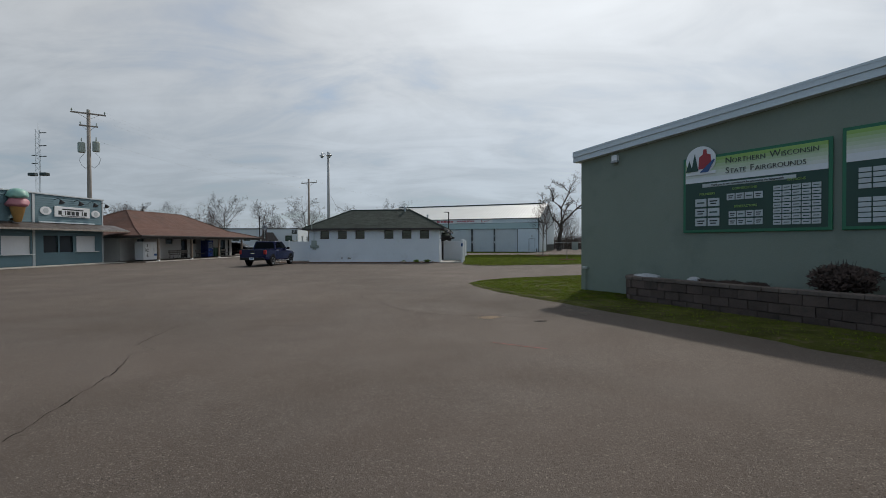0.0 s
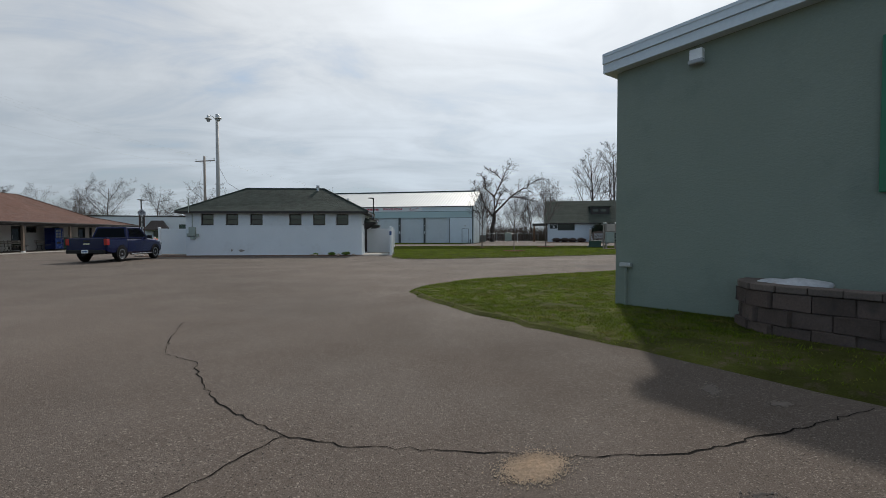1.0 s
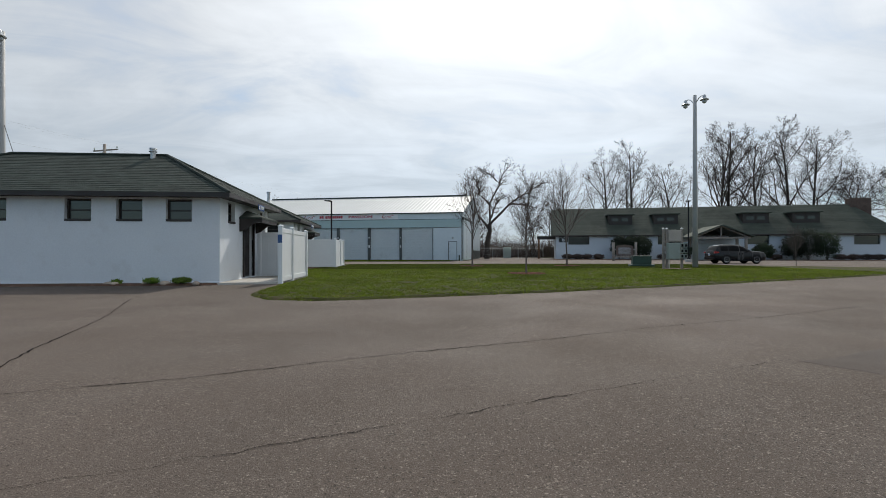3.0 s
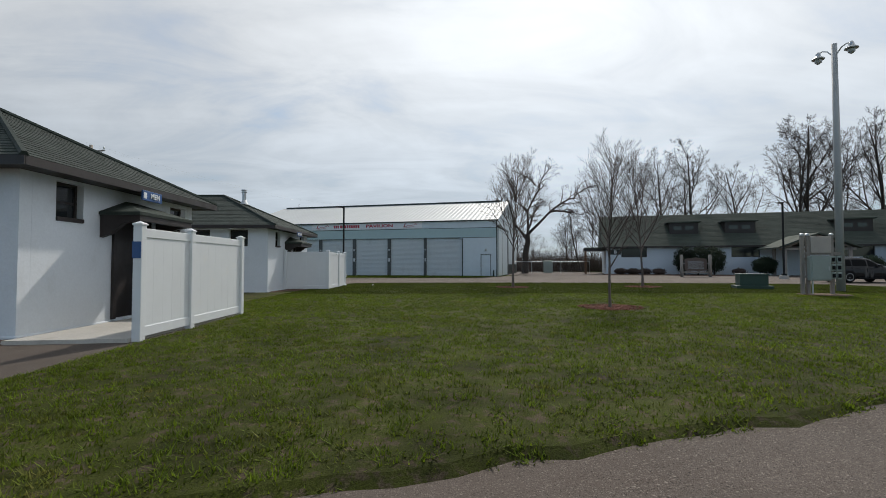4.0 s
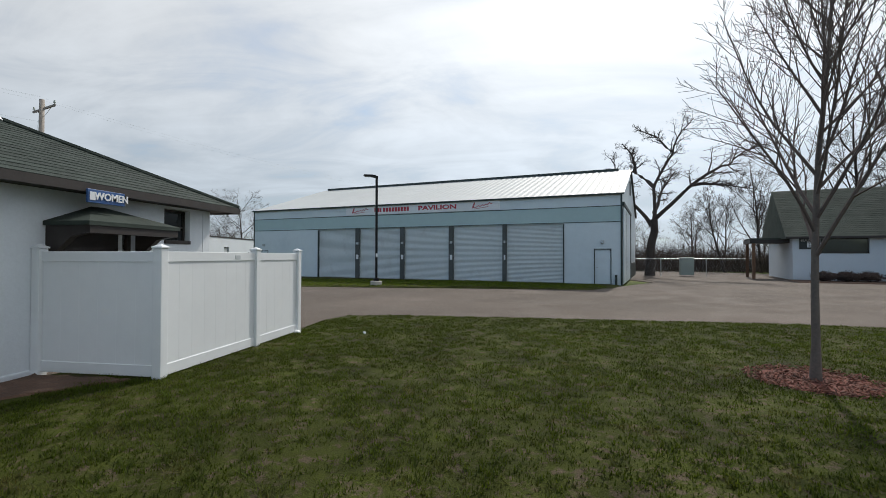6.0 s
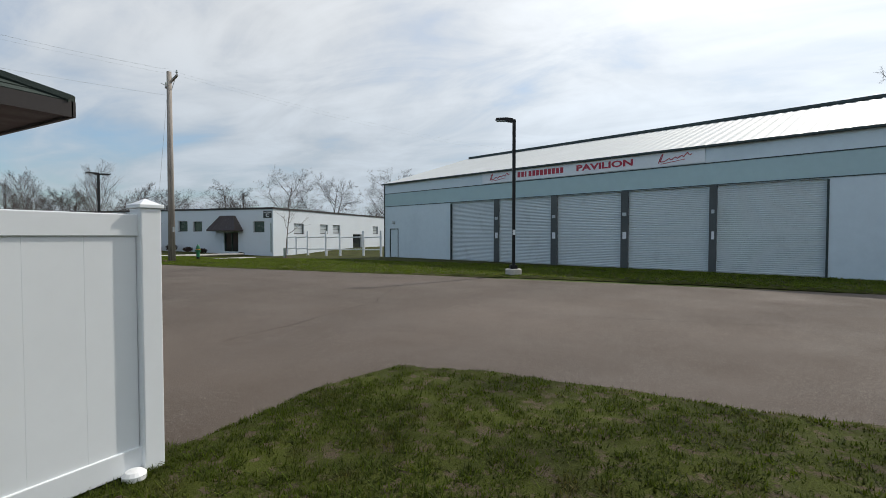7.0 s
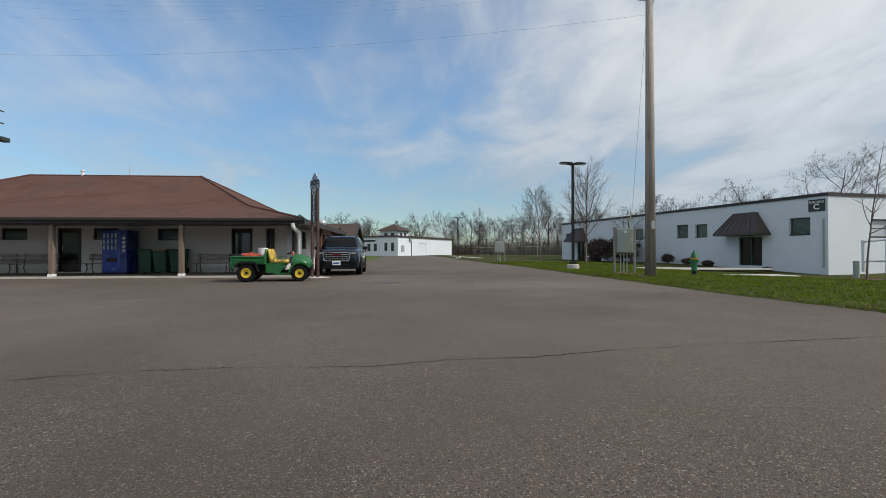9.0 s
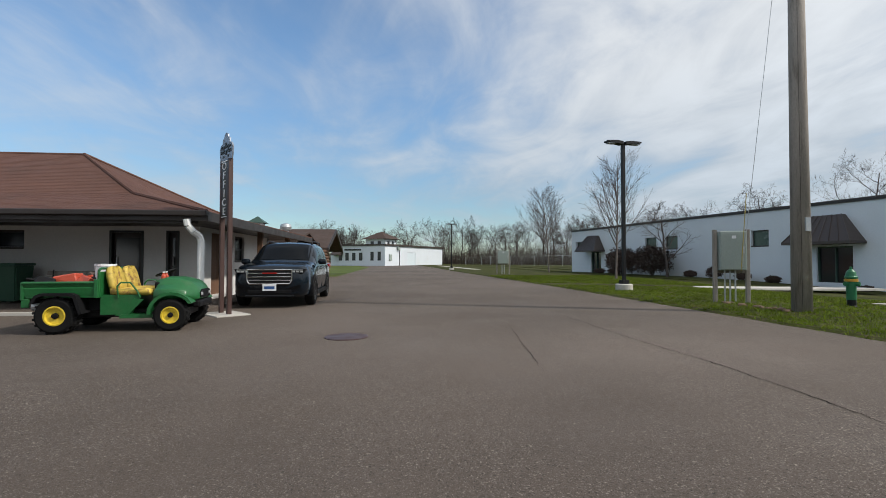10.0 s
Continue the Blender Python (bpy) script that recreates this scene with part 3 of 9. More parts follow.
def restroom(name, label, x0, x1, y0, y1, south_x, east_items, word, flue_at, awning):
    b = thing(name, label, "restroom building")
    H = 2.60
    holes = [(x - x0, x - x0 + 0.74, 1.88, 2.55) for x in south_x]
    wall_part("wall", b, pose(x0, y0, 0), x1 - x0, 0, H, STUCCO, holes)
    for x in south_x:
        small_window(b, pose(x, y0, 1.88), 0.74, 0.67, deep=0.12)
    eholes = [(a, a + w, z, z + h) for a, w, z, h, _ in east_items]
    eholes = [(a - 0.225, c - 0.225, z, h) for a, c, z, h in eholes]
    wall_part("wall", b, pose(x1 - 0.003, y0 + 0.225, 0, 0, 0, 90), y1 - y0 - 0.45, 0, H, STUCCO, eholes)
    wall_part("wall", b, pose(x1, y1, 0, 0, 0, 180), x1 - x0, 0, H, STUCCO, [(1.5, 2.4, 1.9, 2.5), (4.5, 5.4, 1.9, 2.5)])
    for a in (1.5, 4.5):
        small_window(b, pose(x1, y1, 0, 0, 0, 180) @ pose(a, 0, 1.9), 0.9, 0.6, deep=0.12)
    wall_part("wall", b, pose(x0 + 0.003, y1 - 0.225, 0, 0, 0, -90), y1 - y0 - 0.45, 0, H, STUCCO)
    for a, w, z, h, kind in east_items:
        m = pose(x1, y0, 0, 0, 0, 90) @ pose(a, 0, z)
        if kind == "window":
            small_window(b, m, w, h, deep=0.12)
        else:
            part("door", move(boxed(0.0, w, 0.12, 0.17, 0.0, h), m), TRIM_DARK, b, "dark entrance door")
            part("door_frame", move(wall(bmesh.new(), w + 0.16, 0, h + 0.08, 0.09, [(0.08, w + 0.08, 0, h)]), m @ pose(-0.08, -0.05, 0)), TRIM_DARK, b)
            # small shingled awning on curved brackets
            awn = bmesh.new()
            x_0, x_1 = awning
            lo = [awn.verts.new(p) for p in ((x_0, -0.76, 0), (x_1, -0.76, 0), (x_1, 0, 0), (x_0, 0, 0))]
            mid = [awn.verts.new(p) for p in ((x_0, -0.76, 0.06), (x_1, -0.76, 0.06), (x_1, 0, 0.06), (x_0, 0, 0.06))]
            hi = [awn.verts.new(p) for p in ((x_0 + 0.75, 0, 0.34), (x_1 - 0.75, 0, 0.34))]
            awn.faces.new(lo[::-1])
            for k in range(4):
                awn.faces.new((lo[k], lo[(k + 1) % 4], mid[(k + 1) % 4], mid[k]))
            awn.faces.new((mid[0], mid[1], hi[1], hi[0])); awn.faces.new((mid[1], mid[2], hi[1])); awn.faces.new((mid[3], mid[0], hi[0])); awn.faces.new((mid[2], mid[3], hi[0], hi[1]))
            aw = part("awning", awn, SHINGLE_GREEN, b, "small dark hipped awning over the door")
            aw.matrix_world = m @ pose(0, 0, h - 0.02)
            part("beam", boxed(x_0 + 0.03, x_1 - 0.03, -0.74, -0.62, -0.11, 0.0), TRIM_DARK, aw)
            for xx in (x_0 + 0.04, x_1 - 0.14):
                part("bracket", prism(bmesh.new(), [(0.0, 0.0), (-0.72, 0.0), (-0.72, -0.10), (-0.42, -0.16), (-0.18, -0.36), (0, -0.42)], "x", xx, xx + 0.1), TRIM_DARK, aw)
            s = part("sign", move(boxed(-0.32, 0.32, -0.03, 0.0, -0.1, 0.1, 0.006), m @ pose(w / 2 - (0.35 if word == "WOMEN" else 0.15), -0.475, h + 0.42)), SIGN_BLUE, b, "blue sign with white lettering")
            lettering(word, 0.15, SIGN_WHITE, s, m @ pose(w / 2 - (0.27 if word == "WOMEN" else 0.07), -0.512, h + 0.42), bold=0.004)
            part("emblem", move(boxed(-0.29, -0.2, -0.038, -0.03, -0.06, 0.06), m @ pose(w / 2 - (0.35 if word == "WOMEN" else 0.15), -0.475, h + 0.42)), SIGN_WHITE, s)
    o = 0.42
    z = 2.71
    rx0, rx1, ym = x0 + (y1 - y0) / 2 + 0.35, x1 - (y1 - y0) / 2 - 0.25, (y0 + y1) / 2
    ridge = ((rx0, ym, 4.32), (rx1, ym, 4.32))
    roof = part("roof", hip_roof(bmesh.new(), (x0 - o, x1 + o, y0 - o, y1 + o, z), ridge, 0.05), SHINGLE_GREEN, b, "dark green hipped shingle roof")
    c = [Vector(p) for p in ring(x0 - o, x1 + o, y0 - o, y1 + o, z)]
    ra, rb = Vector(ridge[0]), Vector(ridge[1])
    shingle_courses("shingles", (c[0], c[1], rb, ra), roof, SHINGLE_GREEN, 22)
    shingle_courses("shingles", (c[1], c[2], rb, rb), roof, SHINGLE_GREEN, 22)
    shingle_courses("shingles", (c[2], c[3], ra, rb), roof, SHINGLE_GREEN, 22)
    shingle_courses("shingles", (c[3], c[0], ra, ra), roof, SHINGLE_GREEN, 22)
    hips = bmesh.new()
    for p, q in ((ra, rb), (c[0], ra), (c[3], ra), (c[1], rb), (c[2], rb)):
        rod(hips, p + Vector((0, 0, 0.01)), q + Vector((0, 0, 0.02)), 0.055, 0.055, 6)
    part("ridge_cap", hips, SHINGLE_GREEN, roof)
    part("fascia", move(wall(bmesh.new(), x1 - x0 + 2 * o + 0.04, 0, 0.13, 0.03), pose(x0 - o - 0.02, y0 - o - 0.02, z - 0.13)), TRIM_DARK, roof)
    part("fascia", move(wall(bmesh.new(), y1 - y0 + 2 * o, 0, 0.13, 0.03), pose(x1 + o + 0.02, y0 - o, z - 0.13, 0, 0, 90)), TRIM_DARK, roof)
    part("fascia", move(wall(bmesh.new(), x1 - x0 + 2 * o + 0.04, 0, 0.13, 0.03), pose(x1 + o + 0.02, y1 + o + 0.02, z - 0.13, 0, 0, 180)), TRIM_DARK, roof)
    part("fascia", move(wall(bmesh.new(), y1 - y0 + 2 * o, 0, 0.13, 0.03), pose(x0 - o - 0.02, y1 + o, z - 0.13, 0, 0, -90)), TRIM_DARK, roof)
    part("soffit", boxed(x0 - o, x1 + o, y0 - o, y1 + o, z - 0.105, z - 0.06), TRIM_DARK, roof)
    flue = part("flue", lathe(bmesh.new(), [(0.19, 3.95), (0.085, 4.16), (0.085, 4.50), (0.125, 4.51), (0.125, 4.54), (0.09, 4.55), (0.09, 4.59), (0.13, 4.60), (0.12, 4.64)], 16, pose(*flue_at)), GALV, roof, "galvanised flue with a storm collar", smooth=False)
    part("footing", boxed(x0 - 0.025, x1 + 0.025, y0 - 0.025, y1 + 0.025, -0.1, 0.085, 0.02), STUCCO, b)
    return b


R1X, R1Y = (-22.15, -11.62), (33.58, 38.52)
restroom("restroom_building", "white stucco restroom block with green hipped roof and peeling base", *R1X, *R1Y,
         [-21.25, -19.8, -18.35, -16.02, -14.58, -13.17], [(0.68, 0.6, 1.88, 0.67, "window"), (2.1, 1.0, 0.1, 2.0, "door"), (3.98, 0.66, 1.40, 1.12, "window")], "MEN", (-14.7, 35.85, -0.1), (-0.45, 1.45))
R2X, R2Y = (-21.65, -12.15), (45.42, 51.08)
restroom("restroom_building", "white stucco restroom block with green roof and galvanised flue", *R2X, *R2Y,
         [-19.85, -18.3, -16.76, -15.22, -13.70], [(0.88, 0.6, 1.88, 0.67, "window"), (2.45, 1.0, 0.1, 2.0, "door"), (4.35, 0.7, 1.88, 0.67, "window")], "WOMEN", (-14.35, 48.4, 0.0), (-0.38, 1.37))


def vinyl_fence(label, pts, height=1.72):
    """White privacy fence through pts: a post at each, tongue-and-groove boards and two rails between."""
    f = thing("vinyl_fence", label, "fence", pose(pts[0][0], pts[0][1], 0))
    inv = f.matrix_world.inverted()
    for x, y in pts:
        p = part("post", move(boxed(-0.065, 0.065, -0.065, 0.065, -0.05, height + 0.03, 0.008), inv @ pose(x, y, 0)), VINYL, f)
        cap = bmesh.new()
        box(cap, -0.078, 0.078, -0.078, 0.078, height + 0.03, height + 0.055, 0.004)
        vs = [cap.verts.new((sx * 0.07, sy * 0.07, height + 0.055)) for sx, sy in ((-1, -1), (1, -1), (1, 1), (-1, 1))]
        tip = cap.verts.new((0, 0, height + 0.095))
        for k in range(4):
            cap.faces.new((vs[k], vs[(k + 1) % 4], tip))
        part("post_cap", move(cap, inv @ pose(x, y, 0)), VINYL, p)
    for (ax, ay), (bx, by) in zip(pts, pts[1:]):
        d = math.hypot(bx - ax, by - ay)
        m = inv @ pose(ax, ay, 0, 0, 0, math.degrees(math.atan2(by - ay, bx - ax)))
        part("rail", move(boxed(0.06, d - 0.06, -0.026, 0.026, 0.06, 0.21, 0.006), m), VINYL, f)
        part("rail", move(boxed(0.06, d - 0.06, -0.026, 0.026, height - 0.15, height - 0.01, 0.006), m), VINYL, f)
        n = max(1, round((d - 0.14) / 0.28))
        w = (d - 0.14) / n
        for k in range(n):
            part("board", move(boxed(0.07 + k * w + 0.0001, 0.07 + (k + 1) * w - 0.0001, -0.012, 0.012, 0.19, height - 0.13, 0.0012), m), VINYL, f)
    return f


vinyl_fence("white vinyl privacy fence screening the men's entrance", [(-9.84, 33.63), (-9.84, 35.08), (-9.84, 37.25), (-11.55, 37.25)])
vinyl_fence("white vinyl privacy fence screening the women's entrance", [(-12.08, 47.4), (-10.2, 47.4), (-10.2, 49.65), (-10.2, 51.24)])
vinyl_fence("short white vinyl fence beside the restroom's mulch bed", [(-21.9, 50.98), (-23.6, 50.9)], 1.68)
vinyl_fence("white vinyl fence panel beyond the restroom's electric box", [(-22.25, 35.4), (-24.6, 35.4)], 1.7)

# pavilion
PAV = pose(0.296, 70.197, 0, 0, 0, -15.3)


def pavilion():
    b = thing("pavilion", "long pale steel pavilion with five roller doors and metal roof", "pavilion", PAV)
    Lx, D, E, R = 28.6, 18.4, 5.30, 8.20
    doors = [(3.32, 6.87), (7.15, 10.56), (10.91, 14.32), (14.68, 18.10), (18.47, 21.9)]
    holes = [(Lx - c, Lx - a, 0.03, 3.65) for a, c in doors] + [(Lx - 1.54, Lx - 0.57, 0.03, 2.12), (Lx - 27.99, Lx - 27.06, 0.03, 2.08)]
    part("wall", move(wall(bmesh.new(), Lx, 0, 3.68, 0.2, holes), pose(-Lx, 0, 0)), SHEET_WHITE, b)
    part("header_band", boxed(-Lx, 0, 0.0, 0.2, 3.70, 4.60), SHEET_BAND, b, "pale green steel band above the doors")
    part("sign_band", boxed(-Lx, 0, 0.0, 0.2, 4.62, E), SHEET_WHITE, b, "white steel band below the eave")
    for z in (3.69, 4.61):
        part("trim", boxed(-Lx - 0.02, 0.02, -0.02, 0.02, z - 0.02, z + 0.02), METAL_DARK, b)
    for a, c in doors:
        curtain = bmesh.new()
        n = 44
        prof = []
        for k in range(n * 4 + 1):
            prof.append((0.10 + 0.009 * (1, 0.2, -1, 0.2)[k % 4], 0.06 + 3.58 * k / (n * 4)))
        vs = [[curtain.verts.new((x, y, z)) for y, z in prof] for x in (-c, -a)]
        for k in range(len(prof) - 1):
            curtain.faces.new((vs[0][k], vs[1][k], vs[1][k + 1], vs[0][k + 1]))
        d = part("roller_door", curtain, ROLL_DOOR, b)
        part("bottom_bar", boxed(-c, -a, 0.06, 0.13, 0.03, 0.11), GALV, d)
    for k in range(4):
        x0, x1 = doors[k][1], doors[k + 1][0]
        p = part("door_post", boxed(-x1, -x0, -0.05, 0.10, 0.0, 3.67, 0.01), DOOR_POST, b, "dark grey steel post between the doors")
        part("notice", boxed(-x1 + 0.10, -x0 - 0.08, -0.062, -0.05, 1.42, 1.75), SIGN_WHITE, p)
        part("switch_box", boxed(-x1 + 0.09, -x0 - 0.08, -0.075, -0.05, 2.5, 2.66), GALV, p)
    for x in (3.32 - 0.06, 21.9):
        part("door_jamb", boxed(-x - 0.07, -x, -0.03, 0.1, 0.0, 3.62), METAL_DARK, b)
    for x0, x1, top in ((0.57, 1.54, 2.12), (27.06, 27.99, 2.08)):
        d = part("door", boxed(-x1 + 0.05, -x0 - 0.05, 0.03, 0.08, 0.05, top - 0.05), SHEET_WHITE, b)
        part("door_frame", move(wall(bmesh.new(), x1 - x0, 0.03, top, 0.08, [(0.045, x1 - x0 - 0.045, 0.03, top - 0.045)]), pose(-x1, -0.025, 0)), METAL_DARK, b)
        part("handle", rod(bmesh.new(), (-x1 + 0.12, 0.0, 1.0), (-x1 + 0.24, 0.0, 1.0), 0.02), GALV, d)
        lamp = part("wall_lamp", boxed(-(x0 + x1) / 2 - 0.09, -(x0 + x1) / 2 + 0.09, -0.14, 0.0, 2.42, 2.62, 0.03), GALV, b)
    part("hose_bib", boxed(-0.36, -0.24, -0.16, -0.04, 0.0, 0.6, 0.01), METAL_DARK, b)
    # end walls and back
    gable = [(0.203, 0.0), (D, 0.0), (D, E), (D / 2, R - 0.06), (0.203, E)]
    part("wall", prism(bmesh.new(), gable, "x", -0.2, -0.003), SHEET_WHITE, b)
    part("wall", prism(bmesh.new(), gable, "x", -Lx + 0.003, -Lx + 0.2), SHEET_WHITE, b)
    part("wall", boxed(-Lx + 0.21, -0.21, D - 0.2, D - 0.003, 0, E), SHEET_WHITE, b)
    part("corner_trim", boxed(-0.06, 0.035, -0.035, 0.1, 0, E), METAL_DARK, b)
    part("corner_trim", boxed(-Lx - 0.035, -Lx + 0.05, -0.035, 0.1, 0, E), METAL_DARK, b)
    sd = part("sliding_door", boxed(0.03, 0.09, 0.75, 7.6, 0.06, 4.62, 0.01), SHEET_WHITE, b, "pale sliding door on the end wall")
    part("door_seam", boxed(0.09, 0.10, 3.2, 3.26, 0.06, 4.62), METAL_DARK, sd)
    part("door_edge", boxed(0.02, 0.12, 7.6, 8.3, 0.06, 4.75, 0.01), METAL_DARK, sd, "dark green leading edge")
    part("track", boxed(0.0, 0.14, 0.3, 8.4, 4.64, 4.86, 0.02), METAL_DARK, b)
    part("wainscot", boxed(0.0, 0.03, 8.4, D, 0.0, 1.15), METAL_DARK, b, "dark green base panel of the end wall")
    # ribbed roof
    for side in (0, 1):
        ys = (-0.12, D / 2) if side == 0 else (D + 0.12, D / 2)
        verts, faces = [], []
        n = 252
        for k in range(n + 1):
            x = -Lx - 0.15 + (Lx + 0.3) * k / n
            up = (0.0, 0.020, 0.020, 0.0)[k % 4]
            verts += [(x, ys[0], E + 0.03 + up), (x, ys[1], R + 0.03 + up)]
            if k:
                i = 2 * k
                faces.append((i - 2, i, i + 1, i - 1))
        r = part("roof", (verts, faces), ROOF_METAL, b, "ribbed pale metal roof")
        lo = boxed(-Lx - 0.13, 0.13, min(ys), max(ys), 0, 0.05)
        for v in lo.verts:
            f = abs(v.co.y - ys[0]) / abs(ys[1] - ys[0])
            v.co.z += E - 0.05 + (R - E) * f
        part("roof_underside", lo, METAL_DARK, r)
    part("ridge_vent", boxed(-28.2, -0.8, D / 2 - 0.22, D / 2 + 0.22, R + 0.0, R + 0.17, 0.02), METAL_DARK, b, "dark ridge vent")
    part("gutter", boxed(-Lx - 0.15, 0.15, -0.16, -0.10, E - 0.04, E + 0.06, 0.01), METAL_DARK, b)
    part("louvre", boxed(0.0, 0.06, D / 2 - 0.5, D / 2 + 0.3, 6.3, 7.3), METAL_DARK, b)
    # signboard: brand names stand as plain shapes, the common word is lettered
    s = part("signboard", boxed(-19.33, -7.33, -0.05, -0.02, 4.66, 5.26, 0.004), SIGN_WHITE, b, "white signboard with red blocks and the word PAVILION")
    for x0, x1 in ((18.78, 17.33), (9.25, 7.82)):
        w = x0 - x1
        scr = bmesh.new()
        line = [(0.02, 4.80), (0.10, 5.10), (0.16, 5.20), (0.13, 5.05), (0.08, 4.86), (0.20, 4.86), (0.34, 4.98), (0.40, 4.90), (0.52, 5.02), (0.58, 4.94), (0.70, 5.06), (0.76, 4.98), (0.86, 5.16), (0.92, 5.04), (0.99, 5.08)]
        for (a0, z0), (a1, z1) in zip(line, line[1:]):
            rod(scr, (-x0 + a0 * w, -0.056, z0), (-x0 + a1 * w, -0.056, z1), 0.022, 0.022, 5)
        rod(scr, (-x0 + 0.1 * w, -0.056, 4.76), (-x0 + 0.8 * w, -0.056, 4.88), 0.014, 0.014, 5)
        part("emblem", scr, RED_PRINT, s, "red looping flourish as a plain shape")
    for k in range(12):
        x = -16.80 + 0.242 * k
        part("word_block", boxed(x, x + (0.10 if k in (2, ) else 0.185), -0.062, -0.05, 4.83, 5.12, 0.004), RED_PRINT, s)
    lettering("PAVILION", 0.41, RED_PRINT, s, pose(-11.78, -0.058, 4.97), "red block letters", 1.62, 0.014)
    return b


pavilion()


def flat_hall():
    """Building C: long flat-roofed hall."""
    b = thing("exhibition_hall", "long white flat-roofed hall with dark roof edge and green windows", "hall", pose(-42.46, 80.84, -0.1, 0, 0, 10.3))
    Lx, D, H = 30.25, 34.0, 4.28
    def sx(u, w):
        return (Lx - u, Lx - u + w)
    wins = [(2.28, 1.28, 2.0, 3.05), (9.7, 1.15, 2.1, 3.1), (11.64, 1.2, 2.1, 3.15), (17.0, 1.3, 2.1, 3.1), (19.2, 1.3, 2.1, 3.1), (29.4, 1.0, 2.2, 3.15)]
    dors = [(5.85, 1.75, 0.12, 2.0), (26.8, 1.6, 0.12, 2.1)]
    holes = [(*sx(u, w), a, c) for u, w, a, c in wins + dors]
    wall_part("wall", b, pose(-Lx, 0, 0), Lx, -0.6, H, STUCCO_C, holes, 0.3)
    for u, w, a, c in wins:
        small_window(b, pose(-u, 0, a), w, c - a, deep=0.16, bars=0, glass=CURTAIN_GREEN)
    for u, w, a, c in dors:
        d = part("door", boxed(-u, -u + w, 0.2, 0.25, a, c), DARK_GLASS, b, "dark glazed double door")
        part("door_frame", move(wall(bmesh.new(), w, a, c, 0.1, [(0.06, w / 2 - 0.03, a, c - 0.08), (w / 2 + 0.03, w - 0.06, a, c - 0.08)]), pose(-u, 0.1, 0)), GREEN_BOX, d)
        aw = bmesh.new()
        x0, x1 = -u - 1.0, -u + w + 0.6
        lo = [aw.verts.new(p) for p in ((x0, -1.15, 2.22), (x1, -1.15, 2.22), (x1, 0, 2.22), (x0, 0, 2.22))]
        hi = [aw.verts.new(p) for p in ((x0 + 0.9, -0.3, 3.62), (x1 - 0.9, -0.3, 3.62), (x1 - 0.9, 0, 3.62), (x0 + 0.9, 0, 3.62))]
        aw.faces.new(lo[::-1]); aw.faces.new(hi)
        for k in range(4):
            aw.faces.new((lo[k], lo[(k + 1) % 4], hi[(k + 1) % 4], hi[k]))
        a_ = part("awning", aw, BROWN_METAL, b, "brown standing-seam canopy over the door")
        seams = bmesh.new()
        for k in range(8):
            f = k / 7
            p = Vector((x0 + (x1 - x0) * f, -1.16, 2.24)); q = Vector((x0 + 0.9 + (x1 - x0 - 1.8) * f, -0.31, 3.64))
            rod(seams, p, q, 0.022, 0.022, 4)
        part("seams", seams, BROWN_METAL, a_)
        part("fascia", boxed(x0 - 0.02, x1 + 0.02, -1.18, 0, 2.10, 2.24), BROWN_METAL, a_)
    ew = [(3.24, 1.7, 1.85, 2.92), (7.94, 1.6, 1.9, 2.92), (10.6, 1.6, 1.95, 2.92), (20.8, 1.6, 1.9, 2.94)]
    wall_part("wall", b, pose(-0.003, 0.305, 0, 0, 0, 90), D - 0.61, -0.6, H, STUCCO_C, [(a - 0.305, a + w - 0.305, c, d) for a, w, c, d in ew] + [(15.0, 17.3, 0.1, 1.85)], 0.3)
    for a, w, c, d in ew:
        small_window(b, pose(0, 0, 0, 0, 0, 90) @ pose(a, 0, c), w, d - c, deep=0.16, bars=1, glass=SIGN_GREY)
    part("door", move(boxed(15.3, 17.6, 0.2, 0.25, 0.1, 1.85), pose(0, 0, 0, 0, 0, 90)), DARK_GLASS, b)
    wall_part("wall", b, pose(0, D, 0, 0, 0, 180), Lx, 0, H, STUCCO_C, (), 0.3)
    wall_part("wall", b, pose(-Lx + 0.003, D - 0.305, 0, 0, 0, -90), D - 0.61, 0, H, STUCCO_C, (), 0.3)
    part("roof", boxed(-Lx + 0.05, -0.05, 0.05, D - 0.05, H - 0.15, H + 0.02), BLACK_METAL, b)
    part("parapet", move(wall(bmesh.new(), Lx + 0.12, H - 0.08, H + 0.1, 0.36), pose(-Lx - 0.06, -0.06, 0)), TRIM_DARK, b, "dark metal roof edge")
    part("parapet", move(wall(bmesh.new(), D - 0.3, H - 0.08, H + 0.1, 0.36), pose(0.057, 0.303, 0, 0, 0, 90)), TRIM_DARK, b)
    s = part("sign", boxed(-1.08, -0.14, -0.05, -0.01, 3.36, 4.04, 0.01), SIGN_BLACK, b, "black sign reading BUILDING C")
    lettering("BUILDING", 0.20, SIGN_WHITE, s, pose(-0.61, -0.055, 3.88), wide=0.95)
    lettering("C", 0.44, SIGN_WHITE, s, pose(-0.61, -0.055, 3.60), wide=1.15, bold=0.01)
    part("downpipe", rod(bmesh.new(), (-0.22, -0.06, 0.1), (-0.22, -0.06, 2.9), 0.045), GREY_BOX, b)
    return b


flat_hall()


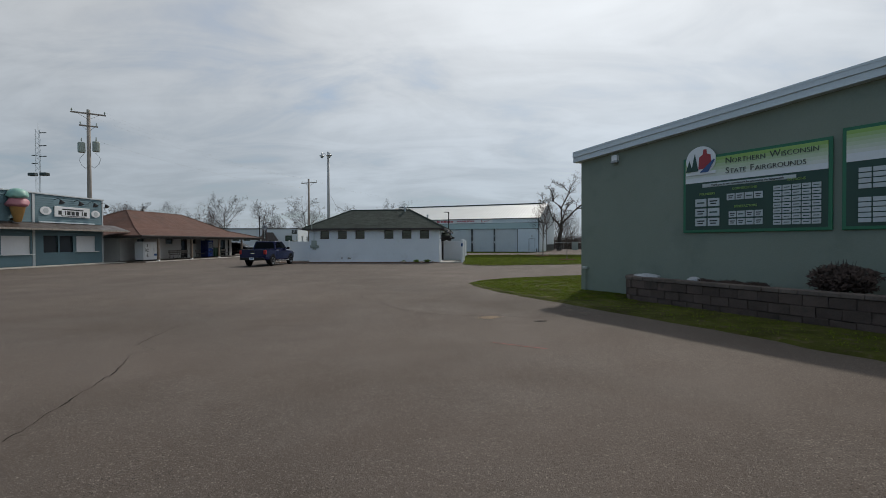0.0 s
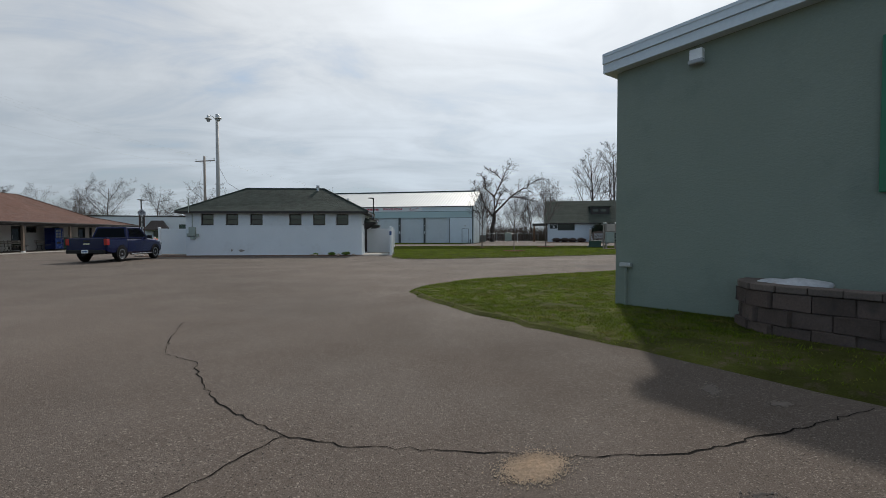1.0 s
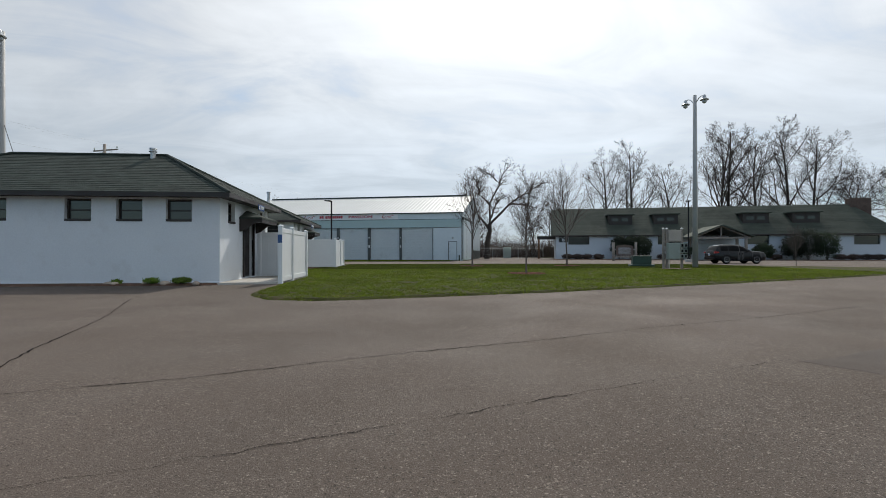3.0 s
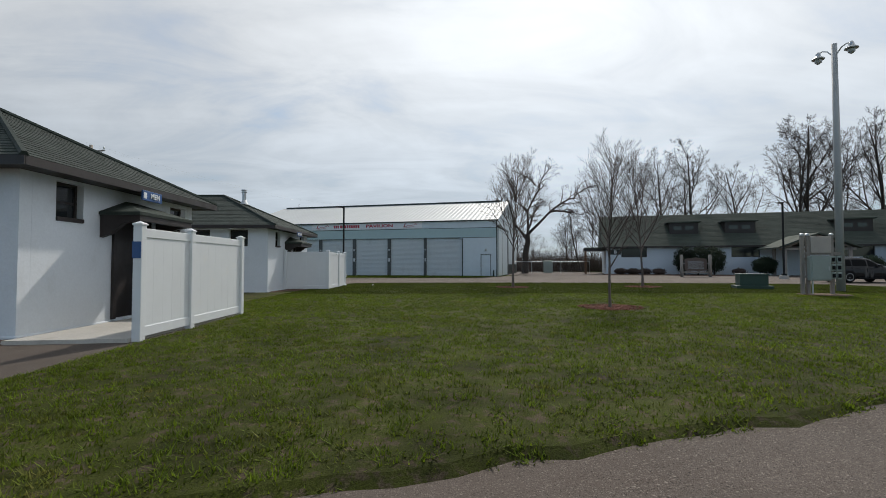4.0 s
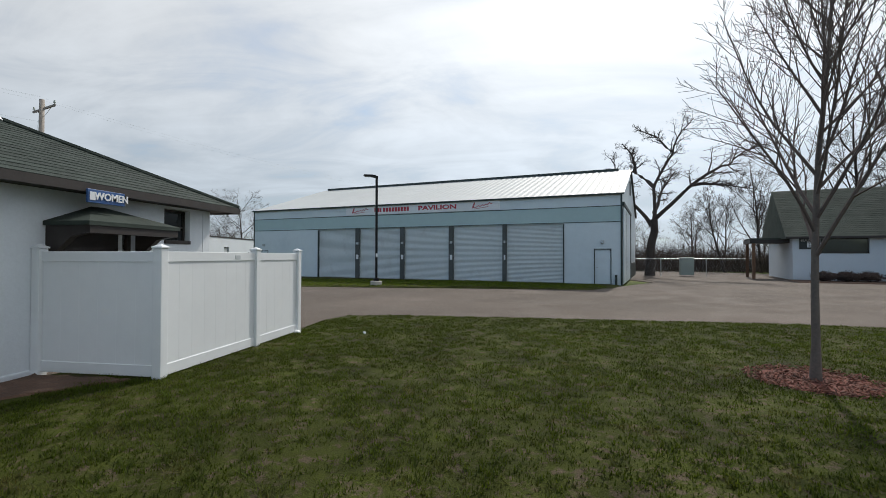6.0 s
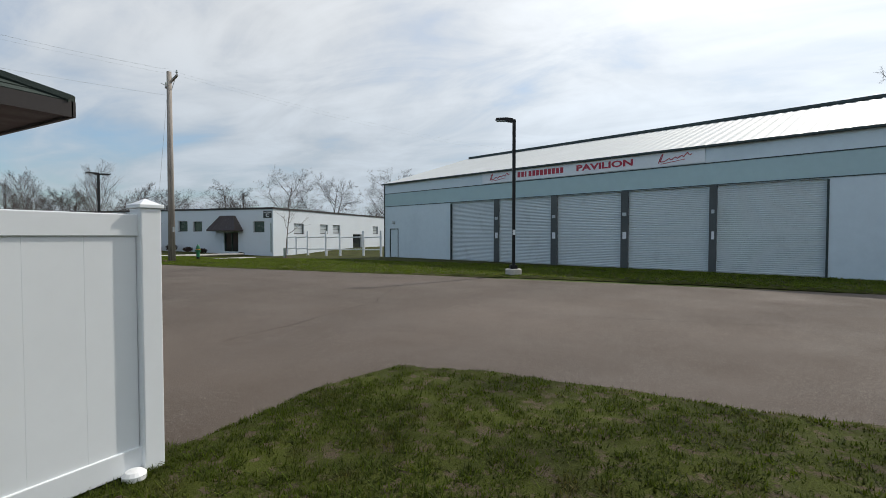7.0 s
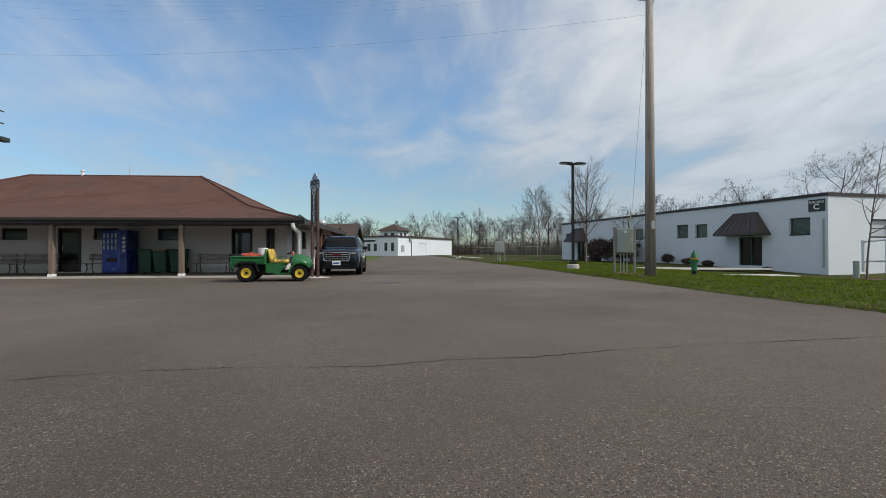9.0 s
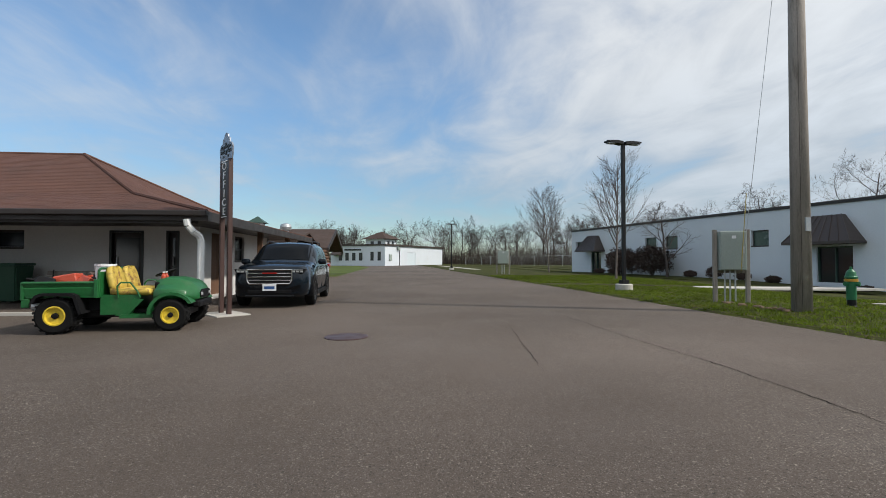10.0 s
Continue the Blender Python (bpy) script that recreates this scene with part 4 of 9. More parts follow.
def lodge():
    """Building B: long low hall with dormer openings, porch and chimney."""
    b = thing("lodge_hall", "long low white hall with grey-green shingle roof, dormers and gabled porch", "hall", pose(13.8, 79.05, 0, 0, 0, -16.8))
    Lx, D, H, R = 38.1, 9.2, 3.1, 6.95
    wins = [(1.6, 4.25, 1.92, 2.97), (12.5, 15.15, 1.9, 2.97), (22.4, 25.0, 1.9, 2.95), (33.8, 36.4, 1.84, 2.92)]
    wall_part("wall", b, pose(0, 0, 0), Lx, 0, H, STUCCO_C, [(a, c, z0, z1) for a, c, z0, z1 in wins], 0.3)
    for a, c, z0, z1 in wins:
        small_window(b, pose(a, 0, z0), c - a, z1 - z0, deep=0.15, bars=0)
    wall_part("wall", b, pose(Lx - 0.003, 0.303, 0, 0, 0, 90), D - 0.61, 0, H, STUCCO_C, (), 0.3)
    part("wall", prism(bmesh.new(), [(0.303, 0), (D - 0.303, 0), (D - 0.303, H), (D / 2, R - 0.2), (0.303, H)], "x", 0.003, 0.3), STUCCO_C, b)
    wall_part("wall", b, pose(Lx, D, 0, 0, 0, 180), Lx, 0, H, STUCCO_C, (), 0.3)
    roof = bmesh.new()
    o = 0.5
    A = [(-o, -o, H), (Lx + o, -o, H), (Lx + o, D + o, H), (-o, D + o, H)]
    c = [roof.verts.new(p) for p in A]
    lo = [roof.verts.new((x, y, z - 0.12)) for x, y, z in A]
    a, d = roof.verts.new((-o, D / 2, R)), roof.verts.new((Lx - 2.2, D / 2, R))
    for f in ((c[0], c[1], d, a), (c[1], c[2], d), (c[2], c[3], a, d), (c[3], c[0], a)):
        roof.faces.new(f)
    for k in range(4):
        roof.faces.new((lo[k], lo[(k + 1) % 4], c[(k + 1) % 4], c[k]))
    roof.faces.new(lo[::-1])
    r = part("roof", roof, SHINGLE_GREY, b, "grey-green shingle roof")
    shingle_courses("shingles", ((-o, -o, H), (Lx + o, -o, H), (Lx - 2.2, D / 2, R), (-o, D / 2, R)), r, SHINGLE_GREY, 26, 2.0)
    part("fascia", boxed(-o, Lx + o, -o - 0.03, -o, H - 0.14, H + 0.01), TRIM_DARK, r)
    for x in (6.8, 12.3, 22.65, 28.1):
        dz, zz = 2.0, 4.6
        dm = part("dormer", boxed(x, x + 2.9, 1.35, 3.6, 4.3, 5.75), TRIM_DARK, r, "flat-topped dormer with dark louvred face")
        part("dormer_roof", boxed(x - 0.25, x + 3.15, 1.1, 3.6, 5.75, 5.86), SHINGLE_GREY, dm)
        part("pane", boxed(x + 0.4, x + 1.2, 1.33, 1.36, 4.95, 5.35), DARK_GLASS, dm)
        part("pane", boxed(x + 1.6, x + 2.4, 1.33, 1.36, 4.95, 5.35), DARK_GLASS, dm)
    ch = part("chimney", boxed(35.7, 37.9, D / 2 - 0.6, D / 2 + 0.6, 5.0, 7.65, 0.03), material("dark_chimney_stone", (0.12, 0.085, 0.07), 0.9, var=0.3, scale=8, grain=12, bump=0.6, second=(0.075, 0.058, 0.05), second_scale=3), b, "dark stone chimney")
    # gabled entrance porch
    px, pw, py = 15.3, 5.3, -5.4
    porch = bmesh.new()
    prism(porch, [(px - 0.6, 2.60), (px + pw / 2, 3.90), (px + pw + 0.6, 2.60), (px + pw + 0.6, 2.72), (px + pw / 2, 4.04), (px - 0.6, 2.72)], "y", py - 0.4, 1.0)
    p = part("porch_roof", porch, SHINGLE_GREY, b, "gabled shingle porch roof on timber posts")
    for xx in (px, px + pw - 0.25):
        for yy in (py, py + 2.5):
            part("post", boxed(xx, xx + 0.25, yy, yy + 0.25, 0, 2.65, 0.01), WOOD_GREY, p)
    tr = bmesh.new()
    box(tr, px - 0.3, px + pw + 0.3, py, py + 0.2, 2.45, 2.65)
    rod(tr, (px, py + 0.1, 2.65), (px + pw / 2, py + 0.1, 3.88), 0.09, 0.09, 4)
    rod(tr, (px + pw, py + 0.1, 2.65), (px + pw / 2, py + 0.1, 3.88), 0.09, 0.09, 4)
    rod(tr, (px + pw / 2, py + 0.1, 2.65), (px + pw / 2, py + 0.1, 3.88), 0.08, 0.08, 4)
    part("truss", tr, WOOD_GREY, p)
    # small side porch at the end wall
    sp = part("side_porch_roof", prism(bmesh.new(), [(1.0, 2.95), (4.6, 2.95), (4.6, 3.08), (1.0, 3.08)], "x", -2.4, 0.0), SHINGLE_GREY, b)
    part("fascia", boxed(-2.45, 0, 0.95, 4.65, 2.7, 2.96), TRIM_DARK, sp)
    for yy in (1.05, 4.4):
        part("post", boxed(-2.3, -2.1, yy, yy + 0.2, 0, 2.75), WOOD_BROWN, sp)
    s = part("sign", boxed(0.38, 1.55, -0.05, -0.01, 2.22, 2.98, 0.01), SIGN_BLACK, b, "black sign reading BUILDING B")
    lettering("BUILDING", 0.22, SIGN_WHITE, s, pose(0.965, -0.055, 2.83))
    lettering("B", 0.48, SIGN_WHITE, s, pose(0.965, -0.055, 2.5), bold=0.012, wide=1.2)
    return b


lodge()


def green_hall():
    """The sage stucco building with its signs; its near wall runs away from the corner."""
    b = thing("sage_building", "sage green stucco building with pale metal roof edge and security light", "building", pose(-4.95, 12.3, 0, 0, 0, -53.6))
    Lx = 26.0
    top = lambda x: 4.13 + 0.068 * x
    w = bmesh.new()
    prism(w, [(-0.08, -0.05), (Lx, -0.05), (Lx, top(Lx)), (-0.08, top(0))], "y", 0.0, 0.3)
    part("wall", w, GREEN_WALL, b)
    part("wall", boxed(0.003, 0.3, 0.303, 17.69, -0.05, 4.1), GREEN_WALL, b)
    part("wall", boxed(0.0, Lx, 17.7, 18, -0.05, 4.13), GREEN_WALL, b)
    part("wall", boxed(Lx - 0.3, Lx - 0.003, 0.303, 17.69, -0.05, 4.1), GREEN_WALL, b)
    rf = part("roof", prism(bmesh.new(), [(-0.22, top(-0.22) + 0.28), (Lx + 0.2, top(Lx) + 0.28), (Lx + 0.2, top(Lx) + 0.33), (-0.22, top(-0.22) + 0.33)], "y", -0.24, 18.2), FASCIA_WHITE, b)
    for z0, z1, y in ((0.0, 0.155, -0.20), (0.16, 0.33, -0.23)):
        part("fascia", prism(bmesh.new(), [(-0.24, top(-0.24) + z0), (Lx, top(Lx) + z0), (Lx, top(Lx) + z1), (-0.24, top(-0.24) + z1)], "y", y, 0.0), FASCIA_WHITE, rf, "folded pale metal fascia")
    part("fascia", boxed(-0.24, 0.0, -0.2, 18, 4.12, 4.44), FASCIA_WHITE, rf)
    lamp = part("security_light", boxed(1.17, 1.36, -0.12, 0.0, 3.95, 4.13, 0.015), WHITE_METAL, b, "small white security light")
    part("lens", boxed(1.155, 1.375, -0.14, -0.03, 3.90, 3.97, 0.02), LENS_CLEAR, lamp)
    pipe_ = part("conduit", pipe(bmesh.new(), [(0.14, -0.06, -0.02), (0.14, -0.06, 0.75)], 0.022), GREEN_WALL, b)
    part("tap", move(boxed(0.04, 0.24, -0.1, -0.02, 0.72, 0.79, 0.01), Matrix()), GALV, pipe_)
    return b


SAGE = green_hall()

# ---- office and its neighbours ----


def office():
    b = thing("office_building", "white block office with brown hipped roof and timber-posted porch", "office building")
    X, S, Nn, Wx = -39.0, 34.2, 51.9, -46.0
    holes = [(39.95, 41.0, 1.5, 2.0), (42.25, 43.2, 0.12, 2.0), (43.7, 44.75, 1.5, 2.0), (46.35, 47.3, 1.48, 2.0), (49.5, 50.4, 0.12, 2.0), (51.0, 51.35, 0.12, 2.0), (36.2, 37.1, 1.4, 2.0)]
    wall_part("wall", b, pose(X, S, 0, 0, 0, 90), Nn - S, 0, 2.35, STUCCO_OFF, [(a - S, c - S, z0, z1) for a, c, z0, z1 in holes])
    for a, c, z0, z1 in holes:
        m = pose(X, a, z0, 0, 0, 90)
        if z0 > 1:
            small_window(b, m, c - a, z1 - z0, deep=0.08, bars=0, sill=False)
        else:
            d = part("door", move(boxed(0.06, c - a - 0.06, 0.08, 0.13, 0.02, z1 - z0 - 0.06), m), TRIM_DARK, b, "dark framed glass door")
            part("pane", move(boxed(0.14, c - a - 0.14, 0.068, 0.076, 0.15, z1 - z0 - 0.2), m), DARK_GLASS, d)
            part("door_frame", move(wall(bmesh.new(), c - a, 0, z1 - z0, 0.12, [(0.06, c - a - 0.06, 0, z1 - z0 - 0.06)]), m @ pose(0, -0.02, 0)), SIGN_BLACK, b)
            part("handle", move(rod(bmesh.new(), (0.17, 0.03, 0.9), (0.17, 0.03, 1.15), 0.014), m), GALV, d)
    wall_part("wall", b, pose(X - 0.225, Nn, 0, 0, 0, 180), X - 0.225 - Wx, 0, 2.35, STUCCO_OFF, [(0.6, 1.5, 0.12, 2.0), (2.6, 3.6, 1.1, 2.0)])
    part("door", boxed(X - 1.72, X - 0.83, Nn - 0.15, Nn - 0.1, 0.12, 2.0), WOOD_BROWN, b)
    small_window(b, pose(X - 0.225, Nn, 0, 0, 0, 180) @ pose(2.6, 0, 1.1), 1.0, 0.9, deep=0.08)
    wall_part("wall", b, pose(Wx + 0.225, S, 0), X - 0.455 - Wx, 0, 2.35, STUCCO_OFF, [(3.0, 4.6, 1.2, 2.0)])
    small_window(b, pose(Wx + 3.225, S, 1.2), 1.6, 0.8, deep=0.08)
    wall_part("wall", b, pose(Wx, Nn, 0, 0, 0, -90), Nn - S, 0, 2.35, STUCCO)
    # bell-cast hipped roof: steep upper hips, flatter porch skirt
    tiers = [(-48.4, -35.85, 32.6, 53.3, 2.22), (-45.7, -38.5, 35.3, 50.4, 2.95), (-44.9, -39.3, 36.1, 49.6, 3.35)]
    bm = bmesh.new()
    rings = [[bm.verts.new(p) for p in ring(x0, x1, y0, y1, z)] for x0, x1, y0, y1, z in tiers]
    for lo, hi in zip(rings, rings[1:]):
        for k in range(4):
            bm.faces.new((lo[k], lo[(k + 1) % 4], hi[(k + 1) % 4], hi[k]))
    a, c = bm.verts.new((-42.1, 38.8, 4.76)), bm.verts.new((-42.1, 46.85, 4.76))
    t = rings[-1]
    for f in ((t[0], t[1], a), (t[1], t[2], c, a), (t[2], t[3], c), (t[3], t[0], a, c)):
        bm.faces.new(f)
    roof = part("roof", bm, SHINGLE_BROWN, b, "brown shingle roof with flared eaves")
    R = [[Vector(p) for p in ring(*q)] for q in [(x0, x1, y0, y1, z) for x0, x1, y0, y1, z in tiers]]
    A, C = Vector((-42.1, 38.8, 4.76)), Vector((-42.1, 46.85, 4.76))
    for lo, hi, rows in ((R[0], R[1], 22), (R[1], R[2], 7)):
        for k in range(3):
            shingle_courses("shingles", (lo[k], lo[(k + 1) % 4], hi[(k + 1) % 4], hi[k]), roof, SHINGLE_BROWN, rows, 0.31, 0.0025)
    shingle_courses("shingles", (R[2][0], R[2][1], A, A), roof, SHINGLE_BROWN, 22, 0.31, 0.0025)
    shingle_courses("shingles", (R[2][1], R[2][2], C, A), roof, SHINGLE_BROWN, 22, 0.31, 0.0025)
    shingle_courses("shingles", (R[2][2], R[2][3], C, C), roof, SHINGLE_BROWN, 22, 0.31, 0.0025)
    for k, tip in ((0, A), (1, A), (2, C), (3, C)):
        hip = bmesh.new()
        pipe(hip, [R[0][k] + Vector((0, 0, 0.02)), R[1][k] + Vector((0, 0, 0.02)), R[2][k] + Vector((0, 0, 0.02)), tip + Vector((0, 0, 0.02))], 0.05, 6)
        part("hip_cap", hip, SHINGLE_BROWN, roof)
    cap = bmesh.new()
    rod(cap, A, C, 0.05, 0.05, 6)
    part("ridge_cap", cap, SHINGLE_BROWN, roof)
    part("soffit", boxed(-48.35, -35.9, 32.65, 53.25, 2.12, 2.2), TRIM_DARK, roof)
    part("fascia", boxed(-35.9, -35.82, 32.55, 53.35, 2.03, 2.24), TRIM_DARK, roof)
    part("gutter", boxed(-35.82, -35.70, 32.55, 53.35, 2.13, 2.25, 0.02), TRIM_DARK, roof, "dark gutter along the porch")
    part("fascia", boxed(-48.4, -35.9, 53.25, 53.33, 2.03, 2.24), TRIM_DARK, roof)
    part("fascia", boxed(-48.4, -35.9, 32.57, 32.65, 2.03, 2.24), TRIM_DARK, roof)
    part("beam", boxed(-36.16, -35.92, 33.0, 53.0, 1.98, 2.12), TRIM_DARK, roof)
    for y in (34.9, 39.5, 44.14, 48.76):
        p = part("porch_post", boxed(-36.11, -35.95, y - 0.08, y + 0.08, 0.0, 2.0, 0.01), WOOD_PORCH, b)
        part("post_base", boxed(-36.13, -35.93, y - 0.1, y + 0.1, 0.0, 0.16, 0.01), WHITE_METAL, p)
    for x in (-41.2, -45.0):
        part("porch_post", boxed(x - 0.08, x + 0.08, 52.85, 53.01, 0.0, 2.1, 0.01), WOOD_BROWN, b)
    part("downspout", pipe(bmesh.new(), [(-35.78, 52.92, 2.06), (-35.79, 52.94, 1.92), (-35.86, 53.02, 1.80), (-36.0, 53.1, 1.70), (-36.04, 53.12, 1.56), (-36.04, 53.12, 0.2), (-35.9, 53.15, 0.07)], 0.075, 8), WHITE_METAL, b, "white swan-neck downspout")
    # the slab's asphalt colour paints in the shade under the porch roof
    part("porch_slab", boxed(-39.0, -35.93, 33.2, 53.2, -0.06, 0.075, 0.01), ASPHALT, b, "concrete porch slab coloured dark for the porch's shade")
    part("slab_edge", boxed(-35.93, -35.83, 33.2, 53.2, -0.06, 0.072, 0.01), CONCRETE, b, "pale concrete slab edge")
    pv = part("roof_vent", lathe(bmesh.new(), [(0.06, 4.6), (0.06, 4.95), (0.1, 4.97), (0.1, 5.02)], 12, pose(-42.1, 41.2, 0)), WHITE_METAL, roof)
    part("aerial", rod(bmesh.new(), (-42.1, 43.4, 4.7), (-42.1, 43.4, 5.35), 0.012, 0.008, 6), GALV, roof)
    return b


office()


def food_stand():
    """The blue-grey stand with its parapet sign and plaster cone; organisation names stay plain bars."""
    b = thing("food_stand", "blue-grey clapboard food stand with white signs and serving windows", "food stand", pose(-38.8, 32.2, 0, 0, 0, -90))
    # local x runs south along the front, y into the building (-x)
    L = 14.0
    wins = [(2.75, 3.85, 0.95, 2.15), (3.98, 5.1, 0.95, 2.15), (0.72, 2.45, 0.98, 2.15), (6.05, 8.0, 0.88, 2.1), (9.2, 11.6, 0.88, 2.1)]
    part("wall", move(wall(bmesh.new(), L, 0, 2.75, 0.2, wins), Matrix.Diagonal((1, -1, 1, 1))), SIDING_TEAL, b)
    part("wall", boxed(0, 0.2, -8, -0.2, 0, 2.75), SIDING_TEAL, b)
    part("wall", boxed(L - 0.2, L, -8, -0.2, 0, 2.75), SIDING_TEAL, b)
    part("wall", boxed(0.2, L - 0.2, -8, -7.8, 0, 2.75), SIDING_TEAL, b)
    part("parapet", boxed(0, L, -0.25, -0.02, 2.75, 5.02), SIDING_TEAL, b, "tall clapboard parapet")
    part("parapet", boxed(0, 0.2, -8, -0.25, 2.75, 5.0), SIDING_TEAL, b)
    part("roof", boxed(0.2, L - 0.2, -8, -0.25, 2.75, 2.9), BROWN_METAL, b)
    k = 0
    z = 0.1
    while z < 4.95:
        if z < 0.85 or z > 2.9 or 2.2 < z < 2.6:
            for x0, x1 in ((0.1, 5.7), (5.95, L)):
                clap = bmesh.new()
                prism(clap, [(0.0, z), (0.028, z), (0.006, z + 0.15), (0.0, z + 0.15)], "x", x0, x1)
                part("clapboard", clap, SIDING_TEAL, b)
        z += 0.15
    part("corner_board", boxed(-0.03, 0.09, -0.1, 0.04, 0, 5.02), SIGN_GREY, b)
    part("corner_board", boxed(5.74, 5.92, -0.02, 0.05, 0, 5.05), SIGN_GREY, b)
    part("coping", boxed(-0.08, L, -0.3, 0.08, 5.02, 5.12, 0.01), SIGN_GREY, b)
    aw = part("awning", prism(bmesh.new(), [(0.0, 3.05), (1.35, 2.62), (1.35, 2.5), (0.0, 2.55)], "x", -1.2, L), BROWN_METAL, b, "sloping brown shingle awning")
    part("fascia", boxed(-1.22, L, 1.33, 1.40, 2.50, 2.62), WOOD_GREY, aw)
    for i, (x0, x1, z0, z1) in enumerate(wins):
        fr = part("window", move(wall(bmesh.new(), x1 - x0 + 0.16, z0 - 0.08, z1 + 0.08, 0.06, [(0.08, x1 - x0 + 0.08, z0, z1)]), pose(x1 + 0.08, -0.03, 0, 0, 0, 180)), SIGN_GREY, b)
        if i < 2:
            part("pane", boxed(x0, x1, -0.12, -0.1, z0, z1), DARK_GLASS, fr)
        else:
            part("shutter", boxed(x0, x1, -0.10, -0.06, z0, z1), SIGN_WHITE, fr, "closed white roll shutter")
            part("counter", boxed(x0 - 0.1, x1 + 0.1, -0.1, 0.25, z0 - 0.05, z0), WHITE_METAL, fr)
    s = part("sign", boxed(1.3, 4.3, 0.03, 0.09, 3.52, 4.28, 0.02), SIGN_WHITE, b, "white sign with dark plain bars")
    for k in range(7):
        part("word_block", boxed(1.58 + 0.36 * k, 1.58 + 0.36 * k + (0.10 if k in (1, 5) else 0.27), 0.09, 0.098, 3.68, 3.97), SIGN_BLACK, s)
    part("word_bar", boxed(1.9, 3.7, 0.09, 0.098, 4.04, 4.13), SIGN_BLACK, s)
    part("word_bar", boxed(1.8, 3.8, 0.09, 0.098, 3.58, 3.63), SIGN_BLACK, s)
    for x, r in ((4.95, 0.32), (0.72, 0.30)):
        e = part("round_sign", move(lathe(bmesh.new(), [(r, 0), (r, 0.04)], 24), pose(x, 0.03, 3.9, -90, 0, 0) @ Matrix.Diagonal((1.35, 0.9, 1, 1))), SIGN_WHITE, b)
        part("ring", move(lathe(bmesh.new(), [(r * 0.6, 0), (r * 0.6, 0.01)], 20), pose(x, 0.07, 3.9, -90, 0, 0)), SIGN_GREY, e)
    for x in (0.25, 1.35, 2.65, 4.25):
        lamp = part("gooseneck_lamp", pipe(bmesh.new(), [(x, 0.03, 4.72), (x, 0.3, 4.82), (x, 0.55, 4.7)], 0.02, 6), BLACK_METAL, b)
        part("shade", move(lathe(bmesh.new(), [(0.05, 0.14), (0.1, 0.06), (0.19, -0.1), (0.18, -0.1)], 14), pose(x, 0.58, 4.56, 25, 0, 0)), BLACK_METAL, lamp)
    part("sign_shelf", boxed(0.9, 5.5, 0.03, 0.12, 3.06, 3.14), FASCIA_WHITE, b)
    part("step", boxed(-1.0, L, 0.0, 1.2, -0.05, 0.06), CONCRETE, b)
    return b


food_stand()


def plaster_cone():
    c = thing("plaster_ice_cream_cone", "large painted ice cream cone with mint and pink scoops", "cone sculpture", pose(-38.35, 24.9, 3.0))
    part("wafer", lathe(bmesh.new(), [(0.14, 0.0), (0.2, 0.05), (0.42, 0.98), (0.44, 1.05)], 18), material("wafer_paint", (0.42, 0.24, 0.075), 0.6, var=0.2, scale=10, grain=20, bump=0.4), c, smooth=True)
    for name, col, z, r in (("pink_scoop", (0.42, 0.17, 0.20), 1.22, 0.58), ("mint_scoop", (0.22, 0.42, 0.36), 1.78, 0.56)):
        bm = bmesh.new()
        bmesh.ops.create_icosphere(bm, subdivisions=3, radius=r)
        for v in bm.verts:
            n = noise.noise(v.co * 2.4 + Vector((z, 0, 0)))
            v.co *= 1 + 0.12 * n
            v.co.z *= 0.78
            if v.co.z < -0.12:
                v.co.x *= 1.14; v.co.y *= 1.14; v.co.z *= 0.7
            v.co.z += z
        part(name, bm, material(name + "_paint", col, 0.45, var=0.1, scale=6, grain=12, bump=0.1), c, smooth=True)
    part("bracket", boxed(-0.44, -0.1, -0.1, 0.1, 0.1, 0.25), BLACK_METAL, c)


plaster_cone()


def log_shop():
    """Low brown log building beyond the office."""
    b = thing("log_building", "low brown log building with brown gabled roof", "building", pose(-60.5, 52.2, 0))
    part("wall", boxed(-7, 0, -11, -0.9, 0, 2.35), WOOD_BROWN, b)
    for k in range(9):
        part("log", rod(bmesh.new(), (0.0, -11.1, 0.15 + 0.26 * k), (0.0, -0.8, 0.15 + 0.26 * k), 0.135, 0.135, 8), WOOD_BROWN, b)
        part("log", rod(bmesh.new(), (-7.0, -0.9, 0.15 + 0.26 * k), (0.1, -0.9, 0.15 + 0.26 * k), 0.13, 0.13, 8), WOOD_BROWN, b)
    r = part("roof", prism(bmesh.new(), [(-8.0, 1.95), (-3.5, 3.55), (1.0, 1.95), (1.0, 2.1), (-3.5, 3.72), (-8.0, 2.1)], "y", -12.0, 0.2), SHINGLE_UMBER, b)
    part("barge_board", prism(bmesh.new(), [(-8.0, 1.85), (-3.5, 3.45), (1.0, 1.85), (1.0, 2.1), (-3.5, 3.72), (-8.0, 2.1)], "y", 0.2, 0.3), TRIM_DARK, r)
    part("gable", prism(bmesh.new(), [(-7.0, 2.3), (-3.5, 3.5), (0.0, 2.3)], "y", -1.0, -0.8), WOOD_BROWN, b)
    part("door", boxed(0.1, 0.2, -6.4, -3.6, 0.05, 2.1), material("red_brown_door", (0.10, 0.04, 0.03), 0.6), b, "wide red-brown door")
    for y in (-10.5, -1.5):
        part("post", boxed(0.75, 0.95, y, y + 0.2, 0, 2.0), WOOD_BROWN, b)
    return b


log_shop()


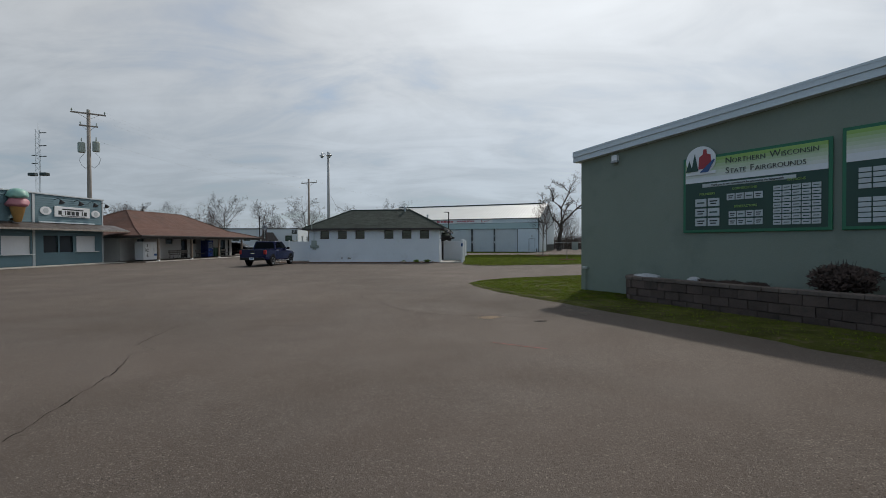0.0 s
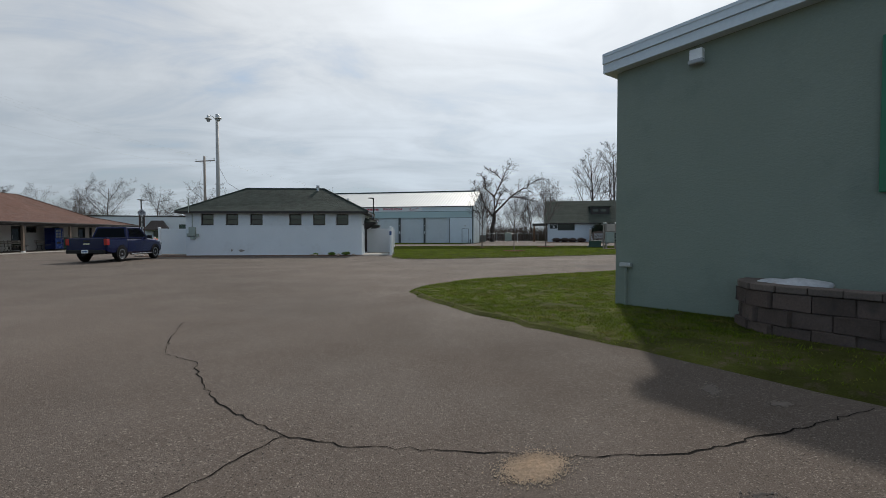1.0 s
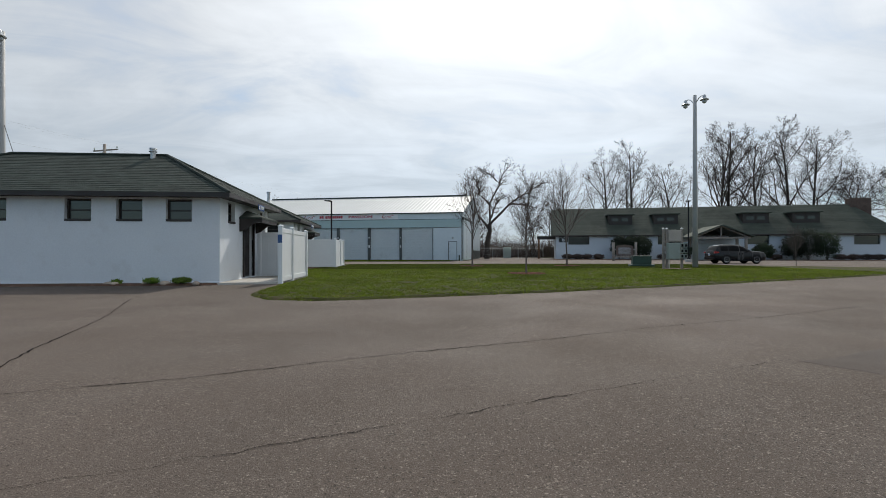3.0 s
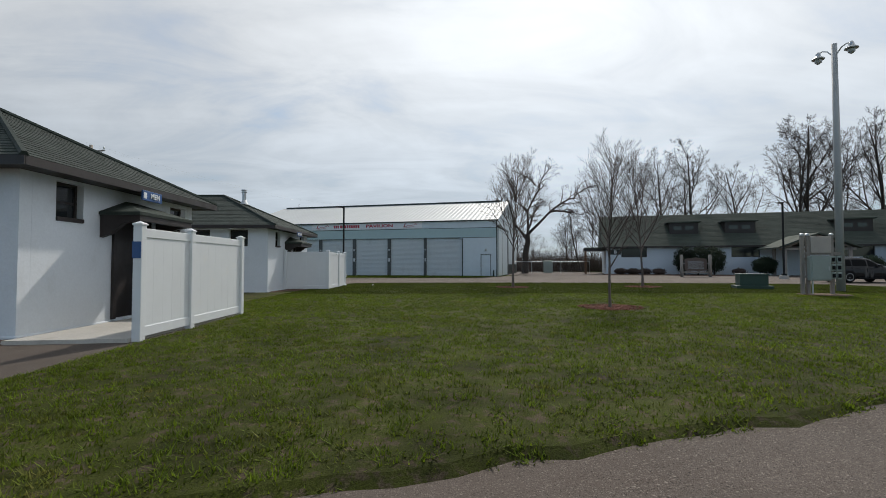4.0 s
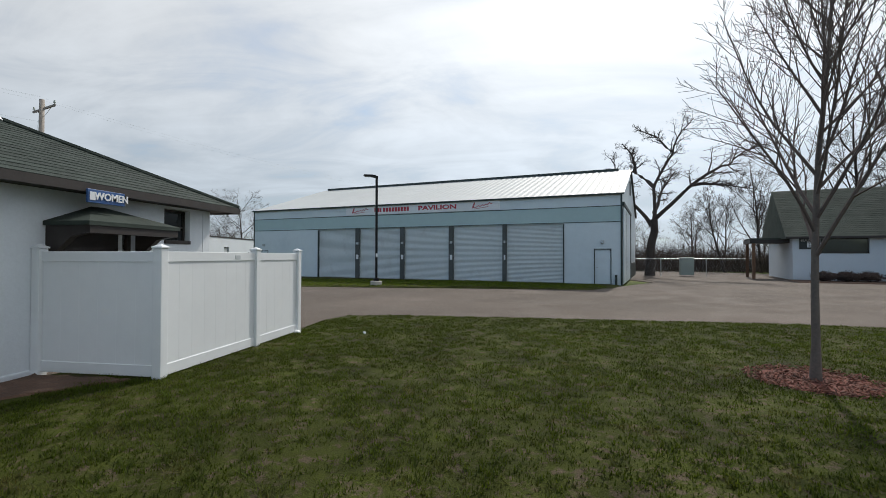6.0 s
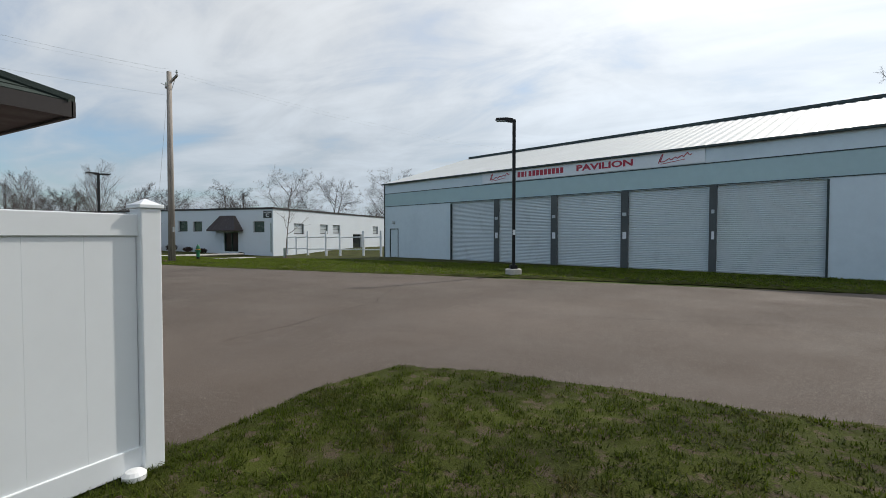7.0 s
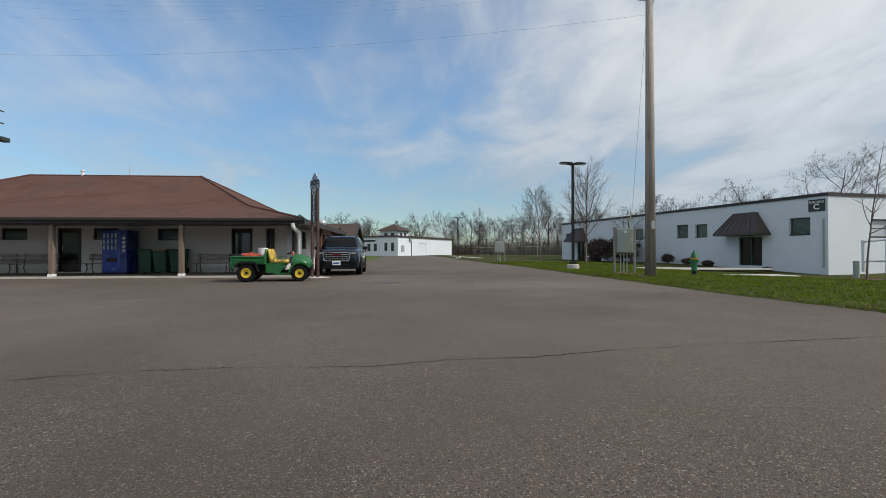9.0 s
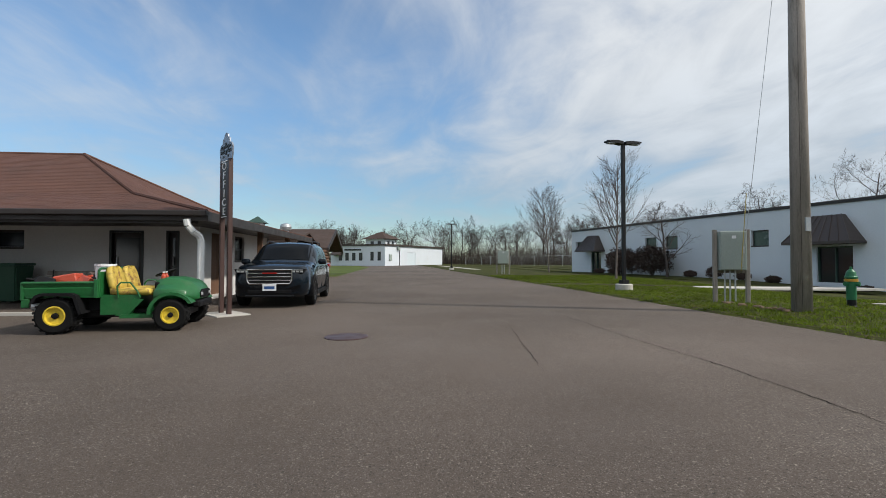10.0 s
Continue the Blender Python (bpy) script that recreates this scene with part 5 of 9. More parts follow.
def cupola_roof():
    b = thing("cupola", "white louvred cupola with green roof", "cupola", pose(-56.0, 48.55, 3.0))
    part("body", boxed(-0.35, 0.35, -0.35, 0.35, -0.3, 0.55), SIGN_WHITE, b)
    bm = bmesh.new()
    lo = [bm.verts.new(p) for p in ((-0.55, -0.55, 0.55), (0.55, -0.55, 0.55), (0.55, 0.55, 0.55), (-0.55, 0.55, 0.55))]
    tip = bm.verts.new((0, 0, 1.0))
    bm.faces.new(lo[::-1])
    for k in range(4):
        bm.faces.new((lo[k], lo[(k + 1) % 4], tip))
    part("roof", bm, GREEN_BOX, b)
    for k in range(4):
        part("slat", boxed(0.35, 0.39, -0.28, 0.28, -0.2 + 0.18 * k, -0.12 + 0.18 * k), SIGN_GREY, b)


cupola_roof()


def annex():
    """Low brown-roofed shed that carries the cupola and a galvanised ventilator."""
    b = thing("brown_shed", "low brown shed with shallow roof between office and log building", "shed", pose(-57.5, 44.0, 0))
    part("wall", boxed(-3, 4, 0, 7.0, 0, 2.2), WOOD_BROWN, b)
    part("roof", prism(bmesh.new(), [(-3.6, 2.2), (0.5, 2.95), (4.6, 2.2), (4.6, 2.3), (0.5, 3.08), (-3.6, 2.3)], "y", -0.5, 7.6), SHINGLE_UMBER, b)
    part("ventilator", lathe(bmesh.new(), [(0.2, 2.6), (0.2, 3.1), (0.32, 3.12), (0.36, 3.3), (0.32, 3.48), (0.12, 3.55)], 16, pose(1.5, 6.3, 0)), GALV, b)
    part("door", boxed(4.0, 4.06, 2.0, 5.0, 0.05, 2.0), WOOD_GREY, b)


annex()


def tower_hall():
    """Far white hall with a hip-roofed corner tower."""
    ang = math.degrees(math.atan2(14.9, -25.8))
    b = thing("tower_hall", "far white hall with brown-roofed corner tower and garage door", "hall", pose(-131, 54.5, 0, 0, 0, ang))
    # local x runs along the long wall away from the corner; local y = building side
    hh = lambda x: 4.75
    part("wall", move(wall(bmesh.new(), 31.0, 0, 4.6, 0.3, [(10.5, 14.6, 0.05, 3.2)]), Matrix.Diagonal((1, 1, 1, 1))), STUCCO_C, b)
    part("garage_door", boxed(10.5, 14.6, 0.12, 0.2, 0.05, 3.2), SHEET_WHITE, b)
    part("wall", boxed(0.003, 0.3, 0.303, 15, 0, 4.6), STUCCO_C, b)
    part("wall", boxed(30.7, 30.997, 0.303, 15, 0, 4.6), STUCCO_C, b)
    part("roof", boxed(-0.3, 31.3, -0.4, 15.2, 4.6, 4.95), BROWN_METAL, b)
    part("downpipe", rod(bmesh.new(), (6.5, -0.1, 0), (6.5, -0.1, 4.6), 0.07), BLACK_METAL, b)
    part("meter_box", boxed(1.6, 2.7, -0.3, -0.02, 1.2, 2.6, 0.03), GREY_BOX, b)
    part("hood_vent", boxed(5.3, 6.2, -0.5, -0.02, 3.6, 4.4, 0.05), GREY_BOX, b)
    tw = part("tower", boxed(-0.08, 5.0, -0.08, 5.0, 0, 6.1), STUCCO_C, b, "square corner tower with small windows")
    for x in (1.0, 2.9):
        part("window", boxed(x, x + 0.8, -0.16, -0.083, 4.7, 5.6), DARK_GLASS, tw)
        part("window", boxed(-0.16, -0.083, x, x + 0.8, 4.7, 5.6), DARK_GLASS, tw)
        part("window", boxed(-0.16, -0.083, x, x + 0.8, 1.2, 3.2), DARK_GLASS, tw)
    bm = bmesh.new()
    lo = [bm.verts.new(p) for p in ((-0.9, -0.9, 6.1), (5.8, -0.9, 6.1), (5.8, 5.8, 6.1), (-0.9, 5.8, 6.1))]
    tip = bm.verts.new((2.45, 2.45, 7.9))
    bm.faces.new(lo[::-1])
    for k in range(4):
        bm.faces.new((lo[k], lo[(k + 1) % 4], tip))
    part("tower_roof", bm, SHINGLE_UMBER, tw)
    for k in range(4):
        part("window", boxed(-0.1, -0.02, 6.0 + 1.9 * k, 6.9 + 1.9 * k, 1.2, 3.0), DARK_GLASS, b)
    aw = part("awning", prism(bmesh.new(), [(0.0, 3.6), (-1.6, 2.6), (-1.6, 2.4), (0.0, 2.4)], "y", 11.5, 14.0), BROWN_METAL, b)
    aw.matrix_local = pose(0, 0, 0)
    part("word_bar", boxed(-0.06, -0.02, 6.4, 11.0, 3.5, 3.9), SIGN_BLACK, b)
    return b


tower_hall()

# ---- trees and planting ----


def tube_mesh(lines):
    """One mesh of tapered tubes: lines are (points, radii, sides); two sides give a slim ribbon."""
    verts, faces = [], []
    for pts, radii, sides in lines:
        base = len(verts)
        n = len(pts)
        for k in range(n):
            d = (pts[min(k + 1, n - 1)] - pts[max(k - 1, 0)]).normalized()
            u = d.orthogonal().normalized()
            w = d.cross(u)
            for s in range(sides):
                a = 2 * math.pi * s / sides + 0.8
                verts.append(tuple(pts[k] + (u * math.cos(a) + w * math.sin(a)) * radii[k]))
        for k in range(n - 1):
            for s in range(sides if sides > 2 else 1):
                i, j = base + k * sides + s, base + k * sides + (s + 1) % sides
                faces.append((i, j, j + sides, i + sides))
    return verts, faces


def make_tree(name, label, seed, height, radius, spec, first, bark, twig, lean=(0, 0), top=0.92, limbs=None, fine=0.0):
    """A bare tree: trunk as one part, limbs and twigs as another. spec: per level (children, length ratio, spread, wobble, lift).
    limbs: main limbs as lists of points, with the radius at the foot of each, in place of a straight trunk."""
    rnd = random.Random(seed)
    trunk, crown = [], []
    thin = fine or 0.0020 * height / 8

    def sprout(pts, radii, length, level, lo, hi):
        kids, ratio, spread = spec[level][:3]
        steps = len(pts) - 1
        for k in range(kids):
            f = lo + (hi - lo) * (k + rnd.random()) / kids
            i = min(int(f * steps), steps - 1)
            q = pts[i].lerp(pts[i + 1], f * steps - i)
            along = (pts[i + 1] - pts[i]).normalized()
            u = along.orthogonal().normalized()
            a = k * 2.4 + rnd.uniform(-0.6, 0.6)
            side = (u * math.cos(a) + along.cross(u) * math.sin(a))
            ang = spread * rnd.uniform(0.75, 1.25)
            way = along * math.cos(ang) + side * math.sin(ang)
            if level == 0:
                size = length * ratio * (1.15 - 0.75 * (f - lo) / (1 - lo)) * rnd.uniform(0.8, 1.15)
            else:
                size = length * ratio * (1.2 - 0.7 * f) * rnd.uniform(0.7, 1.2)
            branch(q, way, size, max(radii[i] * (0.62 if level == 0 else 0.60), 0.004), level + 1)

    def branch(start, direction, length, r, level):
        wobble, lift = spec[level][3:]
        last = level + 1 >= len(spec)
        steps = (10, 6, 5, 4, 3)[level] if not last else 3
        pts, p, d = [Vector(start)], Vector(start), Vector(direction).normalized()
        for k in range(steps):
            d = (d + Vector((rnd.gauss(0, wobble), rnd.gauss(0, wobble), rnd.gauss(0, wobble * 0.6) + lift))).normalized()
            p = p + d * (length / steps)
            pts.append(p.copy())
        radii = [max(r * (1 - 0.80 * (k / steps) ** 0.9), thin) for k in range(steps + 1)]
        if level == 0:
            radii[0] *= 1.4
        (trunk if level == 0 else crown).append((pts, radii, 2 if last else (9, 6, 4, 3, 3)[level]))
        if not last:
            sprout(pts, radii, length, level, first if level == 0 else 0.22, top if level == 0 else 0.97)

    if limbs:
        for n_limb, (way, r0, r1) in enumerate(limbs):
            pts = []
            for a, b in zip(way, way[1:]):
                a, b = Vector(a), Vector(b)
                for k in range(3):
                    pts.append(a.lerp(b, k / 3) + Vector((rnd.gauss(0, 0.07), rnd.gauss(0, 0.10), rnd.gauss(0, 0.07))) * (1 if pts else 0))
            pts.append(Vector(way[-1]))
            m = len(pts) - 1
            radii = [r0 + (r1 - r0) * (k / m) ** 0.8 for k in range(m + 1)]
            (trunk if n_limb == 0 else crown).append((pts, radii, 9))
            if n_limb:
                sprout(pts, radii, sum((q - p).length for p, q in zip(pts, pts[1:])), 1, 0.25, 1.0)
    else:
        branch((0, 0, -0.1), (lean[0], lean[1], 1), height, radius, 0)
    t = thing(name, label, "tree")
    part("trunk", tube_mesh(trunk), bark, t, smooth=True)
    part("crown", tube_mesh(crown), twig, t, kind="stuff")
    return t


YOUNG = [(26, 0.44, 0.72, 0.02, 0.0), (12, 0.46, 0.60, 0.06, 0.09), (8, 0.45, 0.62, 0.09, 0.06), (4, 0.55, 0.6, 0.1, 0.04)]
OAK = [(9, 0.70, 0.95, 0.06, 0.02), (8, 0.52, 0.80, 0.17, 0.06), (8, 0.50, 0.80, 0.22, 0.03), (6, 0.50, 0.85, 0.26, 0.02), (5, 0.55, 0.8, 0.28, 0.0)]
TALL = [(11, 0.46, 0.62, 0.05, 0.02), (8, 0.48, 0.70, 0.13, 0.09), (7, 0.50, 0.75, 0.17, 0.05), (6, 0.52, 0.8, 0.2, 0.02), (4, 0.55, 0.8, 0.22, 0.0)]

young = [make_tree("young_maple", "young bare maple with budding twigs in a mulch ring", 11 + k, 6.7, 0.062, YOUNG, 0.27, BARK_LIGHT, TWIG, fine=0.0032) for k in range(3)]
spots = [(-1.73, 48.72, 0.92), (-0.95, 38.35, 0.605), (4.60, 48.99, 0.93)]
for t, (x, y, s) in zip(young, spots):
    t.matrix_world = pose(x, y, 0, 0, 0, 77 * x) @ Matrix.Scale(s, 4)
    tagged(t, group="young trees on the lawn")
for k, (x, y, s) in enumerate([(20.5, 48.7, 0.62), (-69.3, 72.0, 1.25), (-53.0, 70.9, 1.22)]):
    tagged(copy_thing(young[(k + 1) % 3], pose(x, y, 0, 0, 0, 50 + 91 * k) @ Matrix.Scale(s, 4)), label="bare ornamental tree with upswept branches on the lawn", group="ornamental trees")
sapling = make_tree("sapling", "small sapling with opening buds by the hall corner", 31, 4.4, 0.035, [(14, 0.36, 0.85, 0.03, 0.0), (7, 0.5, 0.6, 0.1, 0.05), (4, 0.6, 0.7, 0.12, 0.0)], 0.35, BARK_LIGHT, TWIG)
sapling.matrix_world = pose(-36.0, 76.4, 0) @ Matrix.Scale(1.3, 4)

# the crooked old oak beyond the pavilion: a short bole, one upright limb and one long arching limb
oak = make_tree("big_oak", "tall crooked bare oak beyond the pavilion", 4, 15.5, 0.5,
                [(1, 1, 1, 0, 0), (18, 0.26, 0.85, 0.0, 0.0), (8, 0.46, 0.80, 0.24, 0.04), (7, 0.52, 0.85, 0.28, 0.02), (5, 0.55, 0.9, 0.3, 0.0)], 0.3, BARK, TWIG_FAR, fine=0.007,
                limbs=[([(0, 0, -0.2), (0.1, 0.1, 2.5), (0.4, 0, 5.9)], 0.52, 0.34),
                       ([(0.4, 0, 5.6), (0.45, 0.4, 9.4), (2.0, 0.2, 12.6), (2.8, -0.6, 14.8), (3.9, -0.4, 16.0)], 0.20, 0.02),
                       ([(0.45, 0.4, 9.3), (-1.4, 1.0, 11.2), (-1.6, 1.6, 13.2), (-2.6, 2.0, 14.6)], 0.22, 0.04),
                       ([(2.0, 0.2, 12.9), (0.6, -1.2, 14.2), (-1.2, -2.0, 15.2)], 0.14, 0.03),
                       ([(0.4, 0, 5.8), (2.7, -0.8, 8.2), (4.8, -1.2, 10.2), (6.8, -0.6, 11.0), (7.9, -0.2, 12.4), (10.0, 0.3, 12.9)], 0.22, 0.035),
                       ([(3.7, -1.0, 9.1), (5.9, -2.4, 8.8), (8.2, -3.0, 8.2)], 0.16, 0.03),
                       ([(0.2, 0.1, 5.2), (-1.5, -0.8, 7.6), (-2.6, -2.0, 10.0), (-3.4, -2.6, 12.2)], 0.22, 0.04),
                       ([(0.4, 0.2, 6.6), (1.2, 2.6, 9.4), (2.4, 4.4, 11.6)], 0.2, 0.04)])
oak.matrix_world = pose(5.8, 85.6, 0, 0, 0, -16) @ Matrix.Diagonal((0.90, 0.90, 0.84, 1))

# two old oaks at the lodge's east end: one with twin stems, one leaning over it
SPREAD = [(1, 1, 1, 0, 0), (20, 0.28, 0.80, 0.0, 0.0), (9, 0.46, 0.80, 0.22, 0.04), (8, 0.52, 0.85, 0.26, 0.02), (6, 0.55, 0.9, 0.3, 0.0)]
twin = make_tree("big_oak", "wide bare oak with twin stems beside the lodge", 23, 17.0, 0.7, SPREAD, 0.3, BARK, TWIG_FAR, fine=0.017,
                 limbs=[([(-0.5, 0, -0.2), (-0.7, 0, 3.4), (-0.9, 0.1, 7.0), (-1.3, 0.4, 12.2), (-2.9, 0.6, 16.2), (-3.8, 0.4, 18.4)], 0.44, 0.008),
                        ([(0.6, 0.2, -0.2), (0.6, 0.2, 5.6), (1.1, 0, 10.4), (1.6, -0.4, 15.4), (0.6, -0.8, 19.2)], 0.40, 0.008),
                        ([(-0.9, 0.1, 7.0), (-3.6, -0.8, 9.3), (-6.2, -1.2, 11.2), (-8.4, -1.0, 12.0)], 0.20, 0.008),
                        ([(-1.2, 0.4, 11.6), (-4.2, 1.2, 14.0), (-6.6, 1.6, 16.4)], 0.17, 0.008),
                        ([(0.7, 0.2, 6.4), (3.2, 1.0, 10.2), (5.2, 1.4, 12.8), (7.2, 1.0, 15.4)], 0.22, 0.008),
                        ([(-0.8, 0, 6.2), (-2.4, -2.4, 10.0), (-2.8, -4.0, 14.4)], 0.18, 0.008),
                        ([(1.0, 0.1, 9.6), (2.6, 3.0, 13.0), (3.0, 4.6, 17.0)], 0.17, 0.008)])
twin.matrix_world = pose(70.0, 76.0, 0, 0, 0, -49)
leaning = make_tree("big_oak", "bare oak leaning over the edge of the lot", 24, 17.0, 0.6, SPREAD, 0.3, BARK, TWIG_FAR, fine=0.017,
                    limbs=[([(0.6, 0, -0.2), (0.2, 0, 4.2), (-2.4, 0.3, 9.2), (-4.6, 0.4, 12.8), (-7.6, 0.2, 16.8), (-10.4, 0, 18.6)], 0.34, 0.008),
                           ([(0.2, 0, 4.4), (0.9, 0.5, 10.0), (0.4, 0.8, 15.0), (1.4, 0.6, 19.0)], 0.26, 0.008),
                           ([(-2.2, 0.3, 8.8), (-2.6, -1.6, 13.0), (-3.6, -2.6, 17.4)], 0.18, 0.008),
                           ([(0.7, 0.4, 8.2), (4.0, 0.2, 12.0), (6.4, -0.6, 15.0)], 0.2, 0.008)])
leaning.matrix_world = pose(77.6, 68.4, 0, 0, 0, -49) @ Matrix.Scale(0.92, 4)

far = [make_tree("bare_tree", "tall bare deciduous tree in the woods", 50 + k, 15.0, 0.24, TALL if k % 2 else OAK, 0.22 if k % 2 else 0.26, TWIG_FAR, TWIG_FAR, lean=(0.06 * (k - 2), 0.05), fine=0.0085) for k in range(6)]
rnd = random.Random(7)
places = []
# the row of tall trees close behind the lodge: (x, y, share of 15 m, kind)
for x, y, sc, kind in ((27.6, 94.0, 1.06, 1), (31.2, 93.0, 1.16, 3), (39.1, 90.8, 0.98, 5), (44.0, 90.0, 1.18, 1), (46.8, 91.5, 1.2, 3), (49.4, 88.6, 1.32, 5), (54.2, 87.2, 1.25, 1), (57.2, 86.5, 1.05, 3), (62.5, 85.0, 0.82, 0), (66.0, 82.0, 0.86, 2), (73.0, 92.0, 1.0, 4), (88, 78.0, 1.1, 0), (76, 62, 1.15, 2), (74, 56, 1.1, 4), (80, 50, 1.15, 0), (16.5, 97.0, 0.62, 5), (21.0, 99.0, 0.7, 1)):
    places.append((x, y, sc, kind))
for k in range(20):
    f = (k + rnd.random()) / 20
    places.append((8 + 66 * f, 122 - 22 * f + rnd.uniform(-4, 8), rnd.uniform(0.5, 0.72), k % 6))
# the far west and north-west edge: wide crowns
for k in range(58):
    f = (k + rnd.random()) / 58
    places.append((-196 + 90 * f * f + rnd.uniform(-8, 8), 26 + 109 * f + rnd.uniform(-6, 10), rnd.uniform(0.62, 0.94), (0, 2, 4, 0, 2, 3)[k % 6]))
# behind the exhibition hall and the pavilion
for k in range(16):
    f = (k + rnd.random()) / 16
    places.append((-95 + 85 * f, 138 + rnd.uniform(-8, 14), (0.60 + 0.22 * rnd.random()) * (1.0 if f < 0.72 else 0.86), (0, 2, 4)[k % 3]))
places += [(-57.0, 123.0, 0.98, 2), (-67, 117, 0.90, 0), (-75, 113, 0.84, 4), (-87, 109, 0.80, 2), (-99, 105, 0.78, 0)]
# south-west, behind the office
for k in range(16):
    f = (k + rnd.random()) / 16
    places.append((-205 + 30 * rnd.random(), -40 + 80 * f, rnd.uniform(0.5, 0.72), (0, 2, 4, 1)[k % 4]))
placed = set()
for x, y, sc, kind in places:
    m = pose(x, y, 0, 0, 0, rnd.uniform(0, 360)) @ Matrix.Diagonal((sc * rnd.uniform(0.92, 1.08), sc, sc, 1))
    if kind not in placed:
        far[kind].matrix_world = m
        placed.add(kind)
        tagged(far[kind], group="woods round the fairground")
    else:
        copy_thing(far[kind], m)


def thicket(name, label, line, height, depth, count, seed, mat):
    """A band of bare underbrush along a line: many thin upright stems and twigs."""
    r = random.Random(seed)
    verts, faces = [], []
    for _ in range(count):
        i = r.randrange(len(line) - 1)
        f = r.random()
        x = line[i][0] + (line[i + 1][0] - line[i][0]) * f + r.uniform(-depth, depth)
        y = line[i][1] + (line[i + 1][1] - line[i][1]) * f + r.uniform(-depth, depth)
        h = height * r.uniform(0.35, 1.0)
        z = r.random() * h * 0.5 if r.random() < 0.5 else 0.0
        w = r.uniform(0.010, 0.035)
        a = r.uniform(0, math.pi)
        dx, dy = r.gauss(0, 0.5) * h, r.gauss(0, 0.5) * h
        k = len(verts)
        verts += [(x - w * math.cos(a), y - w * math.sin(a), z), (x + w * math.cos(a), y + w * math.sin(a), z), (x + dx * 0.6 + w * 0.6, y + dy * 0.6, z + h * 0.6), (x + dx, y + dy, z + h)]
        faces += [(k, k + 1, k + 2), (k, k + 2, k + 3)]
    return tagged(part(name, (verts, faces), mat), label, "undergrowth", kind="stuff")


thicket("undergrowth", "brown leafless undergrowth at the edge of the woods", [(0, 106), (20, 102), (45, 94), (78, 82), (94, 56)], 3.2, 6, 46000, 1, BRUSH)
thicket("undergrowth", "brown leafless undergrowth along the far fence", [(-205, 10), (-198, 40), (-185, 70), (-150, 100), (-100, 132), (-20, 140), (0, 120)], 6.5, 6, 52000, 2, BRUSH)
thicket("undergrowth", "brown leafless undergrowth beyond the lots", [(-150, -30), (-160, 10), (-205, 30)], 5, 6, 7000, 3, BRUSH)


def shrub(name, label, x, y, rx, rz, seed, mat, count=1500, leaf=0.07, stems=True, z0=0.0, group=""):
    """A rounded shrub of many small leaves or twig ends over bare stems."""
    r = random.Random(seed)
    t = thing(name, label, "shrub", pose(x, y, z0), group=group)
    lines = []
    for k in range(26):
        a, e = r.uniform(0, 6.28), r.uniform(0.5, 1.5)
        d = Vector((math.cos(a) * math.cos(e) * rx, math.sin(a) * math.cos(e) * rx, math.sin(e) * rz * 1.1))
        lines.append(([Vector((0, 0, -0.05)), d * 0.5 + Vector((r.gauss(0, 0.03), r.gauss(0, 0.03), 0.03)), d], [0.014, 0.009, 0.004], 4))
    part("stems", tube_mesh(lines), BARK, t)
    verts, faces = [], []
    for _ in range(count):
        a, u = r.uniform(0, 6.28), r.uniform(-0.9, 1)
        f = r.uniform(0.3, 1.0) ** 0.5 * (0.85 + 0.35 * noise.noise(Vector((math.cos(a) * 2, math.sin(a) * 2, u * 3 + seed))))
        s = math.sqrt(max(0, 1 - u * u))
        c = Vector((math.cos(a) * s * rx * f, math.sin(a) * s * rx * f, rz * (0.5 + 0.5 * u * f)))
        q = Vector((r.gauss(0, 1), r.gauss(0, 1), r.gauss(0, 1))).normalized()
        w = q.orthogonal().normalized() * leaf * r.uniform(0.25, 0.5)
        k = len(verts)
        tip = c + q * leaf * r.uniform(0.8, 1.8)
        verts += [tuple(c - w), tuple(c + w), tuple(tip)]
        faces.append((k, k + 1, k + 2))
    part("foliage", (verts, faces), mat, t)
    return t


B = pose(13.8, 79.05, 0, 0, 0, -16.8)
for i, (u, v, rx, rz) in enumerate([(7.6, -2.0, 1.15, 3.1), (8.9, -1.9, 1.3, 3.3), (10.3, -2.2, 1.25, 3.2), (26.7, -2.0, 1.5, 3.2), (28.2, -1.9, 1.7, 3.9), (29.9, -2.2, 1.5, 3.5), (14.7, -2.6, 1.25, 1.95), (23.4, -2.4, 1.25, 2.1)]):
    p = B @ Vector((u, v, 0))
    shrub("evergreen_shrub", "dense dark evergreen shrub against the lodge", p.x, p.y, rx, rz, i, EVERGREEN, 9000, 0.10, group="evergreens by the lodge")
for i, (u, v) in enumerate([(1.4, -1.5), (2.6, -1.6), (3.8, -1.4), (5.2, -1.6), (12.7, -1.7), (25.0, -1.6), (31.6, -1.5), (32.9, -1.5), (34.2, -1.5), (35.4, -1.4)]):
    p = B @ Vector((u, v, 0))
    shrub("bare_shrub", "low leafless brown shrub in the lodge's bed", p.x, p.y, 0.8, 0.75, 20 + i, BUSH_BROWN, 1800, 0.09, group="bare shrubs by the lodge")
Cm = pose(-42.46, 80.84, 0, 0, 0, 10.3)
for i, (u, v, rx, rz) in enumerate([(-3.0, -0.9, 0.35, 0.3), (-7.6, -0.9, 0.45, 0.45), (-9.6, -0.8, 0.5, 0.55), (-11.6, -0.9, 0.6, 0.85), (-13.6, -0.9, 0.5, 0.5), (-21.5, -1.2, 0.7, 0.5), (-24.0, -1.0, 0.6, 0.5)]):
    p = Cm @ Vector((u, v, 0))
    shrub("bare_shrub", "small leafless shrub at the hall's foot", p.x, p.y, rx, rz, 60 + i, BUSH_BROWN, 1600, 0.06, group="shrubs by the hall")
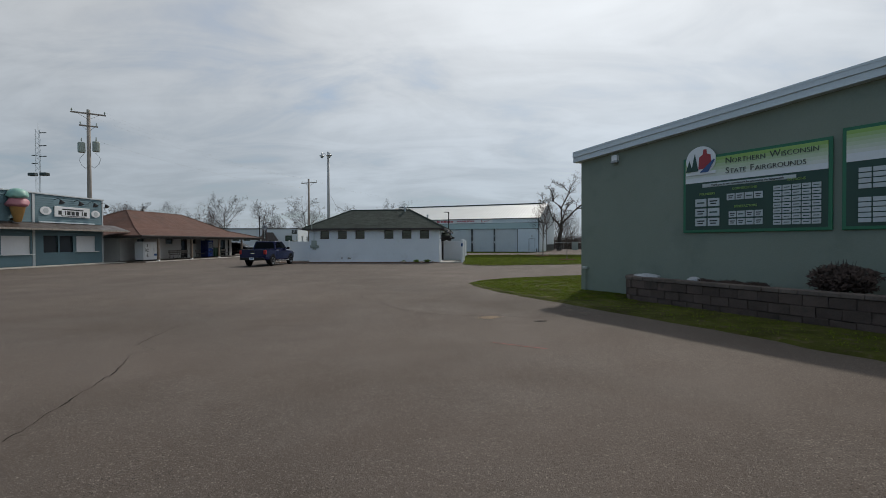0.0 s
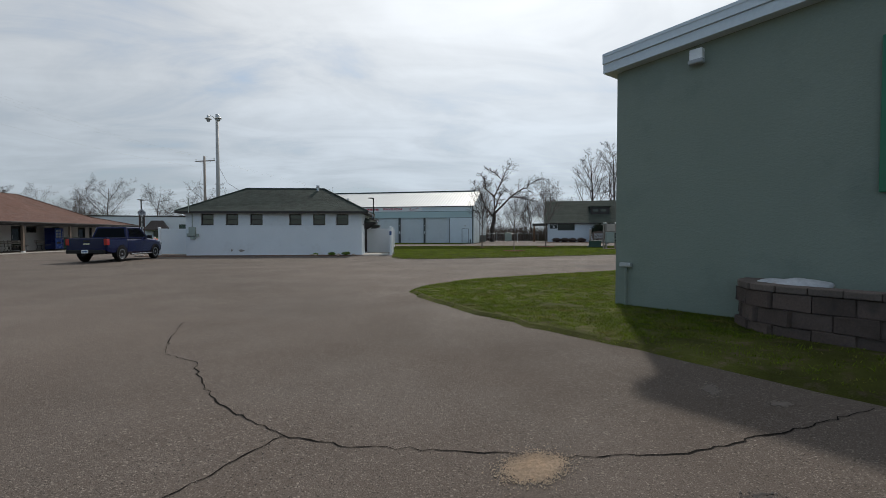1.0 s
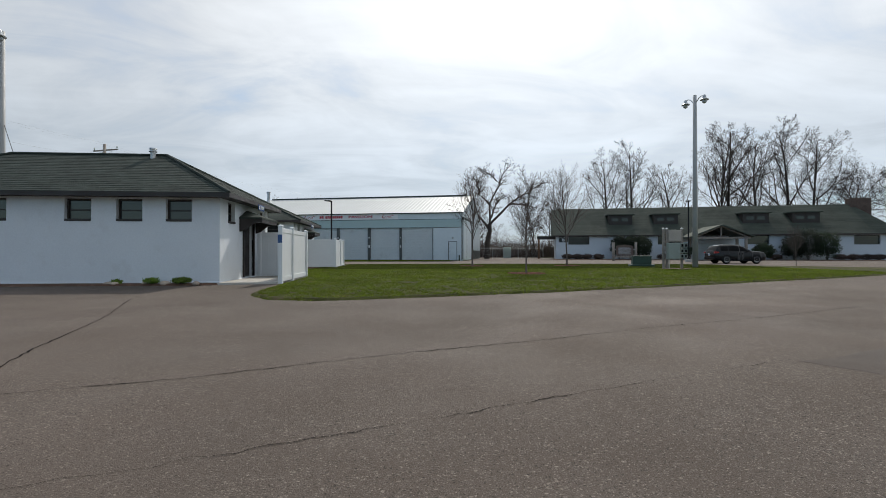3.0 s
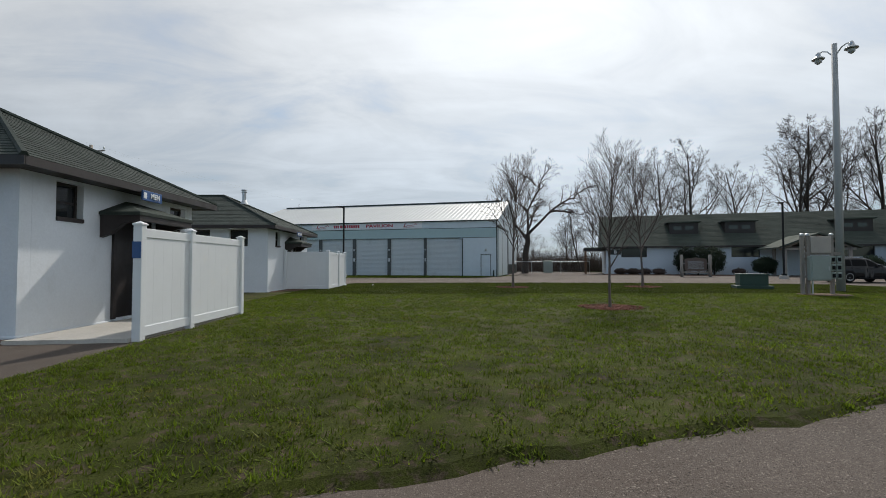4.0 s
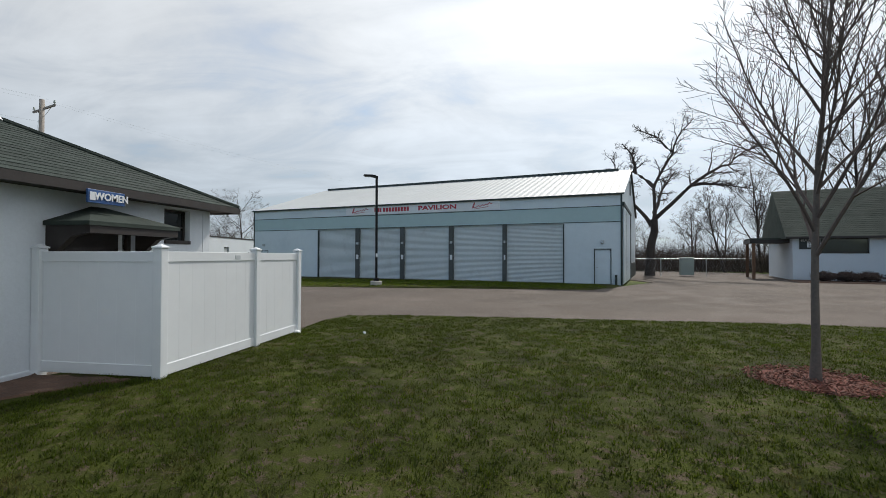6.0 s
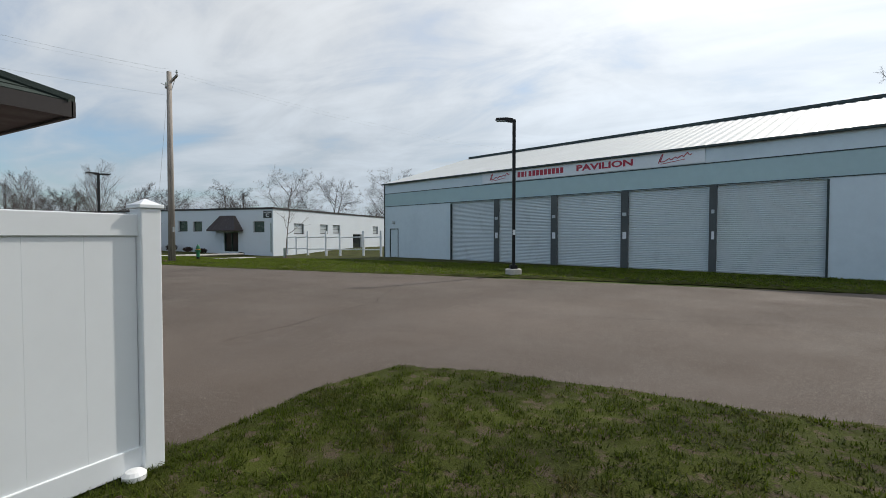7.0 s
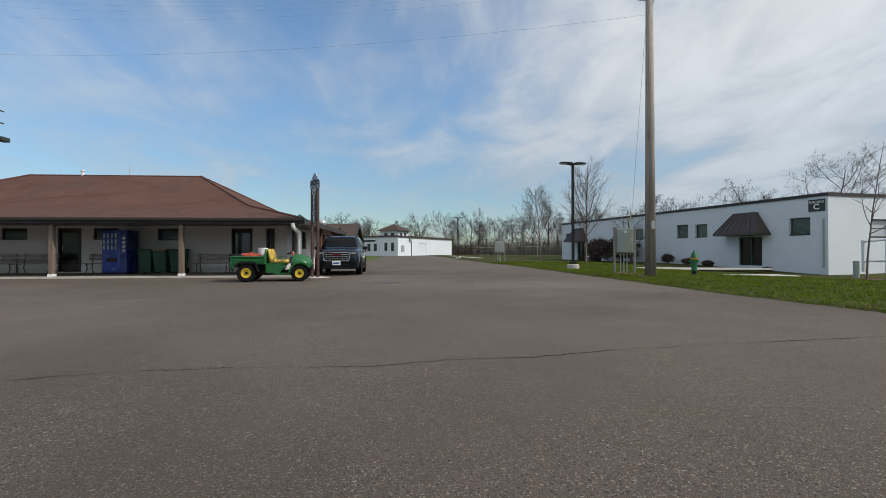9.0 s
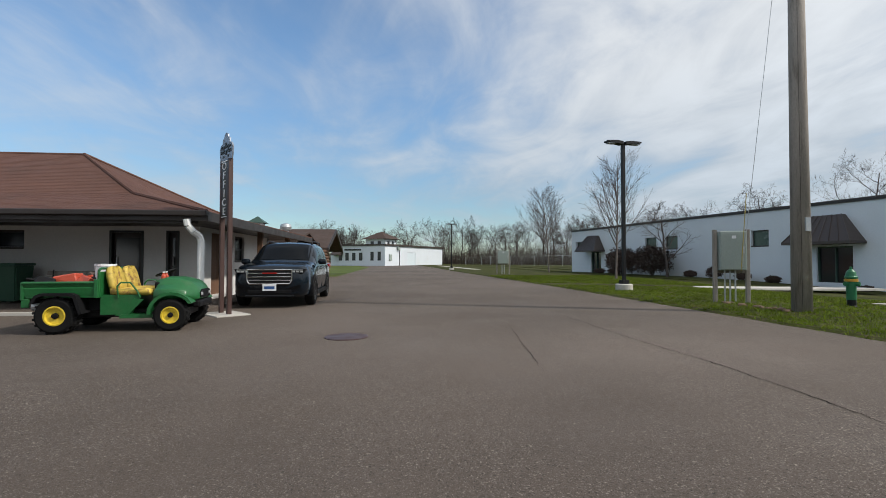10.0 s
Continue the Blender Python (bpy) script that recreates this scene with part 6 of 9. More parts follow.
for i, (u, v, rx, rz) in enumerate([(-16.5, -1.6, 1.6, 2.5), (-20.0, -1.6, 1.5, 2.4)]):
    p = Cm @ Vector((u, v, 0))
    shrub("large_bare_shrub", "large rounded leafless shrub against the hall", p.x, p.y, rx, rz, 70 + i, BUSH_BROWN, 5200, 0.10, group="large shrubs by the hall")
crab = make_tree("crab_apple", "spreading bare crab apple before the hall", 81, 4.6, 0.10, [(10, 0.6, 0.9, 0.09, 0.05), (8, 0.5, 0.8, 0.15, 0.02), (7, 0.5, 0.8, 0.15, 0.0), (4, 0.6, 0.8, 0.2, 0.0)], 0.2, BARK, TWIG)
p = Cm @ Vector((-13.8, -2.6, 0))
crab.matrix_world = pose(p.x, p.y, 0)


def bed(name, pts, mat, label, z=0.06, seed=5):
    return sheet(name, pts, mat, z, label, "planting bed", edge=0.12, amp=0.05, seed=seed, step=0.2)


def ring_pts(x, y, r, n=14):
    return [(x + r * math.cos(6.283 * k / n), y + r * math.sin(6.283 * k / n)) for k in range(n)]


for x, y, r in [(-1.73, 48.72, 0.75), (-0.95, 38.35, 0.72), (4.60, 48.99, 0.85), (-36.0, 76.4, 0.6)]:
    bed("mulch_bed", ring_pts(x, y, r), MULCH_RED, "ring of red mulch round a tree", 0.06, seed=int(x * 7) % 90)
bed("mulch_bed", [(-13.0, 51.1), (-12.5, 52.0), (-13.2, 52.6), (-18.0, 52.7), (-20.0, 52.8), (-21.5, 52.65), (-22.6, 52.4), (-23.9, 51.9), (-23.6, 51.0), (-22.7, 50.9)], MULCH_RED, "red mulch bed along the restroom wall", 0.07, 9)
bed("mulch_bed", [(-12.05, 45.2), (-10.35, 47.2), (-10.45, 47.35), (-12.05, 47.35)], SOIL, "dark mulch bed at the fence", 0.07, 10)
bed("soil_bed", [(-24.6, 33.0), (-11.9, 33.0), (-11.5, 33.3), (-11.6, 33.62), (-24.6, 33.62)], SOIL, "bare soil strip at the restroom's foot", 0.05, 11)
bed("soil_bed", [tuple((B @ Vector((u, v, 0))).xy) for u, v in ((-0.5, -3.6), (13.5, -3.6), (13.6, 0), (-0.3, 0))], SOIL, "dark planting bed before the lodge", 0.05, 12)
bed("soil_bed", [tuple((B @ Vector((u, v, 0))).xy) for u, v in ((21.4, -3.4), (38, -3.4), (38, 0), (21.4, 0))], SOIL, "dark planting bed before the lodge", 0.05, 13)

# ---- poles, lamps and services ----


def wood_pole(name, label, x, y, h, r0, r1):
    t = thing(name, label, "pole", pose(x, y, 0))
    part("pole", rod(bmesh.new(), (0, 0, -0.2), (0, 0, h), r0, r1, 14), WOOD_GREY, t, smooth=True)
    return t


def cross_arm(t, z, w, turn, pins=3):
    a = part("crossarm", move(boxed(-w / 2, w / 2, -0.16, -0.06, -0.06, 0.06, 0.01), pose(0, 0, z, 0, 0, turn)), WOOD_GREY, t)
    for k in range(pins):
        x = -w / 2 + 0.1 + (w - 0.2) * k / (pins - 1)
        part("insulator", move(lathe(bmesh.new(), [(0.02, 0.06), (0.02, 0.14), (0.06, 0.15), (0.065, 0.2), (0.04, 0.24), (0.05, 0.28), (0.03, 0.31)], 10), pose(0, 0, z, 0, 0, turn) @ pose(x, -0.11, 0)), GREY_BOX, a)
    br = bmesh.new()
    for s in (-1, 1):
        rod(br, (s * w * 0.32, -0.12, -0.04), (0, -0.12, -0.5), 0.015, 0.015, 4)
    part("brace", move(br, pose(0, 0, z, 0, 0, turn)), GALV, a)


pole_w = wood_pole("utility_pole", "weathered wooden utility pole with short crossarm at the lawn's edge", -34.74, 66.36, 11.3, 0.20, 0.13)
cross_arm(pole_w, 10.75, 3.0, 160)
part("transformer_bracket", rod(bmesh.new(), (0, 0, 10.4), (-0.3, -0.3, 10.6), 0.02), GALV, pole_w)
part("ground_wire", pipe(bmesh.new(), [(0.15, -0.12, 0.1), (0.10, -0.08, 10.5)], 0.006, 4), BARK, pole_w)
part("tag", boxed(0.16, 0.21, -0.06, 0.06, 1.8, 2.1), GALV, pole_w)
guy = part("guy_guard", rod(bmesh.new(), (-1.95, 0.1, 0.9), (-1.70, 0.08, 2.9), 0.010, 0.010, 8), material("yellow_guard", (0.42, 0.33, 0.08), 0.5), pole_w, "yellow guy-wire guard")
part("guy_wire", rod(bmesh.new(), (-1.9, 0.1, 1.0), (-0.12, 0.0, 10.6), 0.008, 0.008, 4), GALV, pole_w)

pole_t = wood_pole("transformer_pole", "wooden pole carrying two grey transformers and a crossarm", -41.6, 34.1, 12.95, 0.20, 0.13)
cross_arm(pole_t, 12.6, 2.44, 40)
cross_arm(pole_t, 11.55, 1.3, 40, 2)
for sgn in (-1, 1):
    can = part("transformer", move(lathe(bmesh.new(), [(0.23, 0.1), (0.27, 0.14), (0.27, 0.9), (0.23, 0.96), (0.1, 1.0)], 16), pose(0, 0, 0, 0, 0, 40) @ pose(sgn * 0.50, 0, 9.25 + 0.08 * sgn)), GREY_BOX, pole_t, smooth=False)
    part("bushing", move(rod(bmesh.new(), (0, 0, 1.05), (0, 0, 1.35), 0.05, 0.03), pose(0, 0, 0, 0, 0, 40) @ pose(sgn * 0.50, 0, 9.25 + 0.08 * sgn)), GREY_BOX, can)
    part("drop_wire", pipe(bmesh.new(), [(sgn * 0.5, 0.1, 9.3), (sgn * 1.0, 0.1, 8.8), (sgn * 0.8, 0.1, 8.3), (sgn * 0.4, 0.1, 8.0), (sgn * 0.1, 0.1, 8.2)], 0.015, 4), BLACK_METAL, can)


def mast():
    t = thing("radio_mast", "slim lattice radio mast with small antennas", "mast", pose(-46, 33.83, 0))
    bm = bmesh.new()
    h = 11.3
    leg = [(0.21, 0), (-0.11, 0.19), (-0.11, -0.19)]
    for x, y in leg:
        rod(bm, (x, y, 0), (x * 0.75, y * 0.75, h), 0.02, 0.016, 5)
    for k in range(26):
        z = h * k / 26
        for (a, b_), (c, d) in zip(leg, leg[1:] + leg[:1]):
            rod(bm, (a, b_, z), (c, d, z + h / 26), 0.008, 0.012, 3)
    part("lattice", bm, GALV, t)
    part("whip", rod(bmesh.new(), (0, 0, h), (0, 0, h + 0.55), 0.025, 0.008, 5), WHITE_METAL, t)
    for z, s in ((9.9, 1), (9.1, -1), (8.4, -1), (11.0, 1), (9.0, 1)):
        part("antenna", boxed(-0.62 if s < 0 else 0.1, -0.1 if s < 0 else 0.75, -0.03, 0.03, z, z + 0.07, 0.01), METAL_DARK, t)
    for s in (-1, 1):
        part("floodlight", boxed(s * 0.55 - 0.30, s * 0.55 + 0.30, -0.2, 0.2, 7.38, 7.64, 0.04), METAL_DARK, t)


mast()


def yard_light(label, x, y, h, turns, steel=False):
    t = wood_pole("yard_light", label, x, y, h, 0.16, 0.10)
    if steel:
        t.children[0].data.materials[0] = material("pale_grey_pole", (0.36, 0.37, 0.37), 0.6, var=0.08, scale=5, grain=20, bump=0.1)
    for a in turns:
        m = pose(0, 0, h - 0.35, 0, 0, a)
        arm = part("arm", move(pipe(bmesh.new(), [(0.08, 0, -0.1), (0.25, 0, 0.12), (0.42, 0, 0.2), (0.56, 0, 0.16)], 0.025, 6), m), GALV, t)
        part("lamp_head", move(lathe(bmesh.new(), [(0.05, 0.12), (0.09, 0.05), (0.1, -0.05), (0.24, -0.16), (0.23, -0.19)], 14), m @ pose(0.58, 0, 0.1)), GALV, arm)
        part("globe", move(lathe(bmesh.new(), [(0.14, -0.2), (0.12, -0.32), (0.05, -0.38)], 12), m @ pose(0.58, 0, 0.1)), LENS_CLEAR, arm)
    return t


yl = yard_light("wooden yard-light pole with two bell lamps behind the restrooms", -22.59, 39.64, 10.05, (213, 300), True)
part("service_wire", pipe(bmesh.new(), [(0.1, 0, 6.2), (0.9, -0.6, 5.0), (2.6, -1.9, 4.1)], 0.012, 4), BLACK_METAL, yl)
yard_light("grey yard-light pole with two bell lamps on the lawn", 11.1, 45.35, 10.26, (115, 295), True)


def lot_lamp(label, x, y, h, heads, turn, base=True):
    t = thing("lot_lamp", label, "street lamp", pose(x, y, 0, 0, 0, turn), group="black lot lamps")
    part("post", boxed(-0.06, 0.06, -0.06, 0.06, 0.25, h, 0.008), BLACK_METAL, t)
    part("footing", lathe(bmesh.new(), [(0.32, -0.1), (0.32, 0.24), (0.28, 0.27)], 18), CONCRETE, t, "round concrete footing")
    part("base_cover", boxed(-0.14, 0.14, -0.14, 0.14, 0.26, 0.42, 0.01), BLACK_METAL, t)
    for s in heads:
        arm = part("head", prism(bmesh.new(), [(s * 0.06, h - 0.10), (s * 0.30, h - 0.06), (s * 0.72, h - 0.02), (s * 0.72, h + 0.03), (s * 0.3, h + 0.05), (s * 0.06, h + 0.02)], "y", -0.15, 0.15), BLACK_METAL, t)
        part("lens", boxed(min(s * 0.35, s * 0.68), max(s * 0.35, s * 0.68), -0.11, 0.11, h - 0.075, h - 0.05), LENS_CLEAR, arm)
    return t


pl = lot_lamp("black steel lot lamp with one flat head before the pavilion", -13.4, 67.03, 6.12, (-1,), 30)
part("tag", boxed(-0.05, 0.05, -0.075, -0.06, 1.6, 1.8), SIGN_WHITE, pl)
lot_lamp("black steel lot lamp with twin flat heads on the lawn", -42.47, 66.14, 5.74, (-1, 1), 97)
lot_lamp("black steel lot lamp with twin flat heads along the lane", -84.0, 64.2, 5.8, (-1, 1), 97)
lot_lamp("black steel lot lamp with one head near the lodge", 21.4, 62.2, 5.95, (1,), 70)

# overhead wires from the pole westward and southward
wires = thing("overhead_wires", "thin overhead power lines between poles", "power line")
for (ax, ay, az), (bx, by, bz), sag in (((-34.9, 66.9, 11.3), (-42.5, 33.3, 12.85), 0.9), ((-34.74, 66.36, 11.45), (-41.6, 34.1, 13.0), 1.0), ((-34.6, 65.8, 11.3), (-40.7, 34.9, 12.85), 0.9), ((-34.74, 66.36, 9.9), (-41.6, 34.1, 10.5), 0.7), ((-34.74, 66.36, 11.4), (-18, 122, 13), 1.4), ((-34.9, 66.9, 11.3), (-19, 122, 12.8), 1.4)):
    pts = [(ax + (bx - ax) * f, ay + (by - ay) * f, az + (bz - az) * f - 4 * sag * f * (1 - f)) for f in [k / 16 for k in range(17)]]
    part("wire", pipe(bmesh.new(), pts, 0.004 if az < 10 else 0.0022, 4), GREY_BOX, wires)
# weatherhead and drip loop at the restroom's back corner
wh = thing("service_mast", "galvanised service mast with looped black cable on the restroom", "service mast", pose(-21.72, 50.7, 0))
part("pipe", rod(bmesh.new(), (0, 0, 1.2), (0, 0, 3.35), 0.03, 0.03, 10), GALV, wh)
part("cap", lathe(bmesh.new(), [(0.035, 3.3), (0.06, 3.33), (0.07, 3.4), (0.03, 3.47)], 12), GALV, wh)
for k in range(3):
    d = 0.035 * k
    part("cable_loop", pipe(bmesh.new(), [(0.05 * k, 0.05 + 0.42 * math.sin(math.pi * f) + d * math.sin(math.pi * f), 3.38 - 0.62 * f - 0.06 * math.sin(2 * math.pi * f) - d * f) for f in [i / 12 for i in range(13)]], 0.012, 5), BLACK_METAL, wh)


def meter_cabinet(label, x, y, turn, w=0.78, h=0.95, top=1.95, mat=GREY_BOX):
    t = thing("meter_cabinet", label, "utility cabinet", pose(x, y, 0, 0, 0, turn))
    bx = part("cabinet", boxed(-w / 2, w / 2, -0.18, 0.18, top - h, top, 0.02), mat, t)
    part("door", boxed(-w / 2 + 0.03, w / 2 - 0.03, -0.2, -0.18, top - h + 0.03, top - 0.05, 0.008), mat, bx)
    part("label", boxed(-0.04, 0.06, -0.206, -0.2, top - 0.2, top - 0.12), SIGN_WHITE, bx)
    part("handle", boxed(w / 2 - 0.12, w / 2 - 0.08, -0.23, -0.2, top - 0.6, top - 0.42, 0.005), GALV, bx)
    for s in (-1, 1):
        part("post", boxed(s * (w / 2 + 0.07) - 0.05, s * (w / 2 + 0.07) + 0.05, -0.05, 0.05, -0.05, top + 0.05, 0.01), WOOD_GREY, t)
    part("rail", boxed(-w / 2 - 0.1, w / 2 + 0.1, 0.09, 0.13, top - h - 0.08, top - h + 0.02), WOOD_GREY, t)
    for k in range(3):
        part("conduit", rod(bmesh.new(), (-0.16 + 0.13 * k, 0, 0), (-0.16 + 0.13 * k, 0, top - h), 0.022, 0.022, 8), GALV, t)
    return t


meter_cabinet("grey-green electric cabinet on timber posts beside the pole", -37.05, 66.45, 72, 0.66, 1.05, 1.95)
meter_cabinet("grey-green electric cabinet on posts farther along the lane", -64.0, 66.3, 80, 0.9, 1.1, 2.0)
for k, (x, y, s) in enumerate([(-36.9 + 0.17 * i, 66.1 + 0.16 * math.sin(2.3 * i), 0.055 + 0.02 * (i * 7 % 3)) for i in range(14)]):
    bm = bmesh.new()
    bmesh.ops.create_icosphere(bm, subdivisions=2, radius=s)
    for v in bm.verts:
        v.co *= 1 + 0.3 * noise.noise(v.co * 9 + Vector((k, 0, 0)))
        v.co.z *= 0.6
    tagged(part("stone", move(bm, pose(x, y, 0.05)), RUBBLE), "small brown stone at the pole's foot", "stone", "stones at the pole")


def hydrant():
    t = thing("fire_hydrant", "green fire hydrant with yellow band on the grass", "hydrant", pose(-35.95, 68.84, 0) @ Matrix.Diagonal((0.80, 0.80, 1, 1)))
    part("foot", lathe(bmesh.new(), [(0.15, -0.05), (0.15, 0.04), (0.12, 0.06), (0.12, 0.2)], 16), BLACK_METAL, t)
    gm = material("hydrant_green", (0.012, 0.14, 0.055), 0.4, var=0.1)
    body = part("barrel", lathe(bmesh.new(), [(0.13, 0.2), (0.13, 0.72), (0.17, 0.74), (0.17, 0.78), (0.15, 0.80), (0.12, 0.90), (0.06, 0.96), (0.035, 0.97), (0.035, 1.03)], 18), gm, t)
    part("band", lathe(bmesh.new(), [(0.175, 0.66), (0.178, 0.72)], 18), material("hydrant_yellow", (0.50, 0.28, 0.04), 0.4), t)
    for a in (0, 120, 240):
        part("outlet", move(rod(bmesh.new(), (0, -0.1, 0.6), (0, -0.22, 0.6), 0.06, 0.06, 12), pose(0, 0, 0, 0, 0, a)), gm, body)
    return t


hydrant()
tagged(part("walk_slab", boxed(-37.25, -35.9, 70.0, 73.4, 0.03, 0.06), CONCRETE), "pale concrete pad on the lawn", "slab", kind="structure")
sheet("pavement", [(-47.9, 65.2), (-46.3, 64.9), (-44.1, 71.9), (-43.0, 78.0), (-44.4, 78.2), (-45.7, 72.1)], CONCRETE, 0.05, "narrow pale concrete walk across the lawn", "walk", edge=0.02, amp=0.0)
sheet("pavement", [(-130, 66.0), (-84, 67.0), (-84, 68.0), (-130, 67.0)], CONCRETE, 0.05, "far concrete walk across the grass", "walk", edge=0.02, amp=0.0)
sheet("pavement", [(-11.6, 33.3), (-9.9, 33.5), (-9.85, 37.15), (-11.6, 37.15)], CONCRETE, 0.06, "reddish concrete walk to the men's entrance", "walk", edge=0.02, amp=0.0)


def ground_transformer():
    t = thing("pad_transformer", "dark green pad-mounted transformer on a plinth", "transformer box", pose(8.9, 47.5, 0, 0, 0, -20) @ Matrix.Scale(0.88, 4))
    part("plinth", boxed(-0.80, 0.80, -0.62, 0.62, -0.05, 0.22, 0.02), GREEN_BOX, t)
    part("cabinet", boxed(-0.62, 0.62, -0.46, 0.5, 0.22, 0.76, 0.02), GREEN_BOX, t)
    part("lid", boxed(-0.65, 0.65, -0.5, 0.54, 0.76, 0.82, 0.015), GREEN_BOX, t, "pale weathered lid")


ground_transformer()


def service_rack():
    t = thing("service_rack", "timber rack with grey electric panels and meters", "electric rack", pose(8.55, 43.35, 0, 0, 0, -8))
    for x in (-0.54, -0.36, 0.44):
        p = part("post", boxed(x - 0.055, x + 0.055, -0.055, 0.055, -0.05, 2.20, 0.01), WOOD_GREY, t)
        part("cap", lathe(bmesh.new(), [(0.075, 2.20), (0.075, 2.25), (0.02, 2.29)], 10, pose(x, 0, 0)), GALV, p)
    part("panel", boxed(-0.30, 0.38, -0.10, -0.03, 1.56, 2.16, 0.012), material("weathered_board", (0.40, 0.36, 0.32), 0.6, var=0.1), t, "pale weathered board")
    cabinet = part("cabinet", boxed(-0.42, 0.24, -0.30, -0.057, 0.56, 1.46, 0.02), GREY_BOX, t)
    part("door", boxed(-0.39, 0.21, -0.312, -0.30, 0.60, 1.42, 0.006), GREY_BOX, cabinet)
    part("handle", boxed(0.14, 0.165, -0.33, -0.312, 0.92, 1.08, 0.004), GALV, cabinet)
    part("conduit", rod(bmesh.new(), (-0.30, -0.15, -0.02), (-0.30, -0.15, 0.57), 0.028), GALV, t)
    for k in range(3):
        for j in range(2):
            x, z = 0.30 + 0.19 * j, 0.62 + 0.29 * k
            o = part("outlet_box", boxed(x, x + 0.16, -0.2, -0.057, z, z + 0.24, 0.01), GREY_BOX, t)
            part("cover", boxed(x + 0.03, x + 0.13, -0.222, -0.2, z + 0.05, z + 0.19, 0.006), PLASTIC_BLACK, o, "dark flip cover")
    for z in (0.66, 1.30, 1.50):
        part("rail", boxed(-0.60, 0.72, -0.053, 0.0, z, z + 0.08), WOOD_GREY, t)


service_rack()
bed("mulch_bed", ring_pts(8.6, 43.2, 0.9), SOIL, "bare soil under the electric rack", 0.07, 21)


def history_sign():
    t = thing("notice_sign", "brown notice board hung between two timber posts", "sign", pose(17.85, 68.1, 0, 0, 0, -16))
    for x in (-1.15, 1.15):
        part("post", rod(bmesh.new(), (x, 0, -0.1), (x, 0, 2.0), 0.14, 0.13, 12), WOOD_GREY, t, smooth=True)
    part("beam", boxed(-1.05, 1.05, -0.06, 0.06, 0.35, 0.5), WOOD_GREY, t)
    bd = part("board", slab(bmesh.new(), [(-0.78, 0.0), (0.78, 0.0), (0.9, 0.12), (0.9, 1.0), (0.7, 1.12), (0.3, 1.12), (0.0, 1.22), (-0.3, 1.12), (-0.7, 1.12), (-0.9, 1.0), (-0.9, 0.12)], -0.03, 0.03), material("notice_brown", (0.11, 0.075, 0.06), 0.5, var=0.1), t)
    bd.matrix_local = pose(0, 0, 0.55, 90, 0, 0)
    for k in range(9):
        part("word_bar", boxed(-0.65, 0.65 - 0.15 * (k % 3 == 2), -0.04, -0.032, 0.72 + 0.085 * k, 0.75 + 0.085 * k), SIGN_GREY, t)
    for x in (-1.0, 1.0):
        part("hanger", boxed(x - 0.13, x + 0.13, -0.02, 0.02, 1.2, 1.26), GALV, t)


history_sign()


def chain_fence(label, line, h=1.5, pitch=3.0, hatch=True):
    t = thing("chain_link_fence", label, "fence")
    for (ax, ay), (bx, by) in zip(line, line[1:]):
        d = math.hypot(bx - ax, by - ay)
        n = max(1, int(d / pitch))
        mesh = bmesh.new()
        for k in range(n + 1):
            x, y = ax + (bx - ax) * k / n, ay + (by - ay) * k / n
            part("post", rod(bmesh.new(), (x, y, -0.05), (x, y, h + 0.05), 0.03, 0.03, 6), GALV, t)
        part("top_rail", rod(bmesh.new(), (ax, ay, h), (bx, by, h), 0.02, 0.02, 5), GALV, t)
        v, f = [], []
        step = 0.5 if d > 60 else 0.22
        m = int(d / step)
        ux, uy = (bx - ax) / d, (by - ay) / d
        w = 0.006 if d < 60 else 0.012
        for k in range(m):
            for s in (-1, 1):
                x0, x1 = k * step, k * step + s * h * 0.5
                x1 = min(max(x1, 0), d)
                i = len(v)
                v += [(ax + ux * x0, ay + uy * x0, 0.02), (ax + ux * (x0 + w), ay + uy * (x0 + w), 0.02), (ax + ux * (x1 + w), ay + uy * (x1 + w), h), (ax + ux * x1, ay + uy * x1, h)]
                f.append((i, i + 1, i + 2, i + 3))
        part("mesh", (v, f), GALV, t, kind="stuff")
    return t


chain_fence("grey chain-link fence behind the pavilion and lodge", [(2.8, 84.6), (14.0, 85.4)])
chain_fence("far grey chain-link fence beyond the lawns", [(-160, 77), (-112, 92), (-75, 101)], 2.2, 5.0)
tagged(part("panel_board", boxed(7.9, 9.0, 84.2, 84.5, 0.1, 1.6, 0.03), GREY_BOX), "grey-green panel leaning at the fence", "panel")


def pipe_fence():
    t = thing("white_pipe_fence", "white two-rail timber fence between the halls", "fence")
    P = [(-39.2, 79.6), (-37.4, 78.9), (-35.5, 78.3), (-33.4, 78.2), (-32.2, 78.5), (-30.4, 79.2), (-28.4, 78.8)]
    for x, y in P:
        part("post", boxed(x - 0.075, x + 0.075, y - 0.075, y + 0.075, -0.05, 1.95 if x > -37 else 1.5, 0.01), SIGN_WHITE, t)
    for (ax, ay), (bx, by) in zip(P, P[1:]):
        for z in (0.45, 1.42):
            part("rail", rod(bmesh.new(), (ax, ay, z), (bx, by, z + 0.05), 0.05, 0.05, 6), SIGN_WHITE, t)


pipe_fence()
tagged(part("vent_stub", rod(bmesh.new(), (-39.9, 79.9, 0), (-39.9, 79.9, 0.9), 0.14, 0.14, 12), GREY_BOX), "stubby grey post by the hall corner", "bollard")

# ---- sage building's signs and planter ----
SG = pose(-4.95, 12.3, 0, 0, 0, -53.6)


